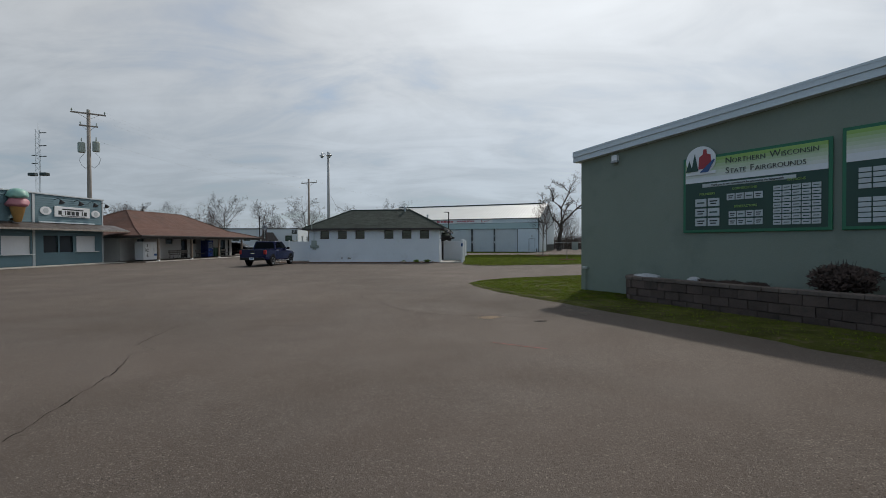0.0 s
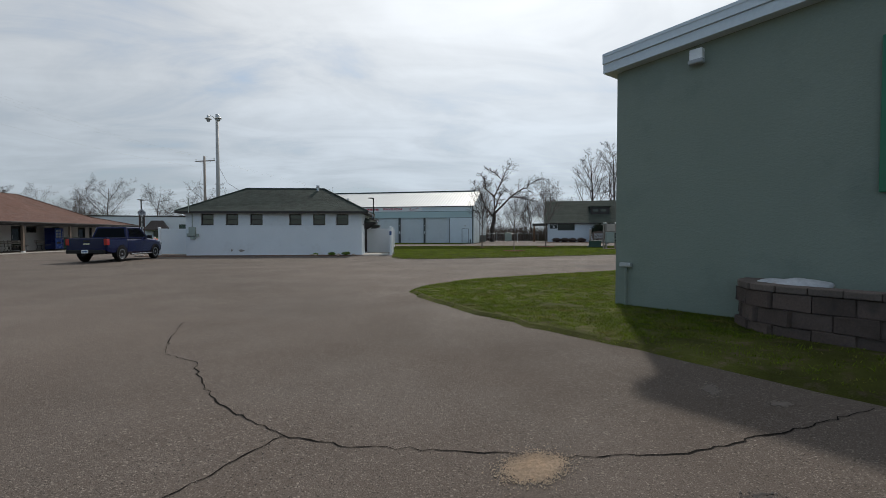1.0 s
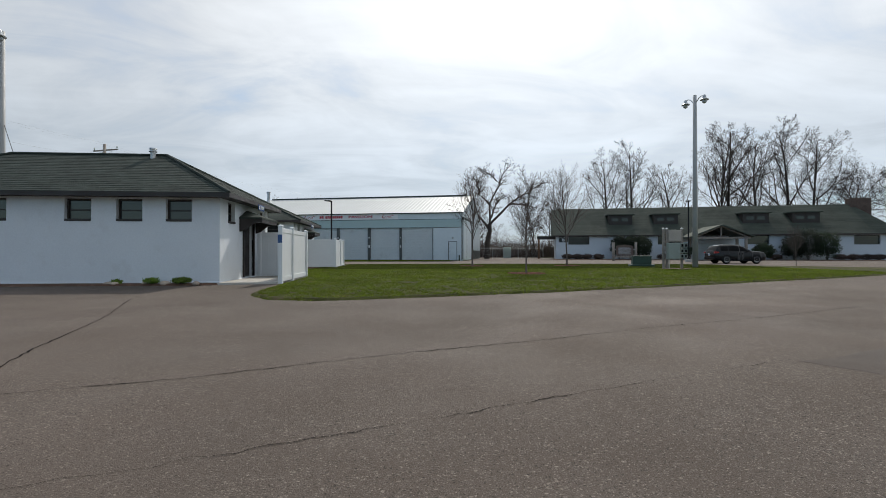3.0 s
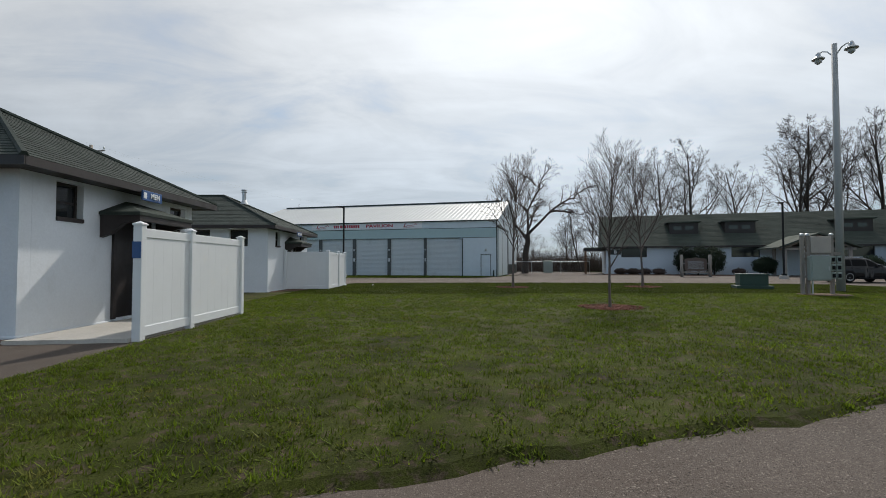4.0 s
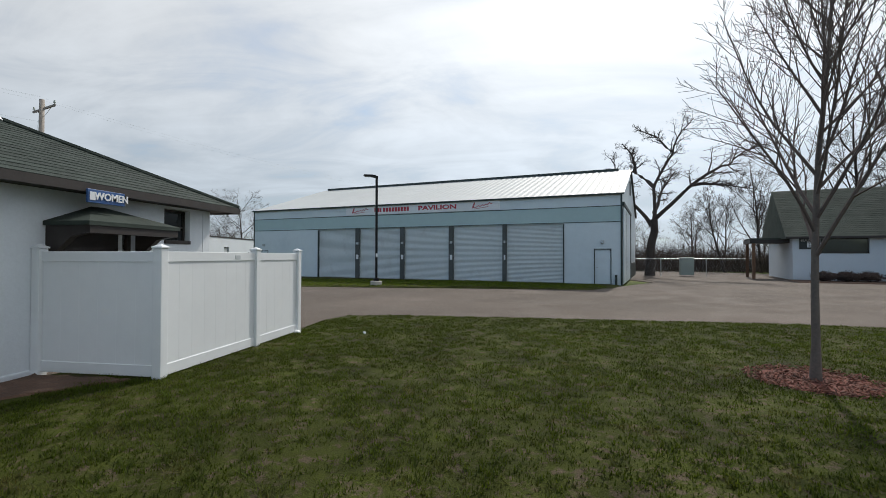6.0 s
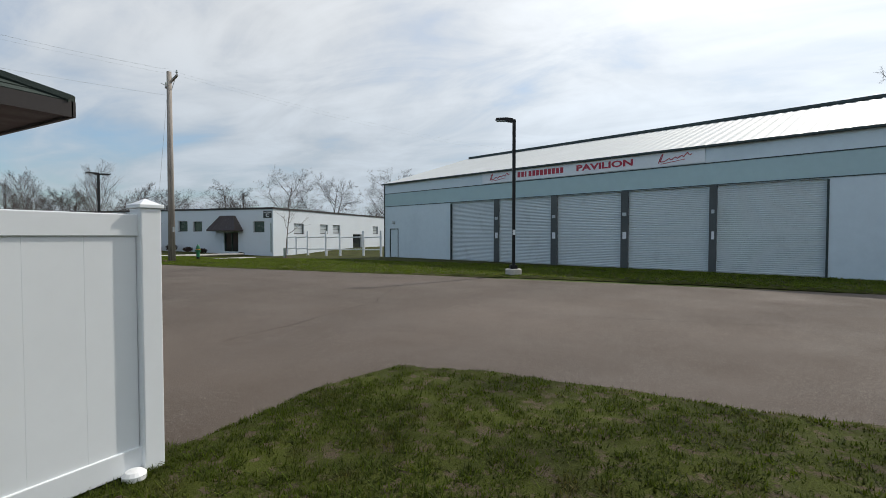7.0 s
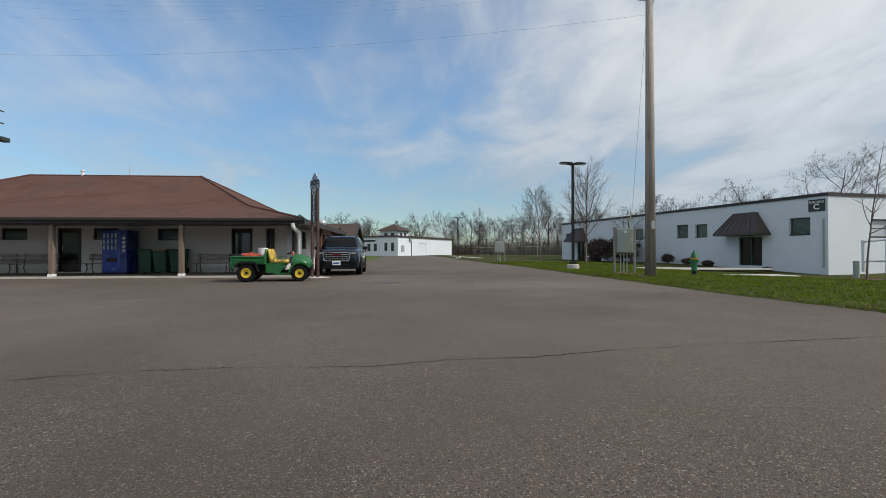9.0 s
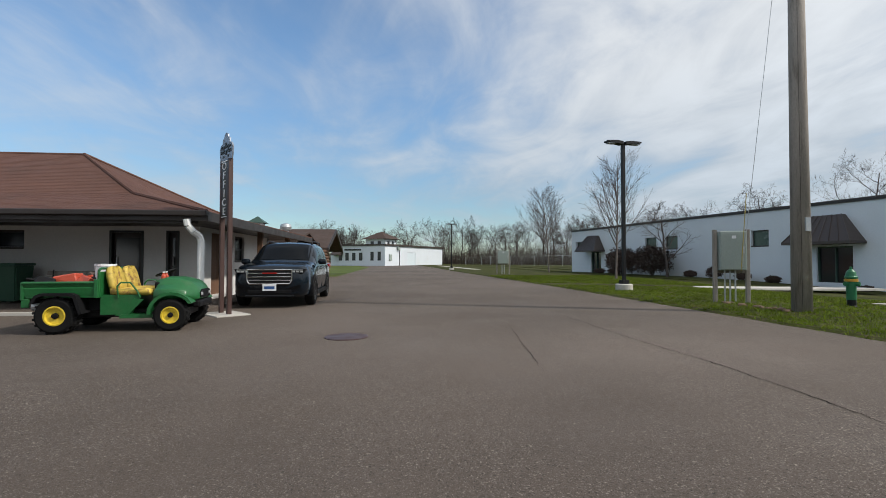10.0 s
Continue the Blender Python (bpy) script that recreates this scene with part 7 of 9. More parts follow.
def donor_sign(label, x0, x1, z0, z1, first):
    """A large donor board: dark green field, green border, lime-white header and grey plates. Names stay plain bars."""
    t = thing("donor_sign", label, "sign", SG @ pose(x0, -0.02, 0))
    w = x1 - x0
    part("border", boxed(0, w, -0.04, 0, z0, z1, 0.012), SIGN_EDGE, t)
    part("field", boxed(0.07, w - 0.07, -0.046, -0.03, z0 + 0.07, z1 - 0.07), SIGN_GREEN, t)
    hz = z0 + (z1 - z0) * 0.66
    part("header", boxed(0.07, w - 0.07, -0.051, -0.03, hz, z1 - 0.07), SIGN_WHITE, t, "white header fading to lime")
    for k in range(6):
        f = 1 - k / 6
        tone = material("sign_lime_fade_%d" % k, tuple(0.76 + (c - 0.76) * f * 0.95 for c in (0.26, 0.45, 0.08)), 0.35, var=0.04, scale=3, grain=10, bump=0)
        part("header_band", boxed(0.07, w - 0.07, -0.054, -0.03, z1 - 0.07 - 0.075 * (k + 1), z1 - 0.07 - 0.075 * k), tone, t)
    if first:
        for words, z_ in (("NORTHERN WISCONSIN", z1 - 0.21), ("STATE FAIRGROUNDS", z1 - 0.45)):
            # tall initials before smaller capitals
            size, x_ = 0.155, w * 0.34
            for word in words.split():
                for big, run in ((True, word[0]), (False, word[1:])):
                    bm = text_mesh(run, size * (1.32 if big else 1.0), align="LEFT", bold=-0.0015)
                    bx = [v.co.x for v in bm.verts]
                    move(bm, pose(x_ - min(bx), -0.062, z_ + (0.02 if big else 0.0)) @ pose(0, 0, 0, 90, 0, 0))
                    x_ += max(bx) - min(bx) + 0.022
                    part("lettering", bm, SIGN_BLACK, t)
                x_ += 0.07
        part("banner", boxed(w * 0.16, w * 0.80, -0.057, -0.03, hz - 0.135, hz - 0.045, 0.01), SIGN_GREY, t, "grey banner with small dark words")
        lettering("Thank you to our contributors for preserving the Fairgrounds", 0.062, SIGN_BLACK, t, pose(w * 0.48, -0.062, hz - 0.09))
        em = part("emblem", move(lathe(bmesh.new(), [(0.37, 0), (0.37, 0.03)], 28), pose(0.47, -0.052, z1 - 0.1, 90, 0, 0) @ Matrix.Diagonal((1, 0.95, 1, 1))), SIGN_WHITE, t, "round emblem with red barn and trees")
        part("barn", prism(bmesh.new(), [(0.42, z1 - 0.32), (0.74, z1 - 0.30), (0.72, z1 + 0.02), (0.63, z1 + 0.04), (0.62, z1 + 0.16), (0.54, z1 + 0.16), (0.53, z1 + 0.04), (0.44, z1 - 0.02)], "y", -0.09, -0.083), material("emblem_red", (0.35, 0.03, 0.04), 0.4), em)
        for x, hh in ((0.19, 0.22), (0.33, 0.34)):
            part("fir", prism(bmesh.new(), [(x - 0.09, z1 - 0.36), (x + 0.09, z1 - 0.36), (x, z1 - 0.36 + hh * 1.3)], "y", -0.095, -0.083), SIGN_GREEN, em)
        part("road", prism(bmesh.new(), [(0.46, z1 - 0.4), (0.66, z1 - 0.4), (0.82, z1 - 0.12), (0.80, z1 - 0.1)], "y", -0.10, -0.083), SIGN_BLUE, em)
        part("skirt", boxed(0.1, 0.84, -0.085, -0.05, z1 - 0.45, z1 - 0.38), SIGN_WHITE, em)
        groups = [("FOUNDERS", 0.10, 0.30, 2, 3, z0 + 0.14, 0.72), ("CORNERSTONE", 0.345, 0.60, 4, 1, z0 + 0.74, 0.19), ("BENEFACTORS", 0.36, 0.60, 4, 2, z0 + 0.15, 0.36), ("PATRONS", 0.66, 0.945, 5, 7, z0 + 0.13, 0.88)]
    else:
        lettering("For Sponsorship Opportunities Please Contact", 0.115, SIGN_BLACK, t, pose(w * 0.5, -0.062, z1 - 0.2), wide=0.8)
        groups = [("PATRONS", 0.08, 0.92, 12, 4, z0 + 0.78, 0.42), ("ADVOCATES", 0.08, 0.92, 12, 5, z0 + 0.13, 0.5)]
    for word, f0, f1, nx, nz, zb, hh in groups:
        lettering(word, 0.075, SIGN_LIME, t, pose(w * (f0 + f1) / 2, -0.058, zb + hh + 0.09))
        pw, ph = w * (f1 - f0) / nx, hh / nz
        for i in range(nx):
            for j in range(nz):
                x, z = w * f0 + i * pw, zb + j * ph
                pl_ = part("plate", boxed(x + pw * 0.06, x + pw * 0.94, -0.062, -0.046, z + ph * 0.1, z + ph * 0.9), SIGN_GREY, t)
                if first and nx < 5 and (i + j) % 3 != 2:
                    part("word_bar", boxed(x + pw * 0.2, x + pw * 0.8, -0.065, -0.062, z + ph * 0.55, z + ph * 0.68), SIGN_BLACK, pl_)
                    part("word_bar", boxed(x + pw * 0.25, x + pw * 0.7, -0.065, -0.062, z + ph * 0.3, z + ph * 0.42), SIGN_BLACK, pl_)
                elif first:
                    part("word_bar", boxed(x + pw * 0.2, x + pw * 0.8, -0.065, -0.062, z + ph * 0.42, z + ph * 0.56), MATS["sign_dark_green"], pl_)
    return t


donor_sign("large green donor sign headed Northern Wisconsin State Fairgrounds", 3.37, 6.50, 1.79, 3.68, True)
donor_sign("second large green donor sign with rows of grey plates", 6.65, 9.76, 1.79, 3.80, False)


def planter():
    """A raised planter of split-face blocks against the sage wall: three courses and a cap."""
    t = thing("block_planter", "raised planter of brown split-face retaining blocks", "planter", SG)
    # outline in the wall's frame: x along the wall, y negative outward, rounded at the near end
    path = []
    for k in range(7):
        a = math.radians(180 + 90 * k / 6)
        path.append((2.75 + 0.75 * math.cos(a), -0.15 + 0.85 * math.sin(a)))
    path += [(x, -1.0 - 0.11 * (x - 2.75)) for x in (3.2, 3.6, 4.0, 4.4, 4.8, 5.2, 5.6, 6.0, 6.4)]
    path += [(6.8 + 0.4 * k, -1.4 - 0.02 * k) for k in range(6)] + [(9.2, -1.2), (9.3, -0.6), (9.3, 0.0)]
    path = [(2.0, 0.0)] + path
    lens = [0.0]
    for (ax, ay), (bx, by) in zip(path, path[1:]):
        lens.append(lens[-1] + math.hypot(bx - ax, by - ay))

    def at(s):
        s = min(max(s, 0), lens[-1] - 1e-4)
        k = next(i for i in range(len(lens) - 1) if lens[i + 1] > s)
        f = (s - lens[k]) / (lens[k + 1] - lens[k])
        (ax, ay), (bx, by) = path[k], path[k + 1]
        return ax + (bx - ax) * f, ay + (by - ay) * f, math.degrees(math.atan2(by - ay, bx - ax))
    r = random.Random(3)
    shared = []
    for k in range(5):
        bm = boxed(-0.199, 0.199, -0.02, 0.2, 0.001, 0.199, 0.010)
        for v in bm.verts:
            if v.co.y < 0.03:
                v.co.y += r.uniform(-0.025, 0.012)
        shared.append(bm)
    meshes = []
    for bm in shared:
        me = bpy.data.meshes.new("block"); bm.to_mesh(me); bm.free(); me.materials.append(BLOCK); meshes.append(me)
    cap = boxed(-0.16, 0.16, -0.05, 0.22, 0.002, 0.085, 0.012)
    cme = bpy.data.meshes.new("cap_block"); cap.to_mesh(cme); cap.free(); cme.materials.append(CAP_BLOCK)
    for c in range(3):
        s = 0.0 if c % 2 else 0.2
        while s < lens[-1]:
            x, y, a = at(s)
            ob = new("block", meshes[r.randrange(5)])
            ob.parent = t
            ob.matrix_local = pose(x, y, -0.03 + 0.20 * c, 0, 0, a)
            s += 0.4
    s = 0.1
    while s < lens[-1]:
        x, y, a = at(s)
        ob = new("cap_block", cme)
        ob.parent = t
        ob.matrix_local = pose(x, y, 0.572, 0, 0, a)
        s += 0.325
    fill = bmesh.new()
    slab(fill, [(x, y + 0.1 if y < -0.2 else y) for x, y in path], 0.3, 0.55)
    part("soil", fill, SOIL, t)
    return t


planter()
for i, (x, y, rx, rz) in enumerate([(6.9, -0.75, 0.6, 0.62), (8.0, -0.7, 0.5, 0.5)]):
    p = SG @ Vector((x, y, 0.55))
    shrub("dry_shrub", "dry brown twiggy shrub in the planter", p.x, p.y, rx, rz, 90 + i, BUSH_BROWN, 4200, 0.055, z0=0.55, group="planter shrubs")
for i, x in enumerate((4.2, 4.8, 5.3)):
    p = SG @ Vector((x, -0.6, 0.55))
    shrub("dry_perennial", "low dried perennial stalks in the planter", p.x, p.y, 0.35, 0.16, 95 + i, BUSH_BROWN, 1500, 0.03, z0=0.53, group="planter perennials")
for i, (x, y, s, sq) in enumerate([(2.75, -0.62, 0.2, 0.55), (2.45, -0.5, 0.14, 0.5), (4.05, -0.72, 0.11, 0.8)]):
    bm = bmesh.new()
    bmesh.ops.create_icosphere(bm, subdivisions=3, radius=s)
    for v in bm.verts:
        v.co *= 1 + 0.35 * noise.noise(v.co * 6 + Vector((i, 3, 0)))
        v.co.x *= 1.5
        v.co.z *= sq
    tagged(part("white_bag", move(bm, SG @ pose(x, y, 0.63)), material("plastic_bag", (0.42, 0.43, 0.45), 0.4, var=0.2, scale=10, grain=12, bump=0.4), smooth=True), "crumpled white plastic sack lying on the planter", "bag", "sacks on the planter")

# ---- vehicles ----


def wheel(parent, x, y, r, w, rim_mat, side, spokes=5, rim_r=0.68, tread=False):
    """A wheel whose axle runs along local y; side is the way its face looks."""
    m = pose(x, y, r, 90, 0, 0)
    wh = part("wheel", lathe(bmesh.new(), [(r * 0.3, -w * 0.22), (r * (rim_r - 0.02), -w * 0.25), (r * rim_r, -w * 0.46), (r * 0.85, -w / 2), (r * 0.95, -w * 0.44), (r, -w * 0.3), (r, w * 0.3), (r * 0.95, w * 0.44), (r * 0.85, w / 2), (r * rim_r, w * 0.46), (r * (rim_r - 0.02), w * 0.25), (r * 0.3, w * 0.22)], 28, m), RUBBER, parent, "black tyre", smooth=False)
    if tread:
        lug = bmesh.new()
        for k in range(18):
            box(lug, r * 0.97, r * 1.03, -w * 0.45, w * 0.05, -0.018, 0.018, m=m @ pose(0, 0, 0, 0, 0, 20 * k) @ pose(0, 0, 0, 90, 0, 0))
            box(lug, r * 0.97, r * 1.03, -w * 0.05, w * 0.45, -0.018, 0.018, m=m @ pose(0, 0, 0, 0, 0, 20 * k + 10) @ pose(0, 0, 0, 90, 0, 0))
        part("tread", lug, RUBBER, wh)
    s = -side
    part("rim", lathe(bmesh.new(), [(r * rim_r, s * w * 0.30), (r * rim_r, s * w * 0.46), (r * (rim_r - 0.07), s * w * 0.47), (r * (rim_r - 0.1), s * w * 0.34), (0.05, s * w * 0.30)], 24, m), rim_mat, wh)
    sp = bmesh.new() if spokes else None
    for k in range(spokes):
        box(sp, r * 0.1, r * (rim_r - 0.03), -r * 0.085, r * 0.085, s * w * 0.36 - 0.012, s * w * 0.36 + 0.012, m=m @ pose(0, 0, 0, 0, 0, 360 / spokes * k))
    if spokes:
        part("spokes", sp, rim_mat, wh)
    part("hub", lathe(bmesh.new(), [(r * 0.16, s * w * 0.3), (r * 0.15, s * w * 0.43), (0.02, s * w * 0.45)], 12, m), rim_mat if spokes else PLASTIC_BLACK, wh)
    return wh


def loft(sections, closed_ends=True):
    """A body through half sections of (y, z) at stations x, mirrored in y."""
    bm = bmesh.new()
    rings = []
    for x, half in sections:
        pts = [(x, y, z) for y, z in half] + [(x, -y, z) for y, z in reversed(half) if y > 1e-6]
        rings.append([bm.verts.new(p) for p in pts])
    n = len(rings[0])
    for a, b in zip(rings, rings[1:]):
        for k in range(n):
            bm.faces.new((a[k], a[(k + 1) % n], b[(k + 1) % n], b[k]))
    bm.faces.new(rings[0][::-1])
    bm.faces.new(rings[-1])
    return bm


def half_section(w, zb, zs, zt):
    return [(0, zb), (w * 0.90, zb), (w * 0.985, zb + 0.10), (w, (zb + zs) / 2), (w * 0.985, zs - 0.10), (w * 0.94, zs - 0.02), (w * 0.86, zs + 0.4 * (zt - zs)), (w * 0.5, zt), (0, zt + 0.012)]


def car_body(parent, stations, paint, smooth=True):
    b = part("body", loft([(x, half_section(w, zb, zs, zt)) for x, w, zb, zs, zt in stations]), paint, parent, smooth=True)
    bev = b.modifiers.new("round", "BEVEL")
    bev.width, bev.segments, bev.limit_method, bev.angle_limit = 0.035, 2, "ANGLE", radians(22)
    bev.harden_normals = True
    return b


def greenhouse(parent, lower, upper, paint, panes, name="cabin"):
    """Cabin between a lower rectangle (x0, x1, w, z) and a roof rectangle; panes are (face, u0, u1, v0, v1)."""
    (a0, a1, aw, az), (b0, b1, bw, bz) = lower, upper
    bm = bmesh.new()
    lo = [bm.verts.new(p) for p in ((a0, -aw, az), (a1, -aw, az), (a1, aw, az), (a0, aw, az))]
    hi = [bm.verts.new(p) for p in ((b0, -bw, bz), (b1, -bw, bz), (b1, bw, bz), (b0, bw, bz))]
    bm.faces.new(hi)
    for k in range(4):
        bm.faces.new((lo[k], lo[(k + 1) % 4], hi[(k + 1) % 4], hi[k]))
    bm.faces.new(lo[::-1])
    c = part(name, bm, paint, parent, smooth=True)
    bev = c.modifiers.new("round", "BEVEL")
    bev.width, bev.segments, bev.harden_normals = 0.05, 3, True
    L = [Vector(v) for v in ((a0, -aw, az), (a1, -aw, az), (a1, aw, az), (a0, aw, az))]
    H = [Vector(v) for v in ((b0, -bw, bz), (b1, -bw, bz), (b1, bw, bz), (b0, bw, bz))]
    faces = {"right": (L[0], L[1], H[1], H[0]), "front": (L[1], L[2], H[2], H[1]), "left": (L[2], L[3], H[3], H[2]), "rear": (L[3], L[0], H[0], H[3])}
    for face, quad in panes:
        p = faces[face]
        nrm = (p[1] - p[0]).cross(p[3] - p[0]).normalized()
        mid = (Vector((a0 + a1, 0, az + bz)) / 2)
        if nrm.dot(p[0] - mid) < 0:
            nrm = -nrm
        at = lambda u, v: (p[0].lerp(p[1], u)).lerp(p[3].lerp(p[2], u), v)
        g = bmesh.new()
        lo_ = [g.verts.new(at(u, v) + nrm * 0.002) for u, v in quad]
        hi_ = [g.verts.new(at(u, v) + nrm * 0.012) for u, v in quad]
        g.faces.new(hi_)
        n = len(quad)
        for k in range(n):
            g.faces.new((lo_[k], lo_[(k + 1) % n], hi_[(k + 1) % n], hi_[k]))
        part("window", g, CAR_GLASS, c, "dark tinted glass")
    return c


def arch(parent, x, w, r, side, mat=PLASTIC_BLACK):
    """The dark wheel opening with its lip."""
    pts = [(x + r * math.cos(math.radians(a)), max(0.2, r * 0.93 + r * math.sin(math.radians(a)))) for a in range(-20, 201, 20)]
    part("wheel_arch", prism(bmesh.new(), pts, "y", side * (w - 0.22), side * (w + 0.006)), mat, parent)


def plate(parent, m, w=0.32, h=0.16):
    p = part("number_plate", move(boxed(-0.012, 0.0, -w / 2, w / 2, -h / 2, h / 2, 0.004), m), SIGN_WHITE, parent, "white plate with plain bars")
    part("word_bar", move(boxed(0.0, 0.004, -w * 0.38, w * 0.38, -0.035, 0.03), m), SIGN_BLUE, p)
    return p


NAVY = material("dark_slate_car_paint", (0.005, 0.009, 0.014), 0.14, var=0.04, scale=2, grain=40, bump=0, spec=0.28, coat=0.12)
BLUE_PAINT = material("dark_blue_truck_paint", (0.008, 0.012, 0.050), 0.14, var=0.04, scale=2, grain=40, bump=0, spec=0.28, coat=0.12)
GREY_PAINT = material("charcoal_car_paint", (0.009, 0.011, 0.013), 0.14, var=0.04, scale=2, grain=40, bump=0, spec=0.28, coat=0.12)
ALLOY = material("alloy_wheel", (0.42, 0.43, 0.44), 0.3, metal=0.8, var=0.05, scale=4, grain=10, bump=0)
BLACK_RIM = material("black_wheel", (0.02, 0.02, 0.022), 0.3, var=0.05, scale=4, grain=10, bump=0)


def suv(label, m, paint, rim, L=4.9, W=0.96, H=1.70):
    """A parked sport utility vehicle, nose along +x, standing on the origin at its middle."""
    t = thing("suv", label, "car", m)
    f, r = L / 2, -L / 2
    prof = {  # offsets along the body from the tail: (x, value)
        "top": [(r, 0.93), (r + 0.07, 1.12), (r + 0.26, 1.44), (r + 0.42, H - 0.10), (r + 0.62, H - 0.03), (r + 1.6, H), (f - 2.5, H - 0.015), (f - 2.2, H - 0.06), (f - 1.95, H - 0.17), (f - 1.36, 1.16), (f - 1.24, 1.125), (f - 0.8, 1.105), (f - 0.35, 1.06), (f - 0.16, 1.01), (f - 0.05, 0.93), (f, 0.82)],
        "belt": [(r, 0.86), (r + 0.1, 1.03), (r + 0.5, 1.06), (f - 1.3, 1.03), (f - 0.5, 0.98), (f - 0.15, 0.92), (f, 0.72)],
        "wide": [(r, 0.80 * W), (r + 0.06, 0.90 * W), (r + 0.35, 0.98 * W), (r + 0.8, W), (f - 1.2, W), (f - 0.55, 0.975 * W), (f - 0.2, 0.91 * W), (f - 0.06, 0.82 * W), (f, 0.74 * W)],
        "roof": [(r, 0.66 * W), (r + 0.3, 0.70 * W), (r + 0.7, 0.74 * W), (f - 2.3, 0.75 * W), (f - 1.4, 0.80 * W), (f - 1.2, 0.84 * W), (f - 0.3, 0.80 * W), (f, 0.66 * W)],
        "low": [(r, 0.42), (r + 0.2, 0.32), (r + 0.8, 0.25), (f - 0.8, 0.25), (f - 0.15, 0.27), (f, 0.33)]}

    def val(key, x):
        xs, vs = zip(*prof[key])
        return float(np.interp(x, xs, vs))

    def section(x):
        w, zb, zs, zt, wr = (val(k, x) for k in ("wide", "low", "belt", "top", "roof"))
        k = min(1.0, max(0.15, (zt - zs) / 0.35))
        return [(0, zb), (0.84 * w, zb), (0.955 * w, zb + 0.05), (0.99 * w, zb + 0.2), (w, zb + 0.45 * (zs - zb)), (0.992 * w, zs - 0.10), (0.945 * w, zs),
                (0.945 * w + (wr - 0.945 * w) * 0.45, zs + (zt - zs) * 0.52), (wr, zt - 0.085 * k), (wr * 0.90, zt - 0.03 * k), (wr * 0.55, zt), (0, zt + 0.012)]
    keys = sorted({x for q in prof.values() for x, _ in q} | {r + 0.15 * k for k in range(int(L / 0.15))})
    part("body", loft([(x, section(x)) for x in keys]), paint, t, smooth=True)

    def patch(name, us, vs, at, label="dark tinted glass", mat=CAR_GLASS):
        bm = bmesh.new()
        grid = [[bm.verts.new(at(u, v)) for v in vs] for u in us]
        for a, b in zip(grid, grid[1:]):
            for k in range(len(vs) - 1):
                bm.faces.new((a[k], a[k + 1], b[k + 1], b[k]))
        return part(name, bm, mat, t, label, smooth=True)

    def side_at(s):
        def at(x, v):
            q = section(x)
            a, b, c = Vector(q[6]), Vector(q[7]), Vector(q[8])
            p = a.lerp(b, v / 0.55) if v < 0.55 else b.lerp(c, (v - 0.55) / 0.45)
            return (x, s * (p.x + 0.008), p.y + 0.002)
        return at
    steps = lambda a, b, n: [a + (b - a) * k / n for k in range(n + 1)]
    for s in (-1, 1):
        for x0, x1 in ((r + 0.55, r + 1.18), (r + 1.26, r + 2.14), (r + 2.22, f - 1.78)):
            patch("window", steps(x0, x1, 7), steps(0.10, 0.90, 5), side_at(s))

    def lid_at(x, v):
        q = section(x)
        y = v * q[8][0] * 0.95
        ys, zs = zip(*[(p[0], p[1]) for p in reversed(q[8:])])
        return (x, y, float(np.interp(abs(y), ys, zs)) + 0.010)
    patch("windscreen", steps(f - 2.16, f - 1.40, 8), steps(-1, 1, 12), lid_at)
    patch("rear_window", steps(r + 0.10, r + 0.40, 6), steps(-0.9, 0.9, 8), lambda x, v: (lid_at(x, v)[0] - 0.012, lid_at(x, v)[1], lid_at(x, v)[2]))
    R = 0.37
    for x in (f - 0.95, f - 0.95 - 2.82 * L / 4.9):
        for s in (-1, 1):
            arch(t, x, W, R * 1.14, s)
            wheel(t, x, s * (W - 0.10), R, 0.24, rim, s, 6)
    for s in (-1, 1):
        part("sill_trim", boxed(f - 3.3 * L / 4.9, f - 1.4, s * W - 0.03, s * W + 0.008, 0.24, 0.36, 0.01), PLASTIC_BLACK, t)
        part("roof_rail", pipe(bmesh.new(), [(r + 0.75, s * W * 0.68, H - 0.05), (r + 0.85, s * W * 0.68, H + 0.035), (f - 2.6, s * W * 0.68, H + 0.035), (f - 2.45, s * W * 0.68, H - 0.05)], 0.018, 6), GALV if rim is ALLOY else BLACK_METAL, t)
        mi = part("mirror", boxed(f - 1.82, f - 1.64, s * (W - 0.02), s * (W + 0.20), 1.06, 1.21, 0.05), paint, t, smooth=True)
        part("mirror_glass", boxed(f - 1.827, f - 1.822, s * (W + 0.02), s * (W + 0.17), 1.09, 1.18), CHROME, mi)
        hl = part("headlight", prism(bmesh.new(), [(s * W * 0.50, 0.845), (s * W * 0.84, 0.86), (s * W * 0.885, 0.955), (s * W * 0.52, 0.925)], "x", f - 0.30, f - 0.03), PLASTIC_BLACK, t, "dark lamp unit with bright strips")
        for k in range(3):
            y0 = W * (0.55 + 0.10 * k)
            part("lamp", boxed(f - 0.033, f - 0.015, min(s * y0, s * (y0 + 0.07)), max(s * y0, s * (y0 + 0.07)), 0.872, 0.915, 0.008), LENS_CLEAR, hl)
        part("lamp_strip", boxed(f - 0.033, f - 0.018, min(s * W * 0.54, s * W * 0.83), max(s * W * 0.54, s * W * 0.83), 0.925, 0.94), LENS_CLEAR, hl)
        part("fog_lamp", pipe(bmesh.new(), [(f - 0.05, s * W * 0.60, 0.50), (f - 0.07, s * W * 0.74, 0.47), (f - 0.08, s * W * 0.80, 0.62), (f - 0.07, s * W * 0.74, 0.70)], 0.014, 5), CHROME, t)
        part("tail_light", prism(bmesh.new(), [(r + 0.0, 0.90), (r + 0.34, 0.96), (r + 0.34, 1.05), (r + 0.03, 1.08)], "y", s * W * 0.70, s * W * 0.985), LENS_RED, t)
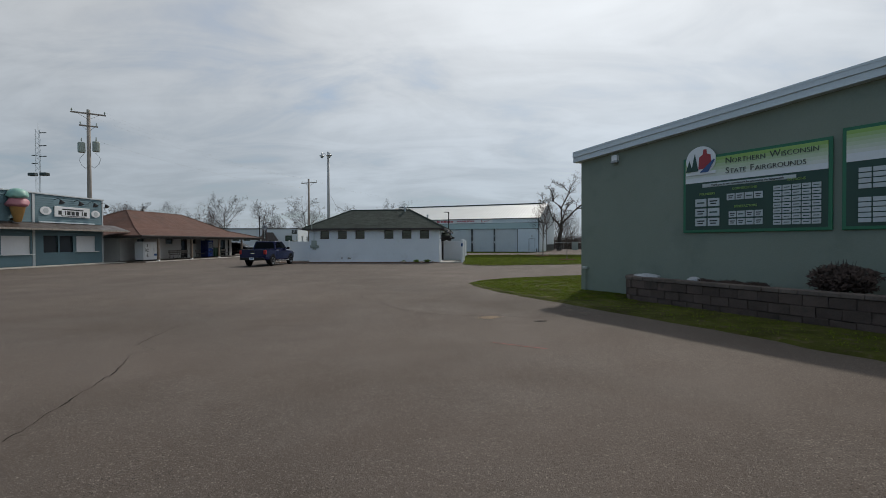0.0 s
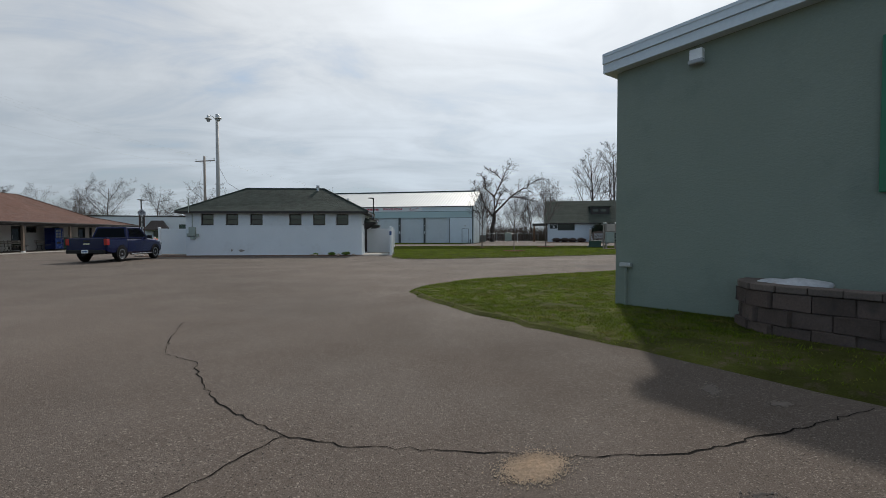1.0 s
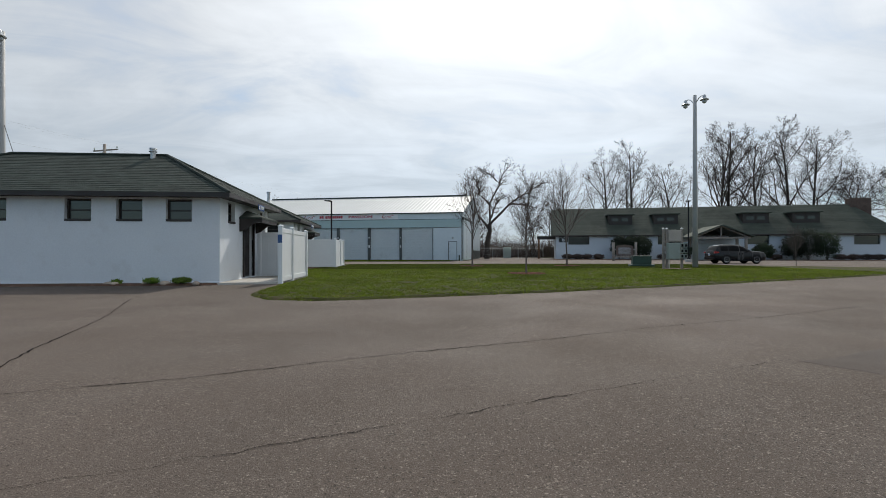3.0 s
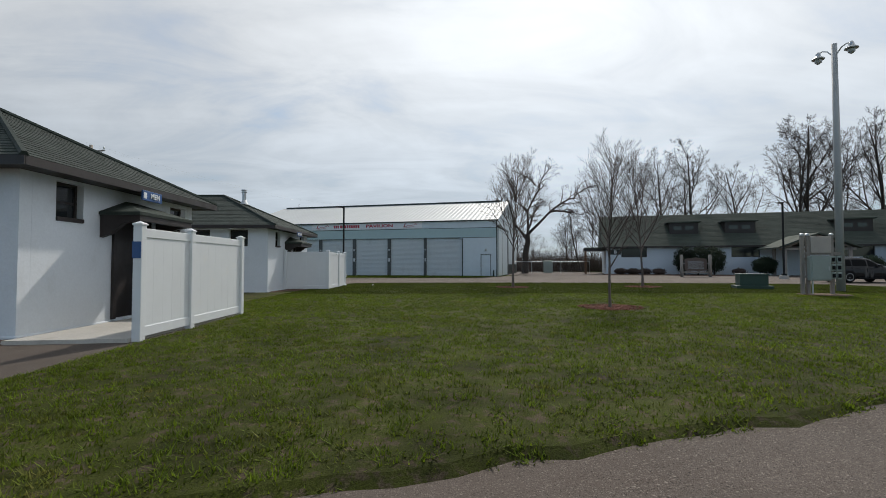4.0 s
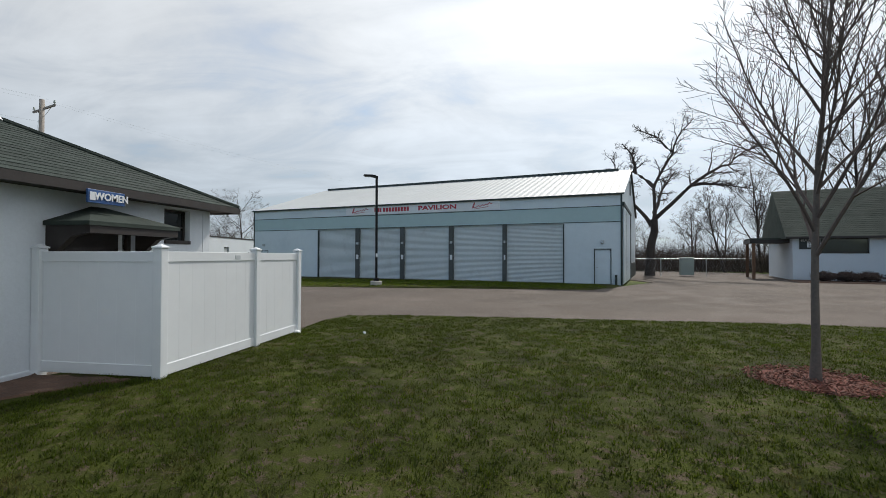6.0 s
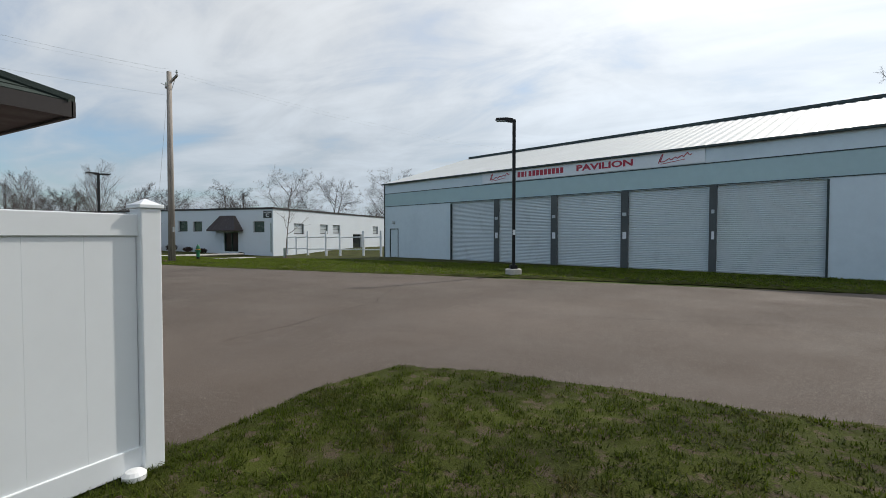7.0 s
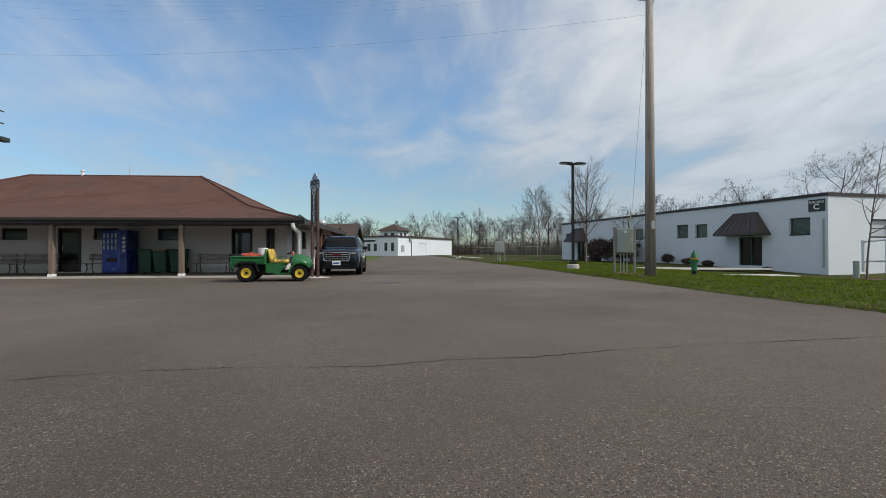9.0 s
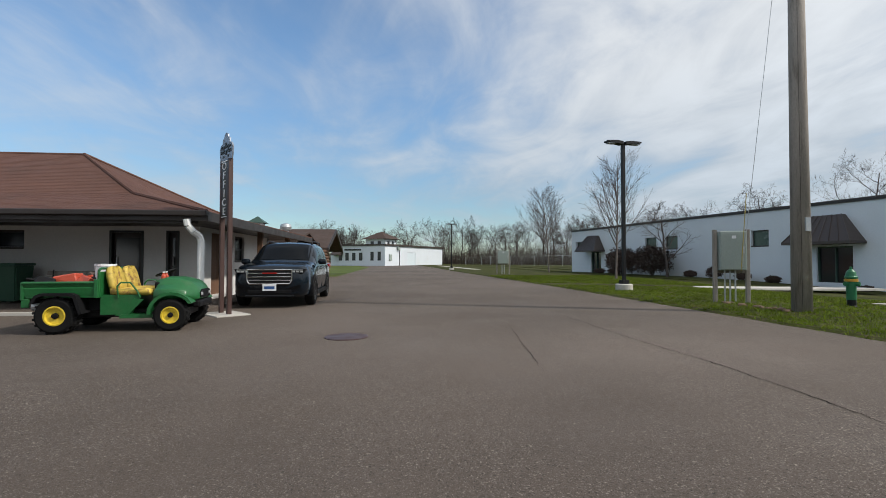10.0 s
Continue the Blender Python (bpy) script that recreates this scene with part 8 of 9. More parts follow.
        for x in (f - 2.12, f - 3.0):
            part("door_handle", boxed(x - 0.2, x, s * W - 0.01, s * W + 0.022, 0.93, 0.958, 0.01), CHROME if rim is BLACK_RIM else paint, t)
        for x in (f - 1.52, f - 2.45, r + 1.2):
            part("door_gap", boxed(x, x + 0.008, s * (W - 0.02), s * (W + 0.0025), 0.40, 1.02), SIGN_BLACK, t)
    g = part("grille", prism(bmesh.new(), [(-W * 0.50, 0.60), (W * 0.50, 0.60), (W * 0.55, 0.68), (W * 0.55, 0.93), (-W * 0.55, 0.93), (-W * 0.55, 0.68)], "x", f - 0.12, f + 0.012), BLACK_METAL, t, "black grille with bright bars")
    rimm = bmesh.new()
    pipe(rimm, [(f + 0.016, y, z) for y, z in ((-W * 0.50, 0.60), (W * 0.50, 0.60), (W * 0.555, 0.68), (W * 0.555, 0.94), (-W * 0.555, 0.94), (-W * 0.555, 0.68), (-W * 0.50, 0.60))], 0.016, 6)
    part("grille_frame", rimm, CHROME, g)
    for k in range(3):
        part("grille_bar", boxed(f + 0.012, f + 0.026, -W * 0.53, W * 0.53, 0.67 + 0.085 * k, 0.692 + 0.085 * k, 0.006), CHROME, g)
    part("badge", boxed(f + 0.026, f + 0.034, -0.17, 0.17, 0.838, 0.872, 0.006), LENS_RED, g, "slim red badge as a plain bar")
    part("lower_intake", boxed(f - 0.10, f + 0.006, -W * 0.55, W * 0.55, 0.36, 0.46, 0.02), PLASTIC_BLACK, t)
    part("skid_plate", boxed(f - 0.14, f + 0.004, -W * 0.62, W * 0.62, 0.27, 0.345, 0.03), GREY_PAINT, t)
    part("rear_bumper", boxed(r - 0.03, r + 0.14, -W * 0.84, W * 0.84, 0.36, 0.58, 0.05), PLASTIC_BLACK, t)
    plate(t, pose(f + 0.035, 0, 0.51))
    plate(t, pose(r - 0.03, 0, 0.8, 0, 0, 180))
    return t


suv("dark slate sport utility vehicle with black wheels beside the office sign", pose(-39.30, 54.30, 0, 0, 0, 2), NAVY, BLACK_RIM, 4.85, 0.94, 1.70)
suv("charcoal sport utility vehicle with alloy wheels parked before the lodge", pose(21.3, 55.7, 0, 0, 0, -4) @ Matrix.Scale(0.93, 4), GREY_PAINT, ALLOY, 4.6, 0.92, 1.68)


def pickup(label, m):
    t = thing("pickup_truck", label, "truck", m)
    L, W = 5.4, 0.94
    f, r = L / 2, -L / 2
    st = [(r + 1.74, W * 0.99, 0.42, 1.16, 1.20), (r + 1.78, W, 0.38, 1.17, 1.22), (0.6, W, 0.36, 1.16, 1.21), (f - 1.3, W, 0.36, 1.12, 1.20), (f - 0.5, W * 0.97, 0.38, 1.06, 1.14), (f - 0.08, W * 0.90, 0.42, 0.98, 1.08), (f, W * 0.82, 0.5, 0.86, 0.94)]
    car_body(t, st, BLUE_PAINT)
    # open load bed
    bed_ = part("load_bed", boxed(r + 0.06, r + 1.72, -W + 0.1, W - 0.1, 0.62, 0.70), BLACK_METAL, t, "black-lined open bed")
    for s in (-1, 1):
        part("bed_side", loft([(x, [(0, zb), (0.09, zb), (0.11, 0.8), (0.105, 1.12), (0.085, 1.19), (0, 1.2)]) for x, zb in ((r + 0.04, 0.56), (r + 0.3, 0.5), (r + 1.72, 0.46))]), BLUE_PAINT, bed_).matrix_local = pose(0, s * (W - 0.11), 0)
        part("bed_rail", boxed(r + 0.06, r + 1.7, s * (W - 0.19), s * (W - 0.04), 1.2, 1.225, 0.008), PLASTIC_BLACK, bed_)
    part("headboard", boxed(r + 1.68, r + 1.735, -W + 0.1, W - 0.1, 0.66, 1.2), BLUE_PAINT, bed_)
    part("tailgate", boxed(r, r + 0.07, -W + 0.12, W - 0.12, 0.58, 1.2, 0.02), BLUE_PAINT, bed_, "closed blue tailgate")
    greenhouse(t, (r + 1.76, f - 1.42, W * 0.95, 1.17), (r + 1.98, f - 2.15, W * 0.78, 1.79), BLUE_PAINT,
               [("right", [(0.08, 0.14), (0.36, 0.14), (0.36, 0.86), (0.14, 0.84)]), ("right", [(0.40, 0.14), (0.90, 0.14), (0.82, 0.86), (0.40, 0.86)]),
                ("left", [(0.10, 0.14), (0.60, 0.14), (0.60, 0.86), (0.18, 0.86)]), ("left", [(0.64, 0.14), (0.92, 0.14), (0.86, 0.84), (0.64, 0.86)]),
                ("front", [(0.05, 0.1), (0.95, 0.1), (0.93, 0.93), (0.07, 0.93)]), ("rear", [(0.06, 0.12), (0.94, 0.12), (0.92, 0.86), (0.08, 0.86)])])
    R = 0.39
    for x in (f - 0.95, f - 0.95 - 3.25):
        for s in (-1, 1):
            arch(t, x, W, R * 1.15, s)
            wheel(t, x, s * (W - 0.10), R, 0.25, ALLOY, s)
    for s in (-1, 1):
        part("tail_light", boxed(r - 0.02, r + 0.2, s * W * 0.84, s * W * 1.005, 0.86, 1.17, 0.02), LENS_RED, t)
        part("headlight", boxed(f - 0.4, f - 0.05, s * W * 0.62, s * W * 0.93, 0.78, 0.92, 0.03), LENS_CLEAR, t)
        part("mirror", boxed(f - 1.85, f - 1.68, s * (W + 0.02), s * (W + 0.22), 1.18, 1.36, 0.03), BLACK_METAL, t)
        part("side_step", rod(bmesh.new(), (r + 1.9, s * (W + 0.05), 0.36), (f - 1.5, s * (W + 0.05), 0.36), 0.045, 0.045, 10), CHROME, t)
        part("door_handle", boxed(0.1, 0.3, s * W - 0.01, s * W + 0.025, 1.05, 1.09, 0.01), BLUE_PAINT, t)
    part("rear_bumper", boxed(r - 0.14, r + 0.02, -W * 0.92, W * 0.92, 0.46, 0.64, 0.03), BLACK_METAL, t)
    part("tailgate_handle", boxed(r - 0.015, r, -0.14, 0.14, 1.02, 1.10), BLACK_METAL, t)
    part("badge", boxed(r - 0.012, r, -0.14, 0.14, 0.90, 0.95), CHROME, t)
    plate(t, pose(r - 0.15, 0, 0.56, 0, 0, 180))
    part("hitch", boxed(r - 0.24, r - 0.1, -0.05, 0.05, 0.38, 0.46), BLACK_METAL, t)
    return t


pickup("dark blue crew-cab pickup truck parked beside the restrooms", pose(-23.5, 29.4, 0, 0, 0, 91) @ Matrix.Scale(0.95, 4))


def ring_arc(cx, cz, r0, r1, a0, a1, step=15):
    """Outline of a curved band between two radii."""
    turn = lambda a, r: (cx + r * math.cos(math.radians(a)), cz + r * math.sin(math.radians(a)))
    return [turn(a, r1) for a in range(a0, a1 + 1, step)] + [turn(a, r0) for a in range(a1, a0 - 1, -step)]


def utility_cart():
    """Green two-seat utility cart with a dump bed, nose along +x."""
    G = material("cart_green", (0.011, 0.105, 0.028), 0.38, var=0.12, scale=5, grain=20, bump=0.05, second=(0.03, 0.10, 0.035), second_scale=3)
    Y = material("cart_yellow", (0.60, 0.44, 0.03), 0.5, var=0.15, scale=8, grain=20, bump=0.1)
    SEAT = material("worn_seat_yellow", (0.50, 0.36, 0.06), 0.6, var=0.15, scale=8, grain=20, bump=0.15, second=(0.20, 0.10, 0.035), second_at=(0.50, 0.62), second_scale=8)
    t = thing("utility_cart", "green utility cart with yellow seats and loaded dump bed", "utility cart", pose(-33.86, 52.88, 0, 0, 0, 97.5))
    bed_ = part("dump_bed", boxed(-1.28, -0.30, -0.62, 0.62, 0.56, 0.63, 0.015), G, t, "green steel dump bed")
    for s in (-1, 1):
        part("bed_side", prism(bmesh.new(), [(s * 0.58, 0.60), (s * 0.625, 0.60), (s * 0.64, 0.72), (s * 0.625, 0.735), (s * 0.645, 0.79), (s * 0.60, 0.79)], "x", -1.29, -0.29), G, bed_)
        part("bed_rim", rod(bmesh.new(), (-1.31, s * 0.635, 0.805), (-0.28, s * 0.635, 0.805), 0.024, 0.024, 8), G, bed_)
        part("corner_post", boxed(-0.33, -0.27, s * 0.60, s * 0.66, 0.56, 0.86, 0.01), G, bed_)
    part("tailgate", boxed(-1.34, -1.29, -0.64, 0.64, 0.54, 0.82, 0.012), G, bed_)
    part("tail_bracket", boxed(-1.33, -1.22, -0.63, -0.60, 0.42, 0.56, 0.01), G, bed_)
    hb = part("headboard", boxed(-0.30, -0.26, -0.62, 0.62, 0.56, 0.98, 0.015), G, bed_)
    part("head_rail", pipe(bmesh.new(), [(-0.28, -0.60, 0.60), (-0.28, -0.60, 1.0), (-0.27, -0.56, 1.03), (-0.27, 0.56, 1.03), (-0.28, 0.60, 1.0), (-0.28, 0.60, 0.60)], 0.02, 8), G, hb)
    part("chassis", boxed(-1.15, 0.95, -0.36, 0.36, 0.22, 0.36, 0.02), BLACK_METAL, t)
    part("engine_box", boxed(-0.95, -0.20, -0.42, 0.42, 0.32, 0.55, 0.03), PLASTIC_BLACK, t)
    part("muffler", rod(bmesh.new(), (-1.30, -0.36, 0.42), (-1.02, -0.36, 0.42), 0.07, 0.07, 12), GALV, t, "grey exhaust canister")
    part("seat_base", prism(bmesh.new(), [(-0.28, 0.28), (0.12, 0.28), (0.30, 0.56), (0.30, 0.60), (-0.28, 0.60)], "y", -0.54, 0.54), G, t)
    fl = part("floor_pan", prism(bmesh.new(), [(0.02, 0.22), (0.50, 0.22), (0.56, 0.42), (0.53, 0.42), (0.47, 0.28), (0.02, 0.28)], "y", -0.60, 0.60), G, t)
    part("side_panel", prism(bmesh.new(), [(-0.05, 0.27), (0.12, 0.25), (0.36, 0.52), (0.22, 0.54)], "y", -0.585, -0.545), G, fl)
    for y in (-0.29, 0.29):
        cu = loft([(x, [(0, 0.585), (0.21, 0.585), (0.255, 0.63), (0.25, 0.68 + up), (0.19, 0.70 + up), (0, 0.67 + up)]) for x, up in ((-0.14, 0.02), (-0.05, 0.0), (0.22, 0.0), (0.34, 0.02), (0.42, 0.0), (0.44, -0.04))])
        s_ = part("seat", cu, SEAT, t, "worn yellow moulded seat", smooth=True)
        s_.matrix_local = pose(0, y, 0)
        ba = loft([(z, [(0, -0.055 + 0.02 * k), (w * 0.8, -0.05 + 0.02 * k), (w, 0.0), (w * 0.9, 0.06), (w * 0.5, 0.035), (0, 0.03)]) for z, w, k in ((0.0, 0.23, 0), (0.10, 0.245, 0), (0.28, 0.235, 0), (0.36, 0.20, 0.4), (0.405, 0.13, 0.9), (0.415, 0.06, 1.2))])
        part("backrest", move(ba, pose(-0.12, 0, 0.66, 0, 0, 0) @ pose(0, 0, 0, 0, -14, 0) @ Matrix(((0, 0, 1, 0), (0, 1, 0, 0), (1, 0, 0, 0), (0, 0, 0, 1)))), SEAT, s_, smooth=True)
    for s in (-1, 1):
        part("hip_rail", pipe(bmesh.new(), [(-0.02, s * 0.55, 0.55), (-0.03, s * 0.57, 0.74), (0.02, s * 0.57, 0.80), (0.16, s * 0.57, 0.80), (0.26, s * 0.56, 0.66), (0.30, s * 0.55, 0.55)], 0.013, 8), G, t)
    hood = loft([(0.50, [(0, 0.46), (0.52, 0.46), (0.60, 0.56), (0.58, 0.66), (0.44, 0.72), (0.36, 0.84), (0, 0.86)]),
                 (0.62, [(0, 0.50), (0.56, 0.50), (0.66, 0.58), (0.64, 0.69), (0.46, 0.75), (0.36, 0.865), (0, 0.885)]),
                 (0.82, [(0, 0.52), (0.58, 0.52), (0.67, 0.60), (0.64, 0.69), (0.46, 0.755), (0.36, 0.855), (0, 0.88)]),
                 (1.00, [(0, 0.50), (0.56, 0.50), (0.63, 0.57), (0.58, 0.66), (0.44, 0.72), (0.34, 0.80), (0, 0.825)]),
                 (1.10, [(0, 0.48), (0.42, 0.48), (0.46, 0.54), (0.43, 0.62), (0.36, 0.67), (0.28, 0.715), (0, 0.735)]),
                 (1.145, [(0, 0.50), (0.32, 0.50), (0.35, 0.54), (0.33, 0.60), (0.28, 0.63), (0.2, 0.655), (0, 0.66)])])
    h = part("hood", hood, G, t, "rounded green hood with moulded fenders", smooth=True)
    bev = h.modifiers.new("round", "BEVEL"); bev.width, bev.segments, bev.limit_method, bev.angle_limit = 0.02, 2, "ANGLE", radians(30)
    part("grille", prism(bmesh.new(), [(-0.30, 0.52), (0.30, 0.52), (0.34, 0.60), (0.22, 0.66), (-0.22, 0.66), (-0.34, 0.60)], "x", 1.10, 1.158), PLASTIC_BLACK, h, "black grille panel")
    for s in (-1, 1):
        part("headlight", boxed(1.12, 1.168, s * 0.24 - 0.055, s * 0.24 + 0.055, 0.555, 0.615, 0.015), LENS_CLEAR, h)
        part("front_fender", prism(bmesh.new(), ring_arc(0.80, 0.28, 0.31, 0.36, 30, 180), "y", s * 0.42, s * 0.69), G, h)
        part("rear_fender", prism(bmesh.new(), [(-1.16, 0.50), (-1.10, 0.615), (-1.02, 0.65), (-0.62, 0.65), (-0.54, 0.61), (-0.46, 0.32), (-0.50, 0.31), (-0.585, 0.575), (-0.65, 0.61), (-1.0, 0.61), (-1.07, 0.58), (-1.12, 0.49)], "y", s * 0.42, s * 0.735), PLASTIC_BLACK, t, "black fender with a dusty flap")
    part("bumper", boxed(1.04, 1.17, -0.40, 0.40, 0.36, 0.48, 0.03), PLASTIC_BLACK, t)
    part("dash", boxed(0.46, 0.56, -0.42, 0.42, 0.60, 0.80, 0.03), PLASTIC_BLACK, t)
    col = part("steering_column", rod(bmesh.new(), (0.52, 0.26, 0.76), (0.44, 0.26, 0.93), 0.02), BLACK_METAL, t)
    ringm = bmesh.new()
    c = pose(0.43, 0.26, 0.945, 0, -22, 0)
    pipe(ringm, [tuple(c @ Vector((0.17 * math.cos(a * math.pi / 12), 0.17 * math.sin(a * math.pi / 12), 0))) for a in range(25)], 0.016, 6)
    for a in (0, 2.1, 4.2):
        rod(ringm, tuple(c @ Vector((0, 0, 0))), tuple(c @ Vector((0.17 * math.cos(a), 0.17 * math.sin(a), 0))), 0.012)
    part("steering_wheel", ringm, PLASTIC_BLACK, col)
    for s in (-1, 1):
        wheel(t, -0.85, s * 0.56, 0.29, 0.28, Y, s, 0, 0.54, True)
        wheel(t, 0.78, s * 0.56, 0.262, 0.22, Y, s, 0, 0.54, True)
    return t


CART = utility_cart()
CM = CART.matrix_world
RED_TOOL = material("orange_red_tool", (0.45, 0.07, 0.035), 0.5, var=0.15)
for i, (x, y, s, mt, lab) in enumerate([(-0.95, -0.2, 0.17, RED_TOOL, "orange chainsaw body lying in the cart bed"), (-0.62, 0.1, 0.16, PLASTIC_BLACK, "black motor tool lying in the cart bed"), (-1.2, 0.15, 0.15, BLOCK, "heap of work gear in the cart bed"), (-0.6, -0.35, 0.14, RED_TOOL, "red fuel can tipped in the cart bed"), (-1.25, -0.35, 0.13, PLASTIC_BLACK, "black tool case in the cart bed"), (-0.8, 0.4, 0.15, BLOCK, "folded tarp in the cart bed")]):
    bm = boxed(-s, s, -s * 0.7, s * 0.7, -s * 0.55, s * 0.75, 0.03)
    for v in bm.verts:
        v.co *= 1 + 0.25 * noise.noise(v.co * 8 + Vector((i * 3, 0, 0)))
    bar = box(bm, s * 0.7, s * 2.0, -0.03, 0.03, 0.02, 0.05)
    tagged(part("hand_tool", move(bm, CM @ pose(x * 0.92, y, 0.70 + s * 0.6, 10 * i, -12, 47 * i)), mt), lab, "tool", "gear in the cart bed")
bk = thing("bucket", "white plastic bucket standing in the cart bed", "bucket", CM @ pose(-0.46, 0.05, 0.63))
part("body", lathe(bmesh.new(), [(0.13, 0.0), (0.155, 0.42), (0.165, 0.43), (0.165, 0.47), (0.14, 0.47)], 20), SIGN_WHITE, bk)
part("bail", pipe(bmesh.new(), [(-0.165, 0, 0.42), (-0.12, -0.08, 0.34), (0.12, -0.08, 0.34), (0.165, 0, 0.42)], 0.006, 5), GALV, bk)
for k in range(2):
    b_ = thing("drink_bottle", "red capped bottle on the cart's dash", "bottle", CM @ pose(0.53, -0.2 + 0.14 * k, 0.80), group="bottles on the cart")
    part("bottle", lathe(bmesh.new(), [(0.035, 0), (0.035, 0.1), (0.016, 0.13), (0.016, 0.15)], 12), RED_TOOL, b_)
    part("cap", lathe(bmesh.new(), [(0.02, 0.15), (0.02, 0.17)], 12), SIGN_WHITE, b_)

# ---- office forecourt ----


def office_sign():
    t = thing("office_sign", "tall brown two-post sign with white letters reading OFFICE", "sign", pose(-35.69, 53.77, 0, 0, 0, 40))
    for x in (-0.215, 0.215):
        part("post", boxed(x - 0.04, x + 0.04, -0.045, 0.045, -0.05, 3.35, 0.006), BRONZE, t)
    p = part("panel", boxed(-0.173, 0.173, -0.04, 0.04, 2.08, 3.33, 0.006), SIGN_BLACK, t)
    for k, ch in enumerate("OFFICE"):
        lettering(ch, 0.23, SIGN_WHITE, p, pose(0, -0.046, 3.19 - 0.195 * k), wide=1.35)
        lettering(ch, 0.23, SIGN_WHITE, p, pose(0, 0.046, 3.19 - 0.195 * k, 0, 0, 180), wide=1.35)
    part("bar", boxed(-0.15, 0.15, -0.05, -0.04, 3.29, 3.315), SIGN_WHITE, p)
    part("bar", boxed(-0.15, 0.15, -0.05, -0.04, 2.095, 2.11), SIGN_WHITE, p)
    # pierced crest
    outline = [(-0.26, 3.2), (0.26, 3.2), (0.29, 3.32), (0.30, 3.46), (0.25, 3.55), (0.17, 3.57), (0.16, 3.66), (0.09, 3.70), (0.07, 3.76), (0.0, 3.80), (-0.07, 3.76), (-0.09, 3.70), (-0.16, 3.66), (-0.17, 3.57), (-0.25, 3.55), (-0.30, 3.46), (-0.29, 3.32)]
    cr = part("crest", prism(bmesh.new(), [(x * 1.2, z + 0.14) for x, z in outline], "y", -0.015, 0.015), CREST, t, "pale grey cut-metal crest")
    for k, (x, z, r) in enumerate([(0, 3.55, 0.05), (-0.1, 3.45, 0.035), (0.1, 3.45, 0.035), (0, 3.38, 0.05), (-0.1, 3.3, 0.03), (0.1, 3.3, 0.03)]):
        part("motif", move(lathe(bmesh.new(), [(r, 0), (r, 0.012)], 10), pose(x * 1.3, -0.014, z + 0.12, 90, 0, 0)), SIGN_BLACK, cr)
    for side in (0, 180):
        for k, word in enumerate(("NORTHERN", "WISCONSIN")):
            lettering(word, 0.10, SIGN_BLACK, cr, pose(0, 0, 0, 0, 0, side) @ pose(0, -0.02, 3.62 - 0.10 * k), wide=1.05)
    part("pad", boxed(-0.5, 0.5, -0.35, 0.35, -0.03, 0.025, 0.01), CONCRETE, t)
    return t


office_sign()
tagged(part("manhole_cover", lathe(bmesh.new(), [(0.33, -0.01), (0.33, 0.008), (0.30, 0.014), (0.05, 0.014)], 28, pose(-32.43, 56.7, 0)), BRONZE), "round rusty manhole cover set in the asphalt", "manhole cover")


def bench(x, y):
    t = thing("porch_bench", "weathered slatted bench with black iron legs on the porch", "bench", pose(x, y, 0.075, 0, 0, 90), group="benches on the porch")
    for k in range(4):
        part("seat_slat", boxed(-0.75, 0.75, -0.40 + 0.105 * k, -0.31 + 0.105 * k, 0.40, 0.435, 0.006), WOOD_GREY, t)
    for k in range(2):
        part("back_slat", move(boxed(-0.75, 0.75, -0.015, 0.015, 0.0, 0.11, 0.006), pose(0, 0.04 + 0.02 * k, 0.56 + 0.14 * k, -8, 0, 0)), WOOD_GREY, t)
    for s in (-0.6, 0.6):
        part("leg", pipe(bmesh.new(), [(s, -0.42, 0.0), (s, -0.30, 0.22), (s, -0.36, 0.40), (s, 0.02, 0.40), (s, 0.07, 0.84)], 0.018, 6), BLACK_METAL, t)
        part("leg", pipe(bmesh.new(), [(s, 0.12, 0.0), (s, -0.02, 0.22), (s, 0.02, 0.40)], 0.018, 6), BLACK_METAL, t)
    return t


for y in (36.9, 40.4, 41.15 + 0.75, 44.6, 49.0):
    bench(-38.45, y)


def vending():
    t = thing("vending_machine", "blue drinks vending machine with lit bottle display", "vending machine", pose(-38.1, 45.35, 0.075, 0, 0, 90))
    VB = material("vending_blue", (0.012, 0.028, 0.16), 0.3, var=0.1, scale=4, grain=12, bump=0)
    part("case", boxed(-0.48, 0.48, -0.40, 0.42, 0.05, 1.80, 0.02), VB, t)
    part("foot", boxed(-0.44, 0.44, -0.34, 0.38, 0.0, 0.06), BLACK_METAL, t)
    part("front", boxed(-0.47, 0.26, -0.425, -0.40, 0.12, 1.77, 0.01), material("vending_front", (0.02, 0.06, 0.26), 0.25, var=0.2, scale=8, grain=14, bump=0), t)
    for r in range(3):
        for c in range(4):
            b_ = part("bottle", lathe(bmesh.new(), [(0.03, 0), (0.035, 0.12), (0.014, 0.17), (0.014, 0.19)], 8, pose(-0.38 + 0.15 * c, -0.44, 1.0 + 0.24 * r)), SIGN_GREY, t)
    part("slot", boxed(-0.3, 0.1, -0.432, -0.42, 0.5, 0.66), BLACK_METAL, t)
    part("panel", boxed(0.28, 0.46, -0.42, -0.40, 0.8, 1.65), VB, t)
    for k in range(4):
        part("button", boxed(0.32, 0.42, -0.43, -0.42, 0.9 + 0.17 * k, 1.0 + 0.17 * k), SIGN_GREY, t)
    return t


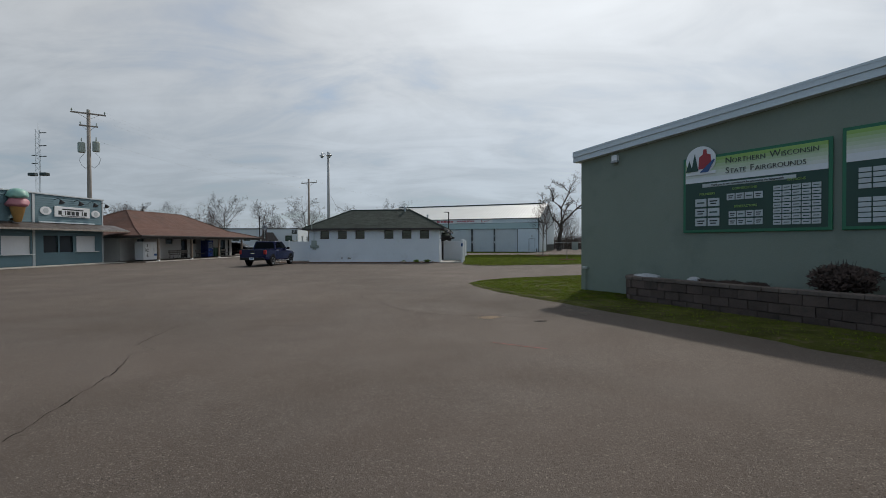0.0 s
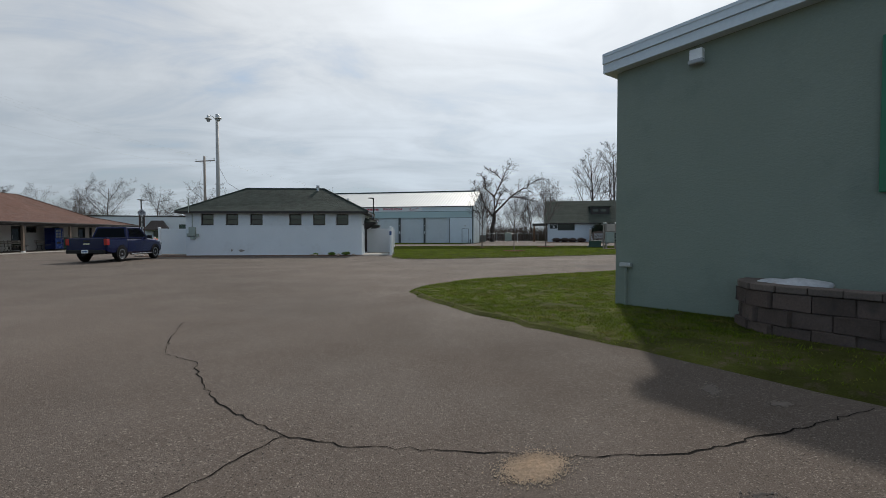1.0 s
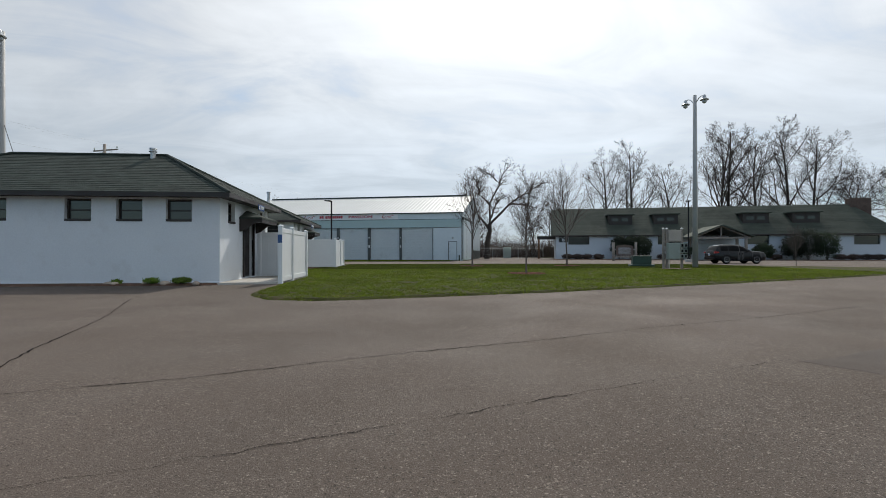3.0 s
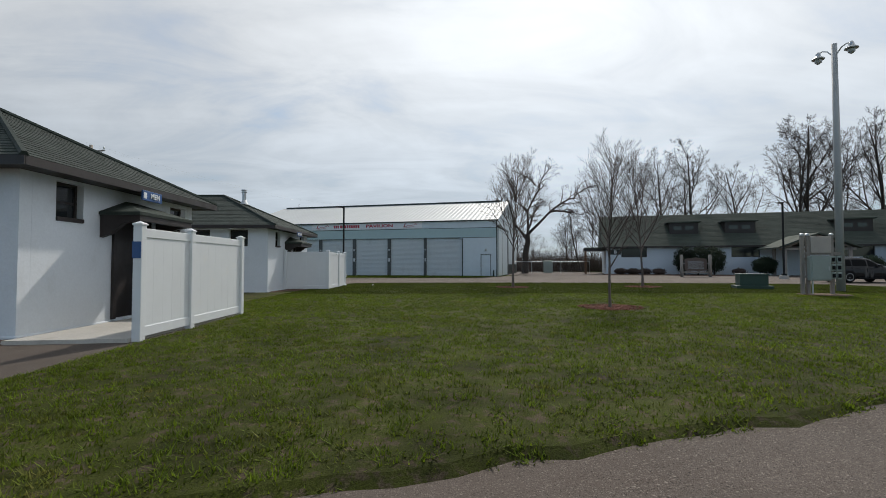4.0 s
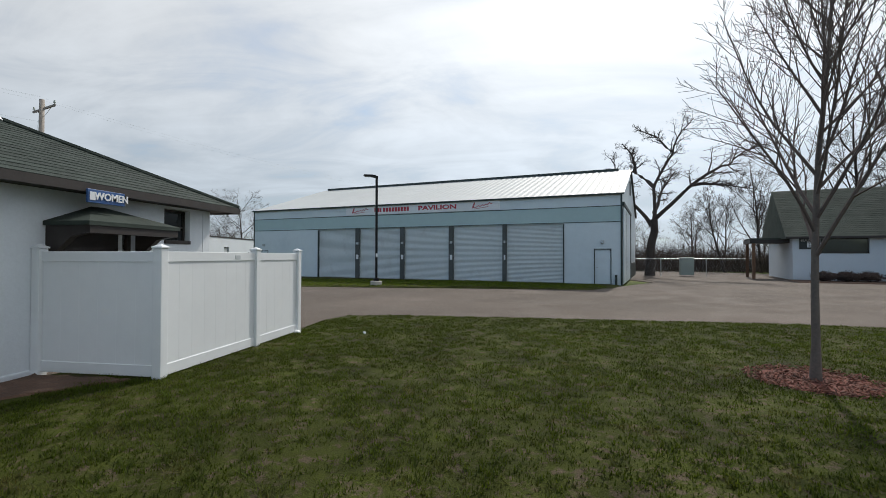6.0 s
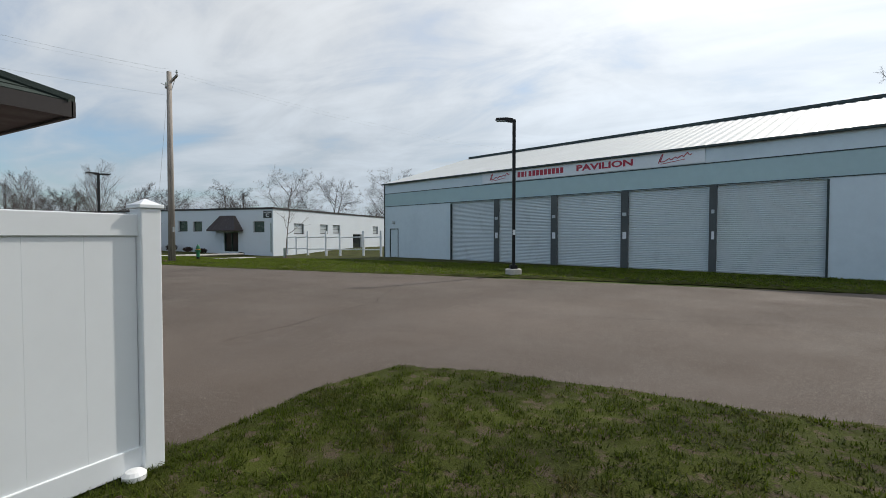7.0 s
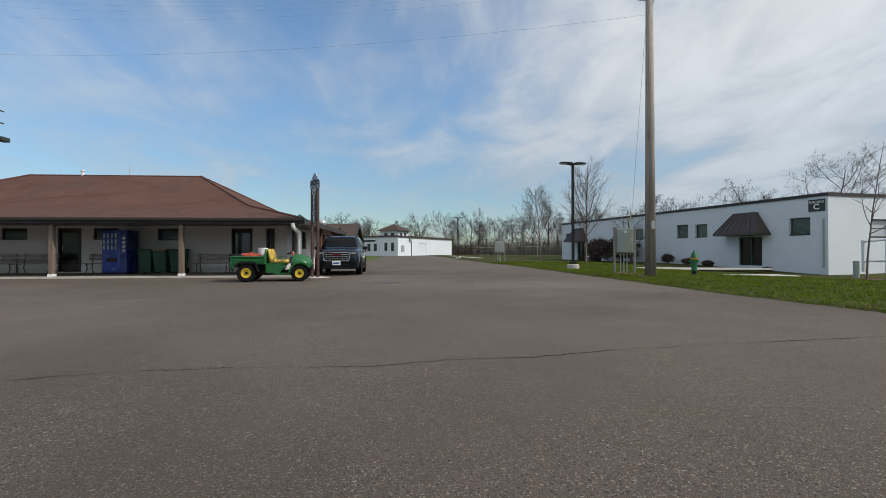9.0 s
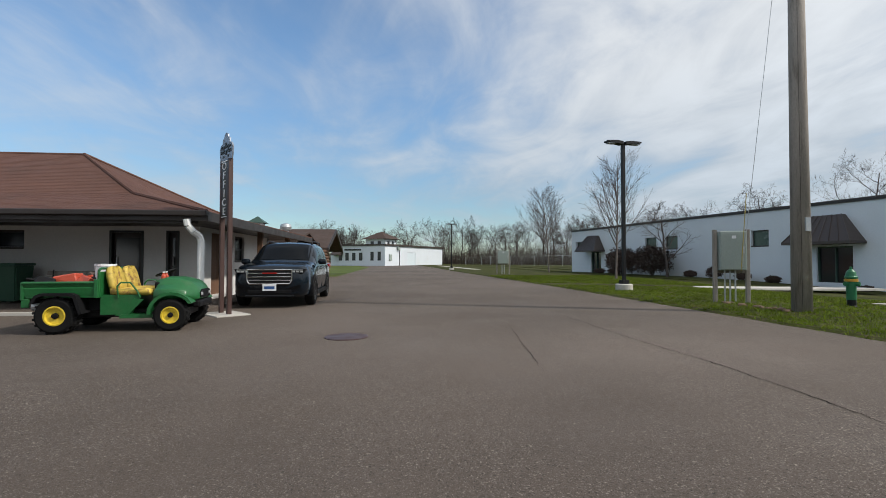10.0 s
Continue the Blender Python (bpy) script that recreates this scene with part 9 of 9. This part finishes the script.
vending()
BIN = material("bin_green", (0.012, 0.060, 0.034), 0.55, var=0.08, scale=5, grain=24, bump=0.05)
TAN = material("tan_lid", (0.25, 0.15, 0.06), 0.55, var=0.08)
for k, (y, lid) in enumerate(((46.35, BIN), (46.95, TAN), (47.6, BIN))):
    t = thing("wheeled_bin", "dark green wheeled bin with %s lid against the office" % ("tan" if lid is TAN else "green"), "bin", pose(-38.3, y, 0.075, 0, 0, 90), group="wheeled bins")
    bm = bmesh.new()
    lo = [bm.verts.new(p) for p in ((-0.22, -0.24, 0.05), (0.22, -0.24, 0.05), (0.22, 0.2, 0.05), (-0.22, 0.2, 0.05))]
    hi = [bm.verts.new(p) for p in ((-0.28, -0.34, 0.95), (0.28, -0.34, 0.95), (0.28, 0.3, 0.95), (-0.28, 0.3, 0.95))]
    bm.faces.new(lo[::-1]); bm.faces.new(hi)
    for i in range(4):
        bm.faces.new((lo[i], lo[(i + 1) % 4], hi[(i + 1) % 4], hi[i]))
    bmesh.ops.bevel(bm, geom=bm.edges[:], offset=0.03, segments=2, affect="EDGES")
    part("body", bm, BIN, t)
    part("lid", boxed(-0.3, 0.3, -0.38, 0.32, 0.95, 1.02, 0.025), lid, t)
    for s in (-1, 1):
        part("wheel", lathe(bmesh.new(), [(0.1, -0.02), (0.1, 0.02)], 16, pose(s * 0.24, 0.24, 0.1, 0, 90, 0)), RUBBER, t)
    part("handle", rod(bmesh.new(), (-0.2, 0.36, 0.93), (0.2, 0.36, 0.93), 0.018), BIN, t)


def ice_chest():
    t = thing("ice_merchandiser", "white ice chest lettered ICE beside the office wall", "ice chest", pose(-37.45, 35.5, 0.075, 0, 0, 90))
    part("case", boxed(-1.05, 1.05, -0.4, 0.4, 0.08, 1.66, 0.03), SIGN_WHITE, t)
    part("base", boxed(-1.0, 1.0, -0.36, 0.36, 0.0, 0.1), BLACK_METAL, t)
    for s in (-1, 1):
        d = part("door", boxed(s * 0.52 - 0.42, s * 0.52 + 0.42, -0.43, -0.4, 0.35, 1.45, 0.015), WHITE_METAL, t)
        part("handle", boxed(s * 0.52 - 0.36, s * 0.52 - 0.33, -0.46, -0.43, 0.8, 1.1), GALV, d)
    for k, ch in enumerate("ICE"):
        lettering(ch, 0.36, SIGN_BLACK, t, pose(-0.62, -0.44, 1.32 - 0.42 * k), bold=0.012)
    part("emblem", boxed(0.2, 0.9, -0.437, -0.43, 0.42, 0.6), SIGN_BLUE, t)
    return t


ice_chest()

# ---- small fixtures on the restrooms ----
eb = thing("electric_box", "grey electric disconnect boxes on the restroom wall", "electric box", pose(-21.72, 33.58, 1.1))
part("main_box", boxed(-0.2, 0.18, -0.16, 0.0, 0.1, 0.66, 0.015), GREY_BOX, eb)
part("small_box", boxed(-0.34, -0.21, -0.11, 0.0, 0.08, 0.28, 0.01), GREY_BOX, eb)
part("small_box", boxed(0.19, 0.36, -0.11, 0.0, 0.08, 0.26, 0.01), GREY_BOX, eb)
part("lower_box", boxed(-0.12, 0.14, -0.12, 0.0, -0.08, 0.08, 0.01), GREY_BOX, eb)
part("conduit", rod(bmesh.new(), (-0.02, -0.05, 0.66), (-0.02, -0.05, 1.5), 0.025), GREY_BOX, eb)
mh = part("mast_head", pipe(bmesh.new(), [(-0.02, -0.5, 1.5), (-0.02, -0.5, 2.35), (-0.1, -0.56, 2.4)], 0.03, 8), GREY_BOX, eb)
eb2 = thing("electric_box", "grey meter box and conduits on the restroom's north wall", "electric box", pose(-21.2, 51.2, 1.15, 0, 0, 180))
part("main_box", boxed(-0.22, 0.22, -0.18, 0.0, 0.0, 0.62, 0.015), GREY_BOX, eb2)
part("conduit", rod(bmesh.new(), (0.0, -0.07, 0.6), (0.0, -0.07, 1.3), 0.03), GREY_BOX, eb2)
part("conduit", rod(bmesh.new(), (0.05, -0.07, -1.05), (0.05, -0.07, 0.0), 0.02), GREY_BOX, eb2)
PATCH = material("bare_block_patch", (0.30, 0.28, 0.26), 0.9, var=0.2, scale=10, grain=30, bump=0.5)
for x, z, w, h in ((-19.46, 0.28, 0.16, 0.16), (-18.87, 0.26, 0.42, 0.17)):
    o = [(x + w * 0.5 * math.cos(a) * (0.8 + 0.3 * math.sin(5 * a)), z + h * 0.5 * math.sin(a) * (0.85 + 0.2 * math.cos(3 * a)) + h * 0.4) for a in [k * 0.42 for k in range(15)]]
    tagged(part("bare_patch", prism(bmesh.new(), o, "y", 33.574, 33.578), PATCH), "patch where paint has peeled off the wall", "peeled patch")
tagged(part("standpipe", pipe(bmesh.new(), [(-15.9, 45.05, 0.0), (-15.9, 45.05, 0.55), (-15.82, 45.05, 0.6)], 0.035, 8), BLACK_METAL), "short dark standpipe at the restroom wall", "standpipe")
st_r = random.Random(12)
for k in range(11):
    x = (-24.5, -12.0)[k > 5] + st_r.uniform(-0.4, 0.4) if k < 3 else st_r.uniform(-14.8, -11.8)
    y = 33.15 + st_r.uniform(-0.1, 0.12)
    if k > 7:
        x, y = (-20.35, -21.15, -13.0)[k - 8], (52.6, 52.55, 52.1)[k - 8]
    s = st_r.uniform(0.07, 0.12)
    bm = bmesh.new()
    bmesh.ops.create_icosphere(bm, subdivisions=2, radius=s)
    for v in bm.verts:
        v.co *= 1 + 0.35 * noise.noise(v.co * 7 + Vector((k * 2, 1, 0)))
        v.co.x *= 1.4
        v.co.z *= 0.7
    tagged(part("field_stone", move(bm, pose(x, y, 0.06, 0, 0, 60 * k)), STONE, smooth=True), "rounded tan field stone edging a bed", "stone", "bed edging stones")
tagged(part("sprinkler_cap", lathe(bmesh.new(), [(0.07, 0.0), (0.07, 0.03), (0.05, 0.05), (0.02, 0.06)], 14, pose(-10.12, 51.1, 0.045)), WHITE_METAL), "white plastic cap on the grass at the fence", "cap")
PLAQUE = part("vent_plaque", boxed(-10.175, -10.168, 49.0, 49.14, 1.60, 1.66), SIGN_GREY)
tagged(PLAQUE, "small grey plaque on the fence rail", "plaque")
tagged(part("access_sign", boxed(-9.91, -9.78, 33.555, 33.562, 1.25, 1.5), SIGN_BLUE), "small blue access sign on the fence post", "sign")

CRUMPLED = bmesh.new()
bmesh.ops.create_icosphere(CRUMPLED, subdivisions=2, radius=0.035)
for v in CRUMPLED.verts:
    v.co *= 1 + 0.4 * noise.noise(v.co * 40)
tagged(part("paper_scrap", move(CRUMPLED, pose(-8.70, 51.25, 0.06)), SIGN_WHITE), "small crumpled white paper scrap on the lawn", "litter")

# ---- cracks, patches and grass ----
CRACK = material("tar_crack", (0.010, 0.009, 0.008), 0.95, var=0.2, scale=6, grain=30, bump=0.3, spec=0.05)
SAND = material("sand_patch", (0.55, 0.43, 0.31), 0.95, var=0.25, scale=20, grain=50, bump=0.5)
DUST = material("dusty_asphalt", (0.185, 0.155, 0.13), 0.95, var=0.15, scale=6, grain=40, bump=0.4)


def crack(pts, width, seed, label="thin ragged crack in the asphalt"):
    r = random.Random(seed)
    line = []
    for (ax, ay), (bx, by) in zip(pts, pts[1:]):
        d = math.hypot(bx - ax, by - ay)
        n = max(2, int(d / 0.07))
        for k in range(n):
            f = k / n
            line.append((ax + (bx - ax) * f + r.gauss(0, 0.012), ay + (by - ay) * f + r.gauss(0, 0.012)))
    line.append(pts[-1])
    verts, faces = [], []
    for k, (x, y) in enumerate(line):
        (ax, ay), (bx, by) = line[max(k - 1, 0)], line[min(k + 1, len(line) - 1)]
        d = math.hypot(bx - ax, by - ay) or 1
        w = width * 0.55 * max(0.4, 0.75 + 0.9 * noise.noise(Vector((x * 2.1, y * 2.1, seed)))) * r.uniform(0.6, 1.4) / 2
        verts += [(x - (by - ay) / d * w, y + (bx - ax) / d * w, 0.004), (x + (by - ay) / d * w, y - (bx - ax) / d * w, 0.004)]
        if k:
            i = 2 * k
            faces.append((i - 2, i - 1, i + 1, i))
    return tagged(part("asphalt_crack", (verts, faces), CRACK), label, "crack", kind="structure")


crack([(-12.0, 11.35), (-11.65, 10.24), (-11.33, 9.47), (-10.86, 9.14), (-10.38, 8.24), (-10.03, 7.77), (-9.51, 7.28), (-9.11, 7.1), (-8.27, 6.94), (-8.01, 6.89), (-7.13, 6.82), (-6.69, 6.96), (-6.08, 7.14), (-5.27, 7.42)], 0.026, 1)
crack([(-9.51, 7.28), (-9.70, 6.90), (-9.88, 6.59), (-10.4, 6.1), (-11.5, 5.6), (-12.6, 5.4)], 0.02, 2)
crack([(-11.92, 0.32), (-12.16, 1.05), (-12.58, 2.23), (-13.06, 3.1), (-13.0, 3.45), (-13.5, 3.8), (-13.96, 5.5)], 0.02, 3)
crack([(-11.73, 29.2), (-10.5, 26.28), (-9.76, 23.9), (-8.95, 21.96), (-8.68, 21.2), (-8.1, 20.5), (-7.58, 19.9), (-7.47, 19.5), (-7.0, 19.0), (-6.55, 18.3), (-6.25, 17.85)], 0.032, 4)
crack([(-16.0, 20.6), (-12.5, 21.4), (-10.2, 22.0), (-7.72, 22.77), (-6.88, 23.16), (-5.98, 23.55), (-4.73, 23.98), (-2.82, 24.8), (-0.55, 25.6), (8, 29.2)], 0.022, 5)
crack([(-13.2, 54.0), (-13.27, 54.6), (-13.29, 55.0), (-13.28, 55.5), (-13.4, 56.06), (-13.5, 56.8), (-13.57, 57.2), (-13.65, 57.75), (-13.69, 58.5), (-13.96, 58.8), (-14.3, 59.5), (-15.36, 61.85), (-15.7, 64.1)], 0.024, 6)
crack([(-13.6, 57.55), (-13.25, 57.6), (-12.9, 57.6), (-12.5, 57.65), (-12.2, 57.85), (-11.5, 58.3), (-6.0, 59.3), (2.0, 60.0)], 0.018, 7)
crack([(-21.48, 54.27), (-21.67, 54.96), (-21.75, 55.8), (-21.7, 56.97), (-21.9, 57.7), (-21.95, 58.5), (-22.2, 59.4), (-22.4, 60.7), (-22.63, 62.6)], 0.018, 8)
crack([(-34.7, 60.95), (-31.86, 60.94), (-30.1, 61.04), (-29.0, 61.0), (-28.2, 60.93), (-25.5, 60.6)], 0.022, 9)
crack([(-36, 58.9), (-33, 59.4), (-30, 59.0)], 0.014, 10)
crack([(-10.6, 15.2), (-9.85, 15.41), (-9.39, 15.63), (-9.0, 15.6), (-8.69, 15.51)], 0.014, 11)
crack([(-10.2, 14.5), (-9.5, 14.8), (-9.3, 14.9), (-9.12, 15.02), (-8.88, 15.01), (-8.65, 14.89)], 0.013, 12)
crack([(-8.94, 15.02), (-8.94, 15.19), (-8.99, 15.56)], 0.010, 13)
crack([(-13.5, 19.0), (-12.03, 19.17), (-11.13, 19.35), (-10.28, 19.95), (-9.12, 20.55), (-7.42, 21.15), (-5.35, 21.94), (-4.38, 22.31), (-2.6, 22.95)], 0.012, 14, "thin seam along the paler strip of asphalt")


def spill(x, y, rx, ry, turn, seed, mat, label, grains=500, size=0.008):
    """Loose grains strewn thickly at the middle and thinly at the rim."""
    g = np.random.default_rng(seed)
    u, v = g.normal(0, 0.45, grains) * rx, g.normal(0, 0.45, grains) * ry
    c, s = math.cos(radians(turn)), math.sin(radians(turn))
    verts, faces = [], []
    for k in range(grains):
        px, py = x + c * u[k] - s * v[k], y + s * u[k] + c * v[k]
        r = size * g.uniform(0.5, 1.6)
        a = g.uniform(0, 6.28)
        i = len(verts)
        verts += [(px + r * math.cos(a + q), py + r * math.sin(a + q) * 0.7, 0.004 + 0.002 * g.random()) for q in (0, 1.4, 2.9, 4.4)] + [(px, py, 0.008 + 0.4 * r)]
        faces += [(i, i + 1, i + 4), (i + 1, i + 2, i + 4), (i + 2, i + 3, i + 4), (i + 3, i, i + 4)]
    return tagged(part("sand_patch", (verts, faces), mat), label, "patch", kind="structure")


spill(-8.0, 6.75, 0.20, 0.14, 30, 1, SAND, "small patch of spilled sand on the asphalt", 8000, 0.0042)
spill(-7.0, 6.35, 0.12, 0.06, 10, 2, DUST, "small pale scuff on the asphalt", 300)
spill(-6.2, 7.9, 0.14, 0.07, 60, 3, DUST, "small pale scuff on the asphalt", 300)
spill(-5.9, 7.55, 0.09, 0.05, 0, 4, DUST, "small pale scuff on the asphalt", 200)
spill(-9.2, 29.6, 0.8, 0.14, 120, 9, SOIL, "crumbled soil at the grass edge", 900, 0.008)
CHALK = material("faded_red_chalk", (0.30, 0.10, 0.09), 0.9, var=0.3, scale=20, grain=60, bump=0.2)


def inside(poly, px, py):
    hit = np.zeros(len(px), bool)
    n = len(poly)
    for k in range(n):
        (ax, ay), (bx, by) = poly[k], poly[(k + 1) % n]
        if ay == by:
            continue
        cross = ((ay > py) != (by > py)) & (px < (bx - ax) * (py - ay) / (by - ay) + ax)
        hit ^= cross
    return hit


def blades(name, label, poly, window, count, seed, height=0.040, width=0.0052, toward=1, keep_out=(), mat=None, bare=0.0):
    """Short grass over the part of poly that lies in window, as one mesh of slim leaves in tufts, thickest along the lane."""
    g = np.random.default_rng(seed)
    x0, x1, y0, y1 = window
    tufts = count // 6
    far_off = g.uniform(0, 1, tufts) ** 1.7
    cx = x0 + (x1 - x0) * far_off if toward > 0 else g.uniform(x0, x1, tufts)
    cy = g.uniform(y0, y1, tufts) if toward > 0 else y0 + (y1 - y0) * far_off
    size = np.repeat(1 + 2.2 * far_off, 6)
    x = np.repeat(cx, 6) + g.normal(0, 0.022, tufts * 6) * size
    y = np.repeat(cy, 6) + g.normal(0, 0.022, tufts * 6) * size
    ok = inside(poly, x, y)
    for kx, ky, kr in keep_out:
        ok &= (x - kx) ** 2 + (y - ky) ** 2 > kr * kr
    patch = np.array([0.35 * noise.noise(Vector((a * 0.9, b * 0.9, 3.1))) + 1.0 * noise.noise(Vector((a * 5.5, b * 5.5, 1.7))) for a, b in zip(cx, cy)]).repeat(6)
    ok &= patch < g.uniform(-0.05, 0.6, len(x))
    x, y, patch, size = x[ok], y[ok], patch[ok], size[ok]
    n = len(x)
    # the sheet falls to the lane over its rim: the blades stand lower and shorter there
    rim = np.full(n, 9.0)
    for (ax, ay), (bx, by) in zip(poly, poly[1:] + poly[:1]):
        dx, dy = bx - ax, by - ay
        f = np.clip(((x - ax) * dx + (y - ay) * dy) / (dx * dx + dy * dy), 0, 1)
        rim = np.minimum(rim, np.hypot(x - ax - f * dx, y - ay - f * dy))
    ok = g.uniform(0, 1, n) > bare * (1 - np.clip(rim / 0.5, 0, 1))
    x, y, patch, size, rim = x[ok], y[ok], patch[ok], size[ok], rim[ok]
    n = len(x)
    near = np.clip(rim / 0.20, 0, 1)
    h = height * g.uniform(0.35, 1.3, n) * (1 - 0.75 * np.clip(patch, -0.25, 1))
    a, lean = g.uniform(0, 6.283, n), g.normal(0, 1.2, n)
    w = width * g.uniform(0.7, 1.4, n) * size
    z = -0.025 + 0.058 * near
    h = h * (0.45 + 0.55 * near)
    p0 = np.stack([x - w * np.cos(a), y - w * np.sin(a), z], 1)
    p1 = np.stack([x + w * np.cos(a), y + w * np.sin(a), z], 1)
    p2 = np.stack([x - np.sin(a) * lean * h, y + np.cos(a) * lean * h, z + h], 1)
    v = np.stack([p0, p1, p2], 1).reshape(-1, 3)
    me = bpy.data.meshes.new(name)
    me.vertices.add(3 * n); me.vertices.foreach_set("co", v.ravel())
    me.loops.add(3 * n); me.loops.foreach_set("vertex_index", np.arange(3 * n, dtype=np.int32))
    me.polygons.add(n); me.polygons.foreach_set("loop_start", np.arange(0, 3 * n, 3, dtype=np.int32))
    me.update(calc_edges=True)
    me.materials.append(mat or BLADE)
    return tagged(new(name, me), label, "grass", kind="stuff")


WALKS = tuple((-47.1 + 0.30 * k, 65.1 + 0.97 * k, 0.85) for k in range(9)) + ((-36.6, 70.7, 0.8), (-36.6, 71.9, 0.8), (-36.6, 72.8, 0.8))
OUT = ((-1.73, 48.72, 0.7), (-0.95, 38.35, 0.68), (4.6, 48.99, 0.8))
blades("grass", "short green grass with brightened and dry blades on the near verge", ISLAND_1, (-9, 16, -2, 27), 420000, 1, 0.034, 0.0046, mat=BLADE_BRIGHT, bare=0.65)
blades("grass", "short dense grass with brightened and dry blades along the lane edge", ISLAND_1, (-9, 3, 9.5, 22), 700000, 6, 0.032, 0.0040, mat=BLADE_BRIGHT, bare=0.65)
blades("grass", "short green grass on the middle lawn", ISLAND_2, (-11, 16, 28, 44), 700000, 2, keep_out=OUT)
blades("grass", "short green grass near the lane", ISLAND_2, (-11, 16, 44, 55), 700000, 3, keep_out=OUT)
blades("grass", "short green grass along the far lawn edge", LAWN_N, (-60, -1, 63.5, 73), 320000, 4, 0.05, 0.006, toward=-1, keep_out=WALKS)
crack_line = crack([(-8.0, 4.31), (-7.7, 4.17), (-7.42, 4.02), (-7.2, 3.92)], 0.05, 21, "faded red chalk line on the asphalt")
crack_line.data.materials[0] = CHALK


def chips(label, poly, window, count, seed, mat, z=0.055, size=0.035):
    """Loose bark chips strewn over a bed, as one mesh."""
    g = np.random.default_rng(seed)
    x, y = g.uniform(window[0], window[1], count), g.uniform(window[2], window[3], count)
    ok = inside(poly, x, y)
    verts, faces = [], []
    for px, py in zip(x[ok], y[ok]):
        m = pose(px, py, z + g.uniform(0, 0.03), g.normal(0, 22), g.normal(0, 22), g.uniform(0, 360))
        u, v = size * g.uniform(0.6, 1.5), size * g.uniform(0.2, 0.4)
        i = len(verts)
        verts += [tuple(m @ Vector(p)) for p in ((-u, -v, 0), (u, -v * 0.6, 0), (u * 0.9, v, 0), (-u, v * 0.7, 0), (0, 0, 0.012))]
        faces += [(i, i + 1, i + 4), (i + 1, i + 2, i + 4), (i + 2, i + 3, i + 4), (i + 3, i, i + 4)]
    return tagged(part("bark_chips", (verts, faces), mat), label, "mulch", kind="stuff")


CHIP = material("red_bark_chip", (0.13, 0.048, 0.030), 0.9, var=0.3, scale=10, grain=40, bump=0.3, second=(0.06, 0.03, 0.022), second_scale=6, island=0.45)
BED_NW = [(-13.0, 51.2), (-12.5, 52.0), (-13.2, 52.6), (-18.0, 52.7), (-20.0, 52.8), (-21.5, 52.65), (-22.6, 52.4), (-23.9, 51.9), (-23.6, 51.1), (-22.7, 51.0)]
chips("loose red bark chips over the restroom bed", BED_NW, (-24.2, -12.4, 50.9, 52.8), 9000, 31, CHIP, 0.07)
for k, (x, y, r) in enumerate(((-1.73, 48.72, 0.8), (-0.95, 38.35, 0.8), (4.60, 48.99, 0.85))):
    chips("loose red bark chips round a young tree", [(x + r * math.cos(q), y + r * math.sin(q)) for q in [i * 0.3927 for i in range(16)]], (x - r, x + r, y - r, y + r), 1200, 40 + k, CHIP, 0.06)

LEAF = material("fresh_weed_leaf", (0.16, 0.27, 0.03), 0.6, var=0.25, scale=6, grain=12, bump=0, island=0.3)
thin_leaf(LEAF, 0.35)
for k, (x, y, rx, rz) in enumerate(((-21.83, 51.74, 0.22, 0.14), (-22.55, 52.0, 0.17, 0.12), (-13.4, 33.25, 0.25, 0.16), (-12.55, 33.22, 0.30, 0.18), (-14.4, 33.3, 0.15, 0.10))):
    shrub("weed_clump", "low clump of fresh green weeds in the bed", x, y, rx, rz, 120 + k, LEAF, 500, 0.05, z0=0.05, group="weeds in the beds")


# the lawn falls away gently towards the hall's near corner
def dip(x, y):
    f = max(0.0, 1 - math.hypot(x + 40, y - 82) / 16)
    return -0.46 * f * f * (3 - 2 * f)


for ob in list(scene.objects):
    base = ob.name.split(".")[0]
    if base in ("ground", "lawn", "field") and ob.type == "MESH" and ob.parent is None:
        if base == "lawn" and min(v.co.x for v in ob.data.vertices) > -50:
            continue
        bm = bmesh.new(); bm.from_mesh(ob.data)
        for axis, stops in ((0, range(-56, -22, 2)), (1, range(66, 100, 2))):
            for stop in stops:
                at = [0.0, 0.0, 0.0]; at[axis] = stop
                no = [0.0, 0.0, 0.0]; no[axis] = 1.0
                near = [f for f in bm.faces if any(-60 < v.co.x < -20 and 60 < v.co.y < 102 for v in f.verts) or f.calc_area() > 200]
                geom = list({e for f in near for e in f.edges}) + list({v for f in near for v in f.verts}) + near
                bmesh.ops.bisect_plane(bm, geom=geom, plane_co=at, plane_no=no)
        for v in bm.verts:
            v.co.z += dip(v.co.x, v.co.y)
        bm.to_mesh(ob.data); bm.free()
    elif base == "grass":
        co = np.empty(len(ob.data.vertices) * 3); ob.data.vertices.foreach_get("co", co)
        co = co.reshape(-1, 3)
        f = np.clip(1 - np.hypot(co[:, 0] + 40, co[:, 1] - 82) / 16, 0, 1)
        co[:, 2] -= 0.46 * f * f * (3 - 2 * f)
        ob.data.vertices.foreach_set("co", co.ravel()); ob.data.update()
    elif ob.parent is None and ob.type in ("MESH", "EMPTY") and base not in ("exhibition_hall", "pavilion", "road", "asphalt_crack", "undergrowth", "overhead_wires"):
        c = ob.matrix_world.translation if ob.type == "EMPTY" else ob.matrix_world @ (sum((Vector(b) for b in ob.bound_box), Vector()) / 8)
        drop = dip(c.x, c.y)
        if drop < -0.004:
            ob.matrix_world = pose(0, 0, drop) @ ob.matrix_world
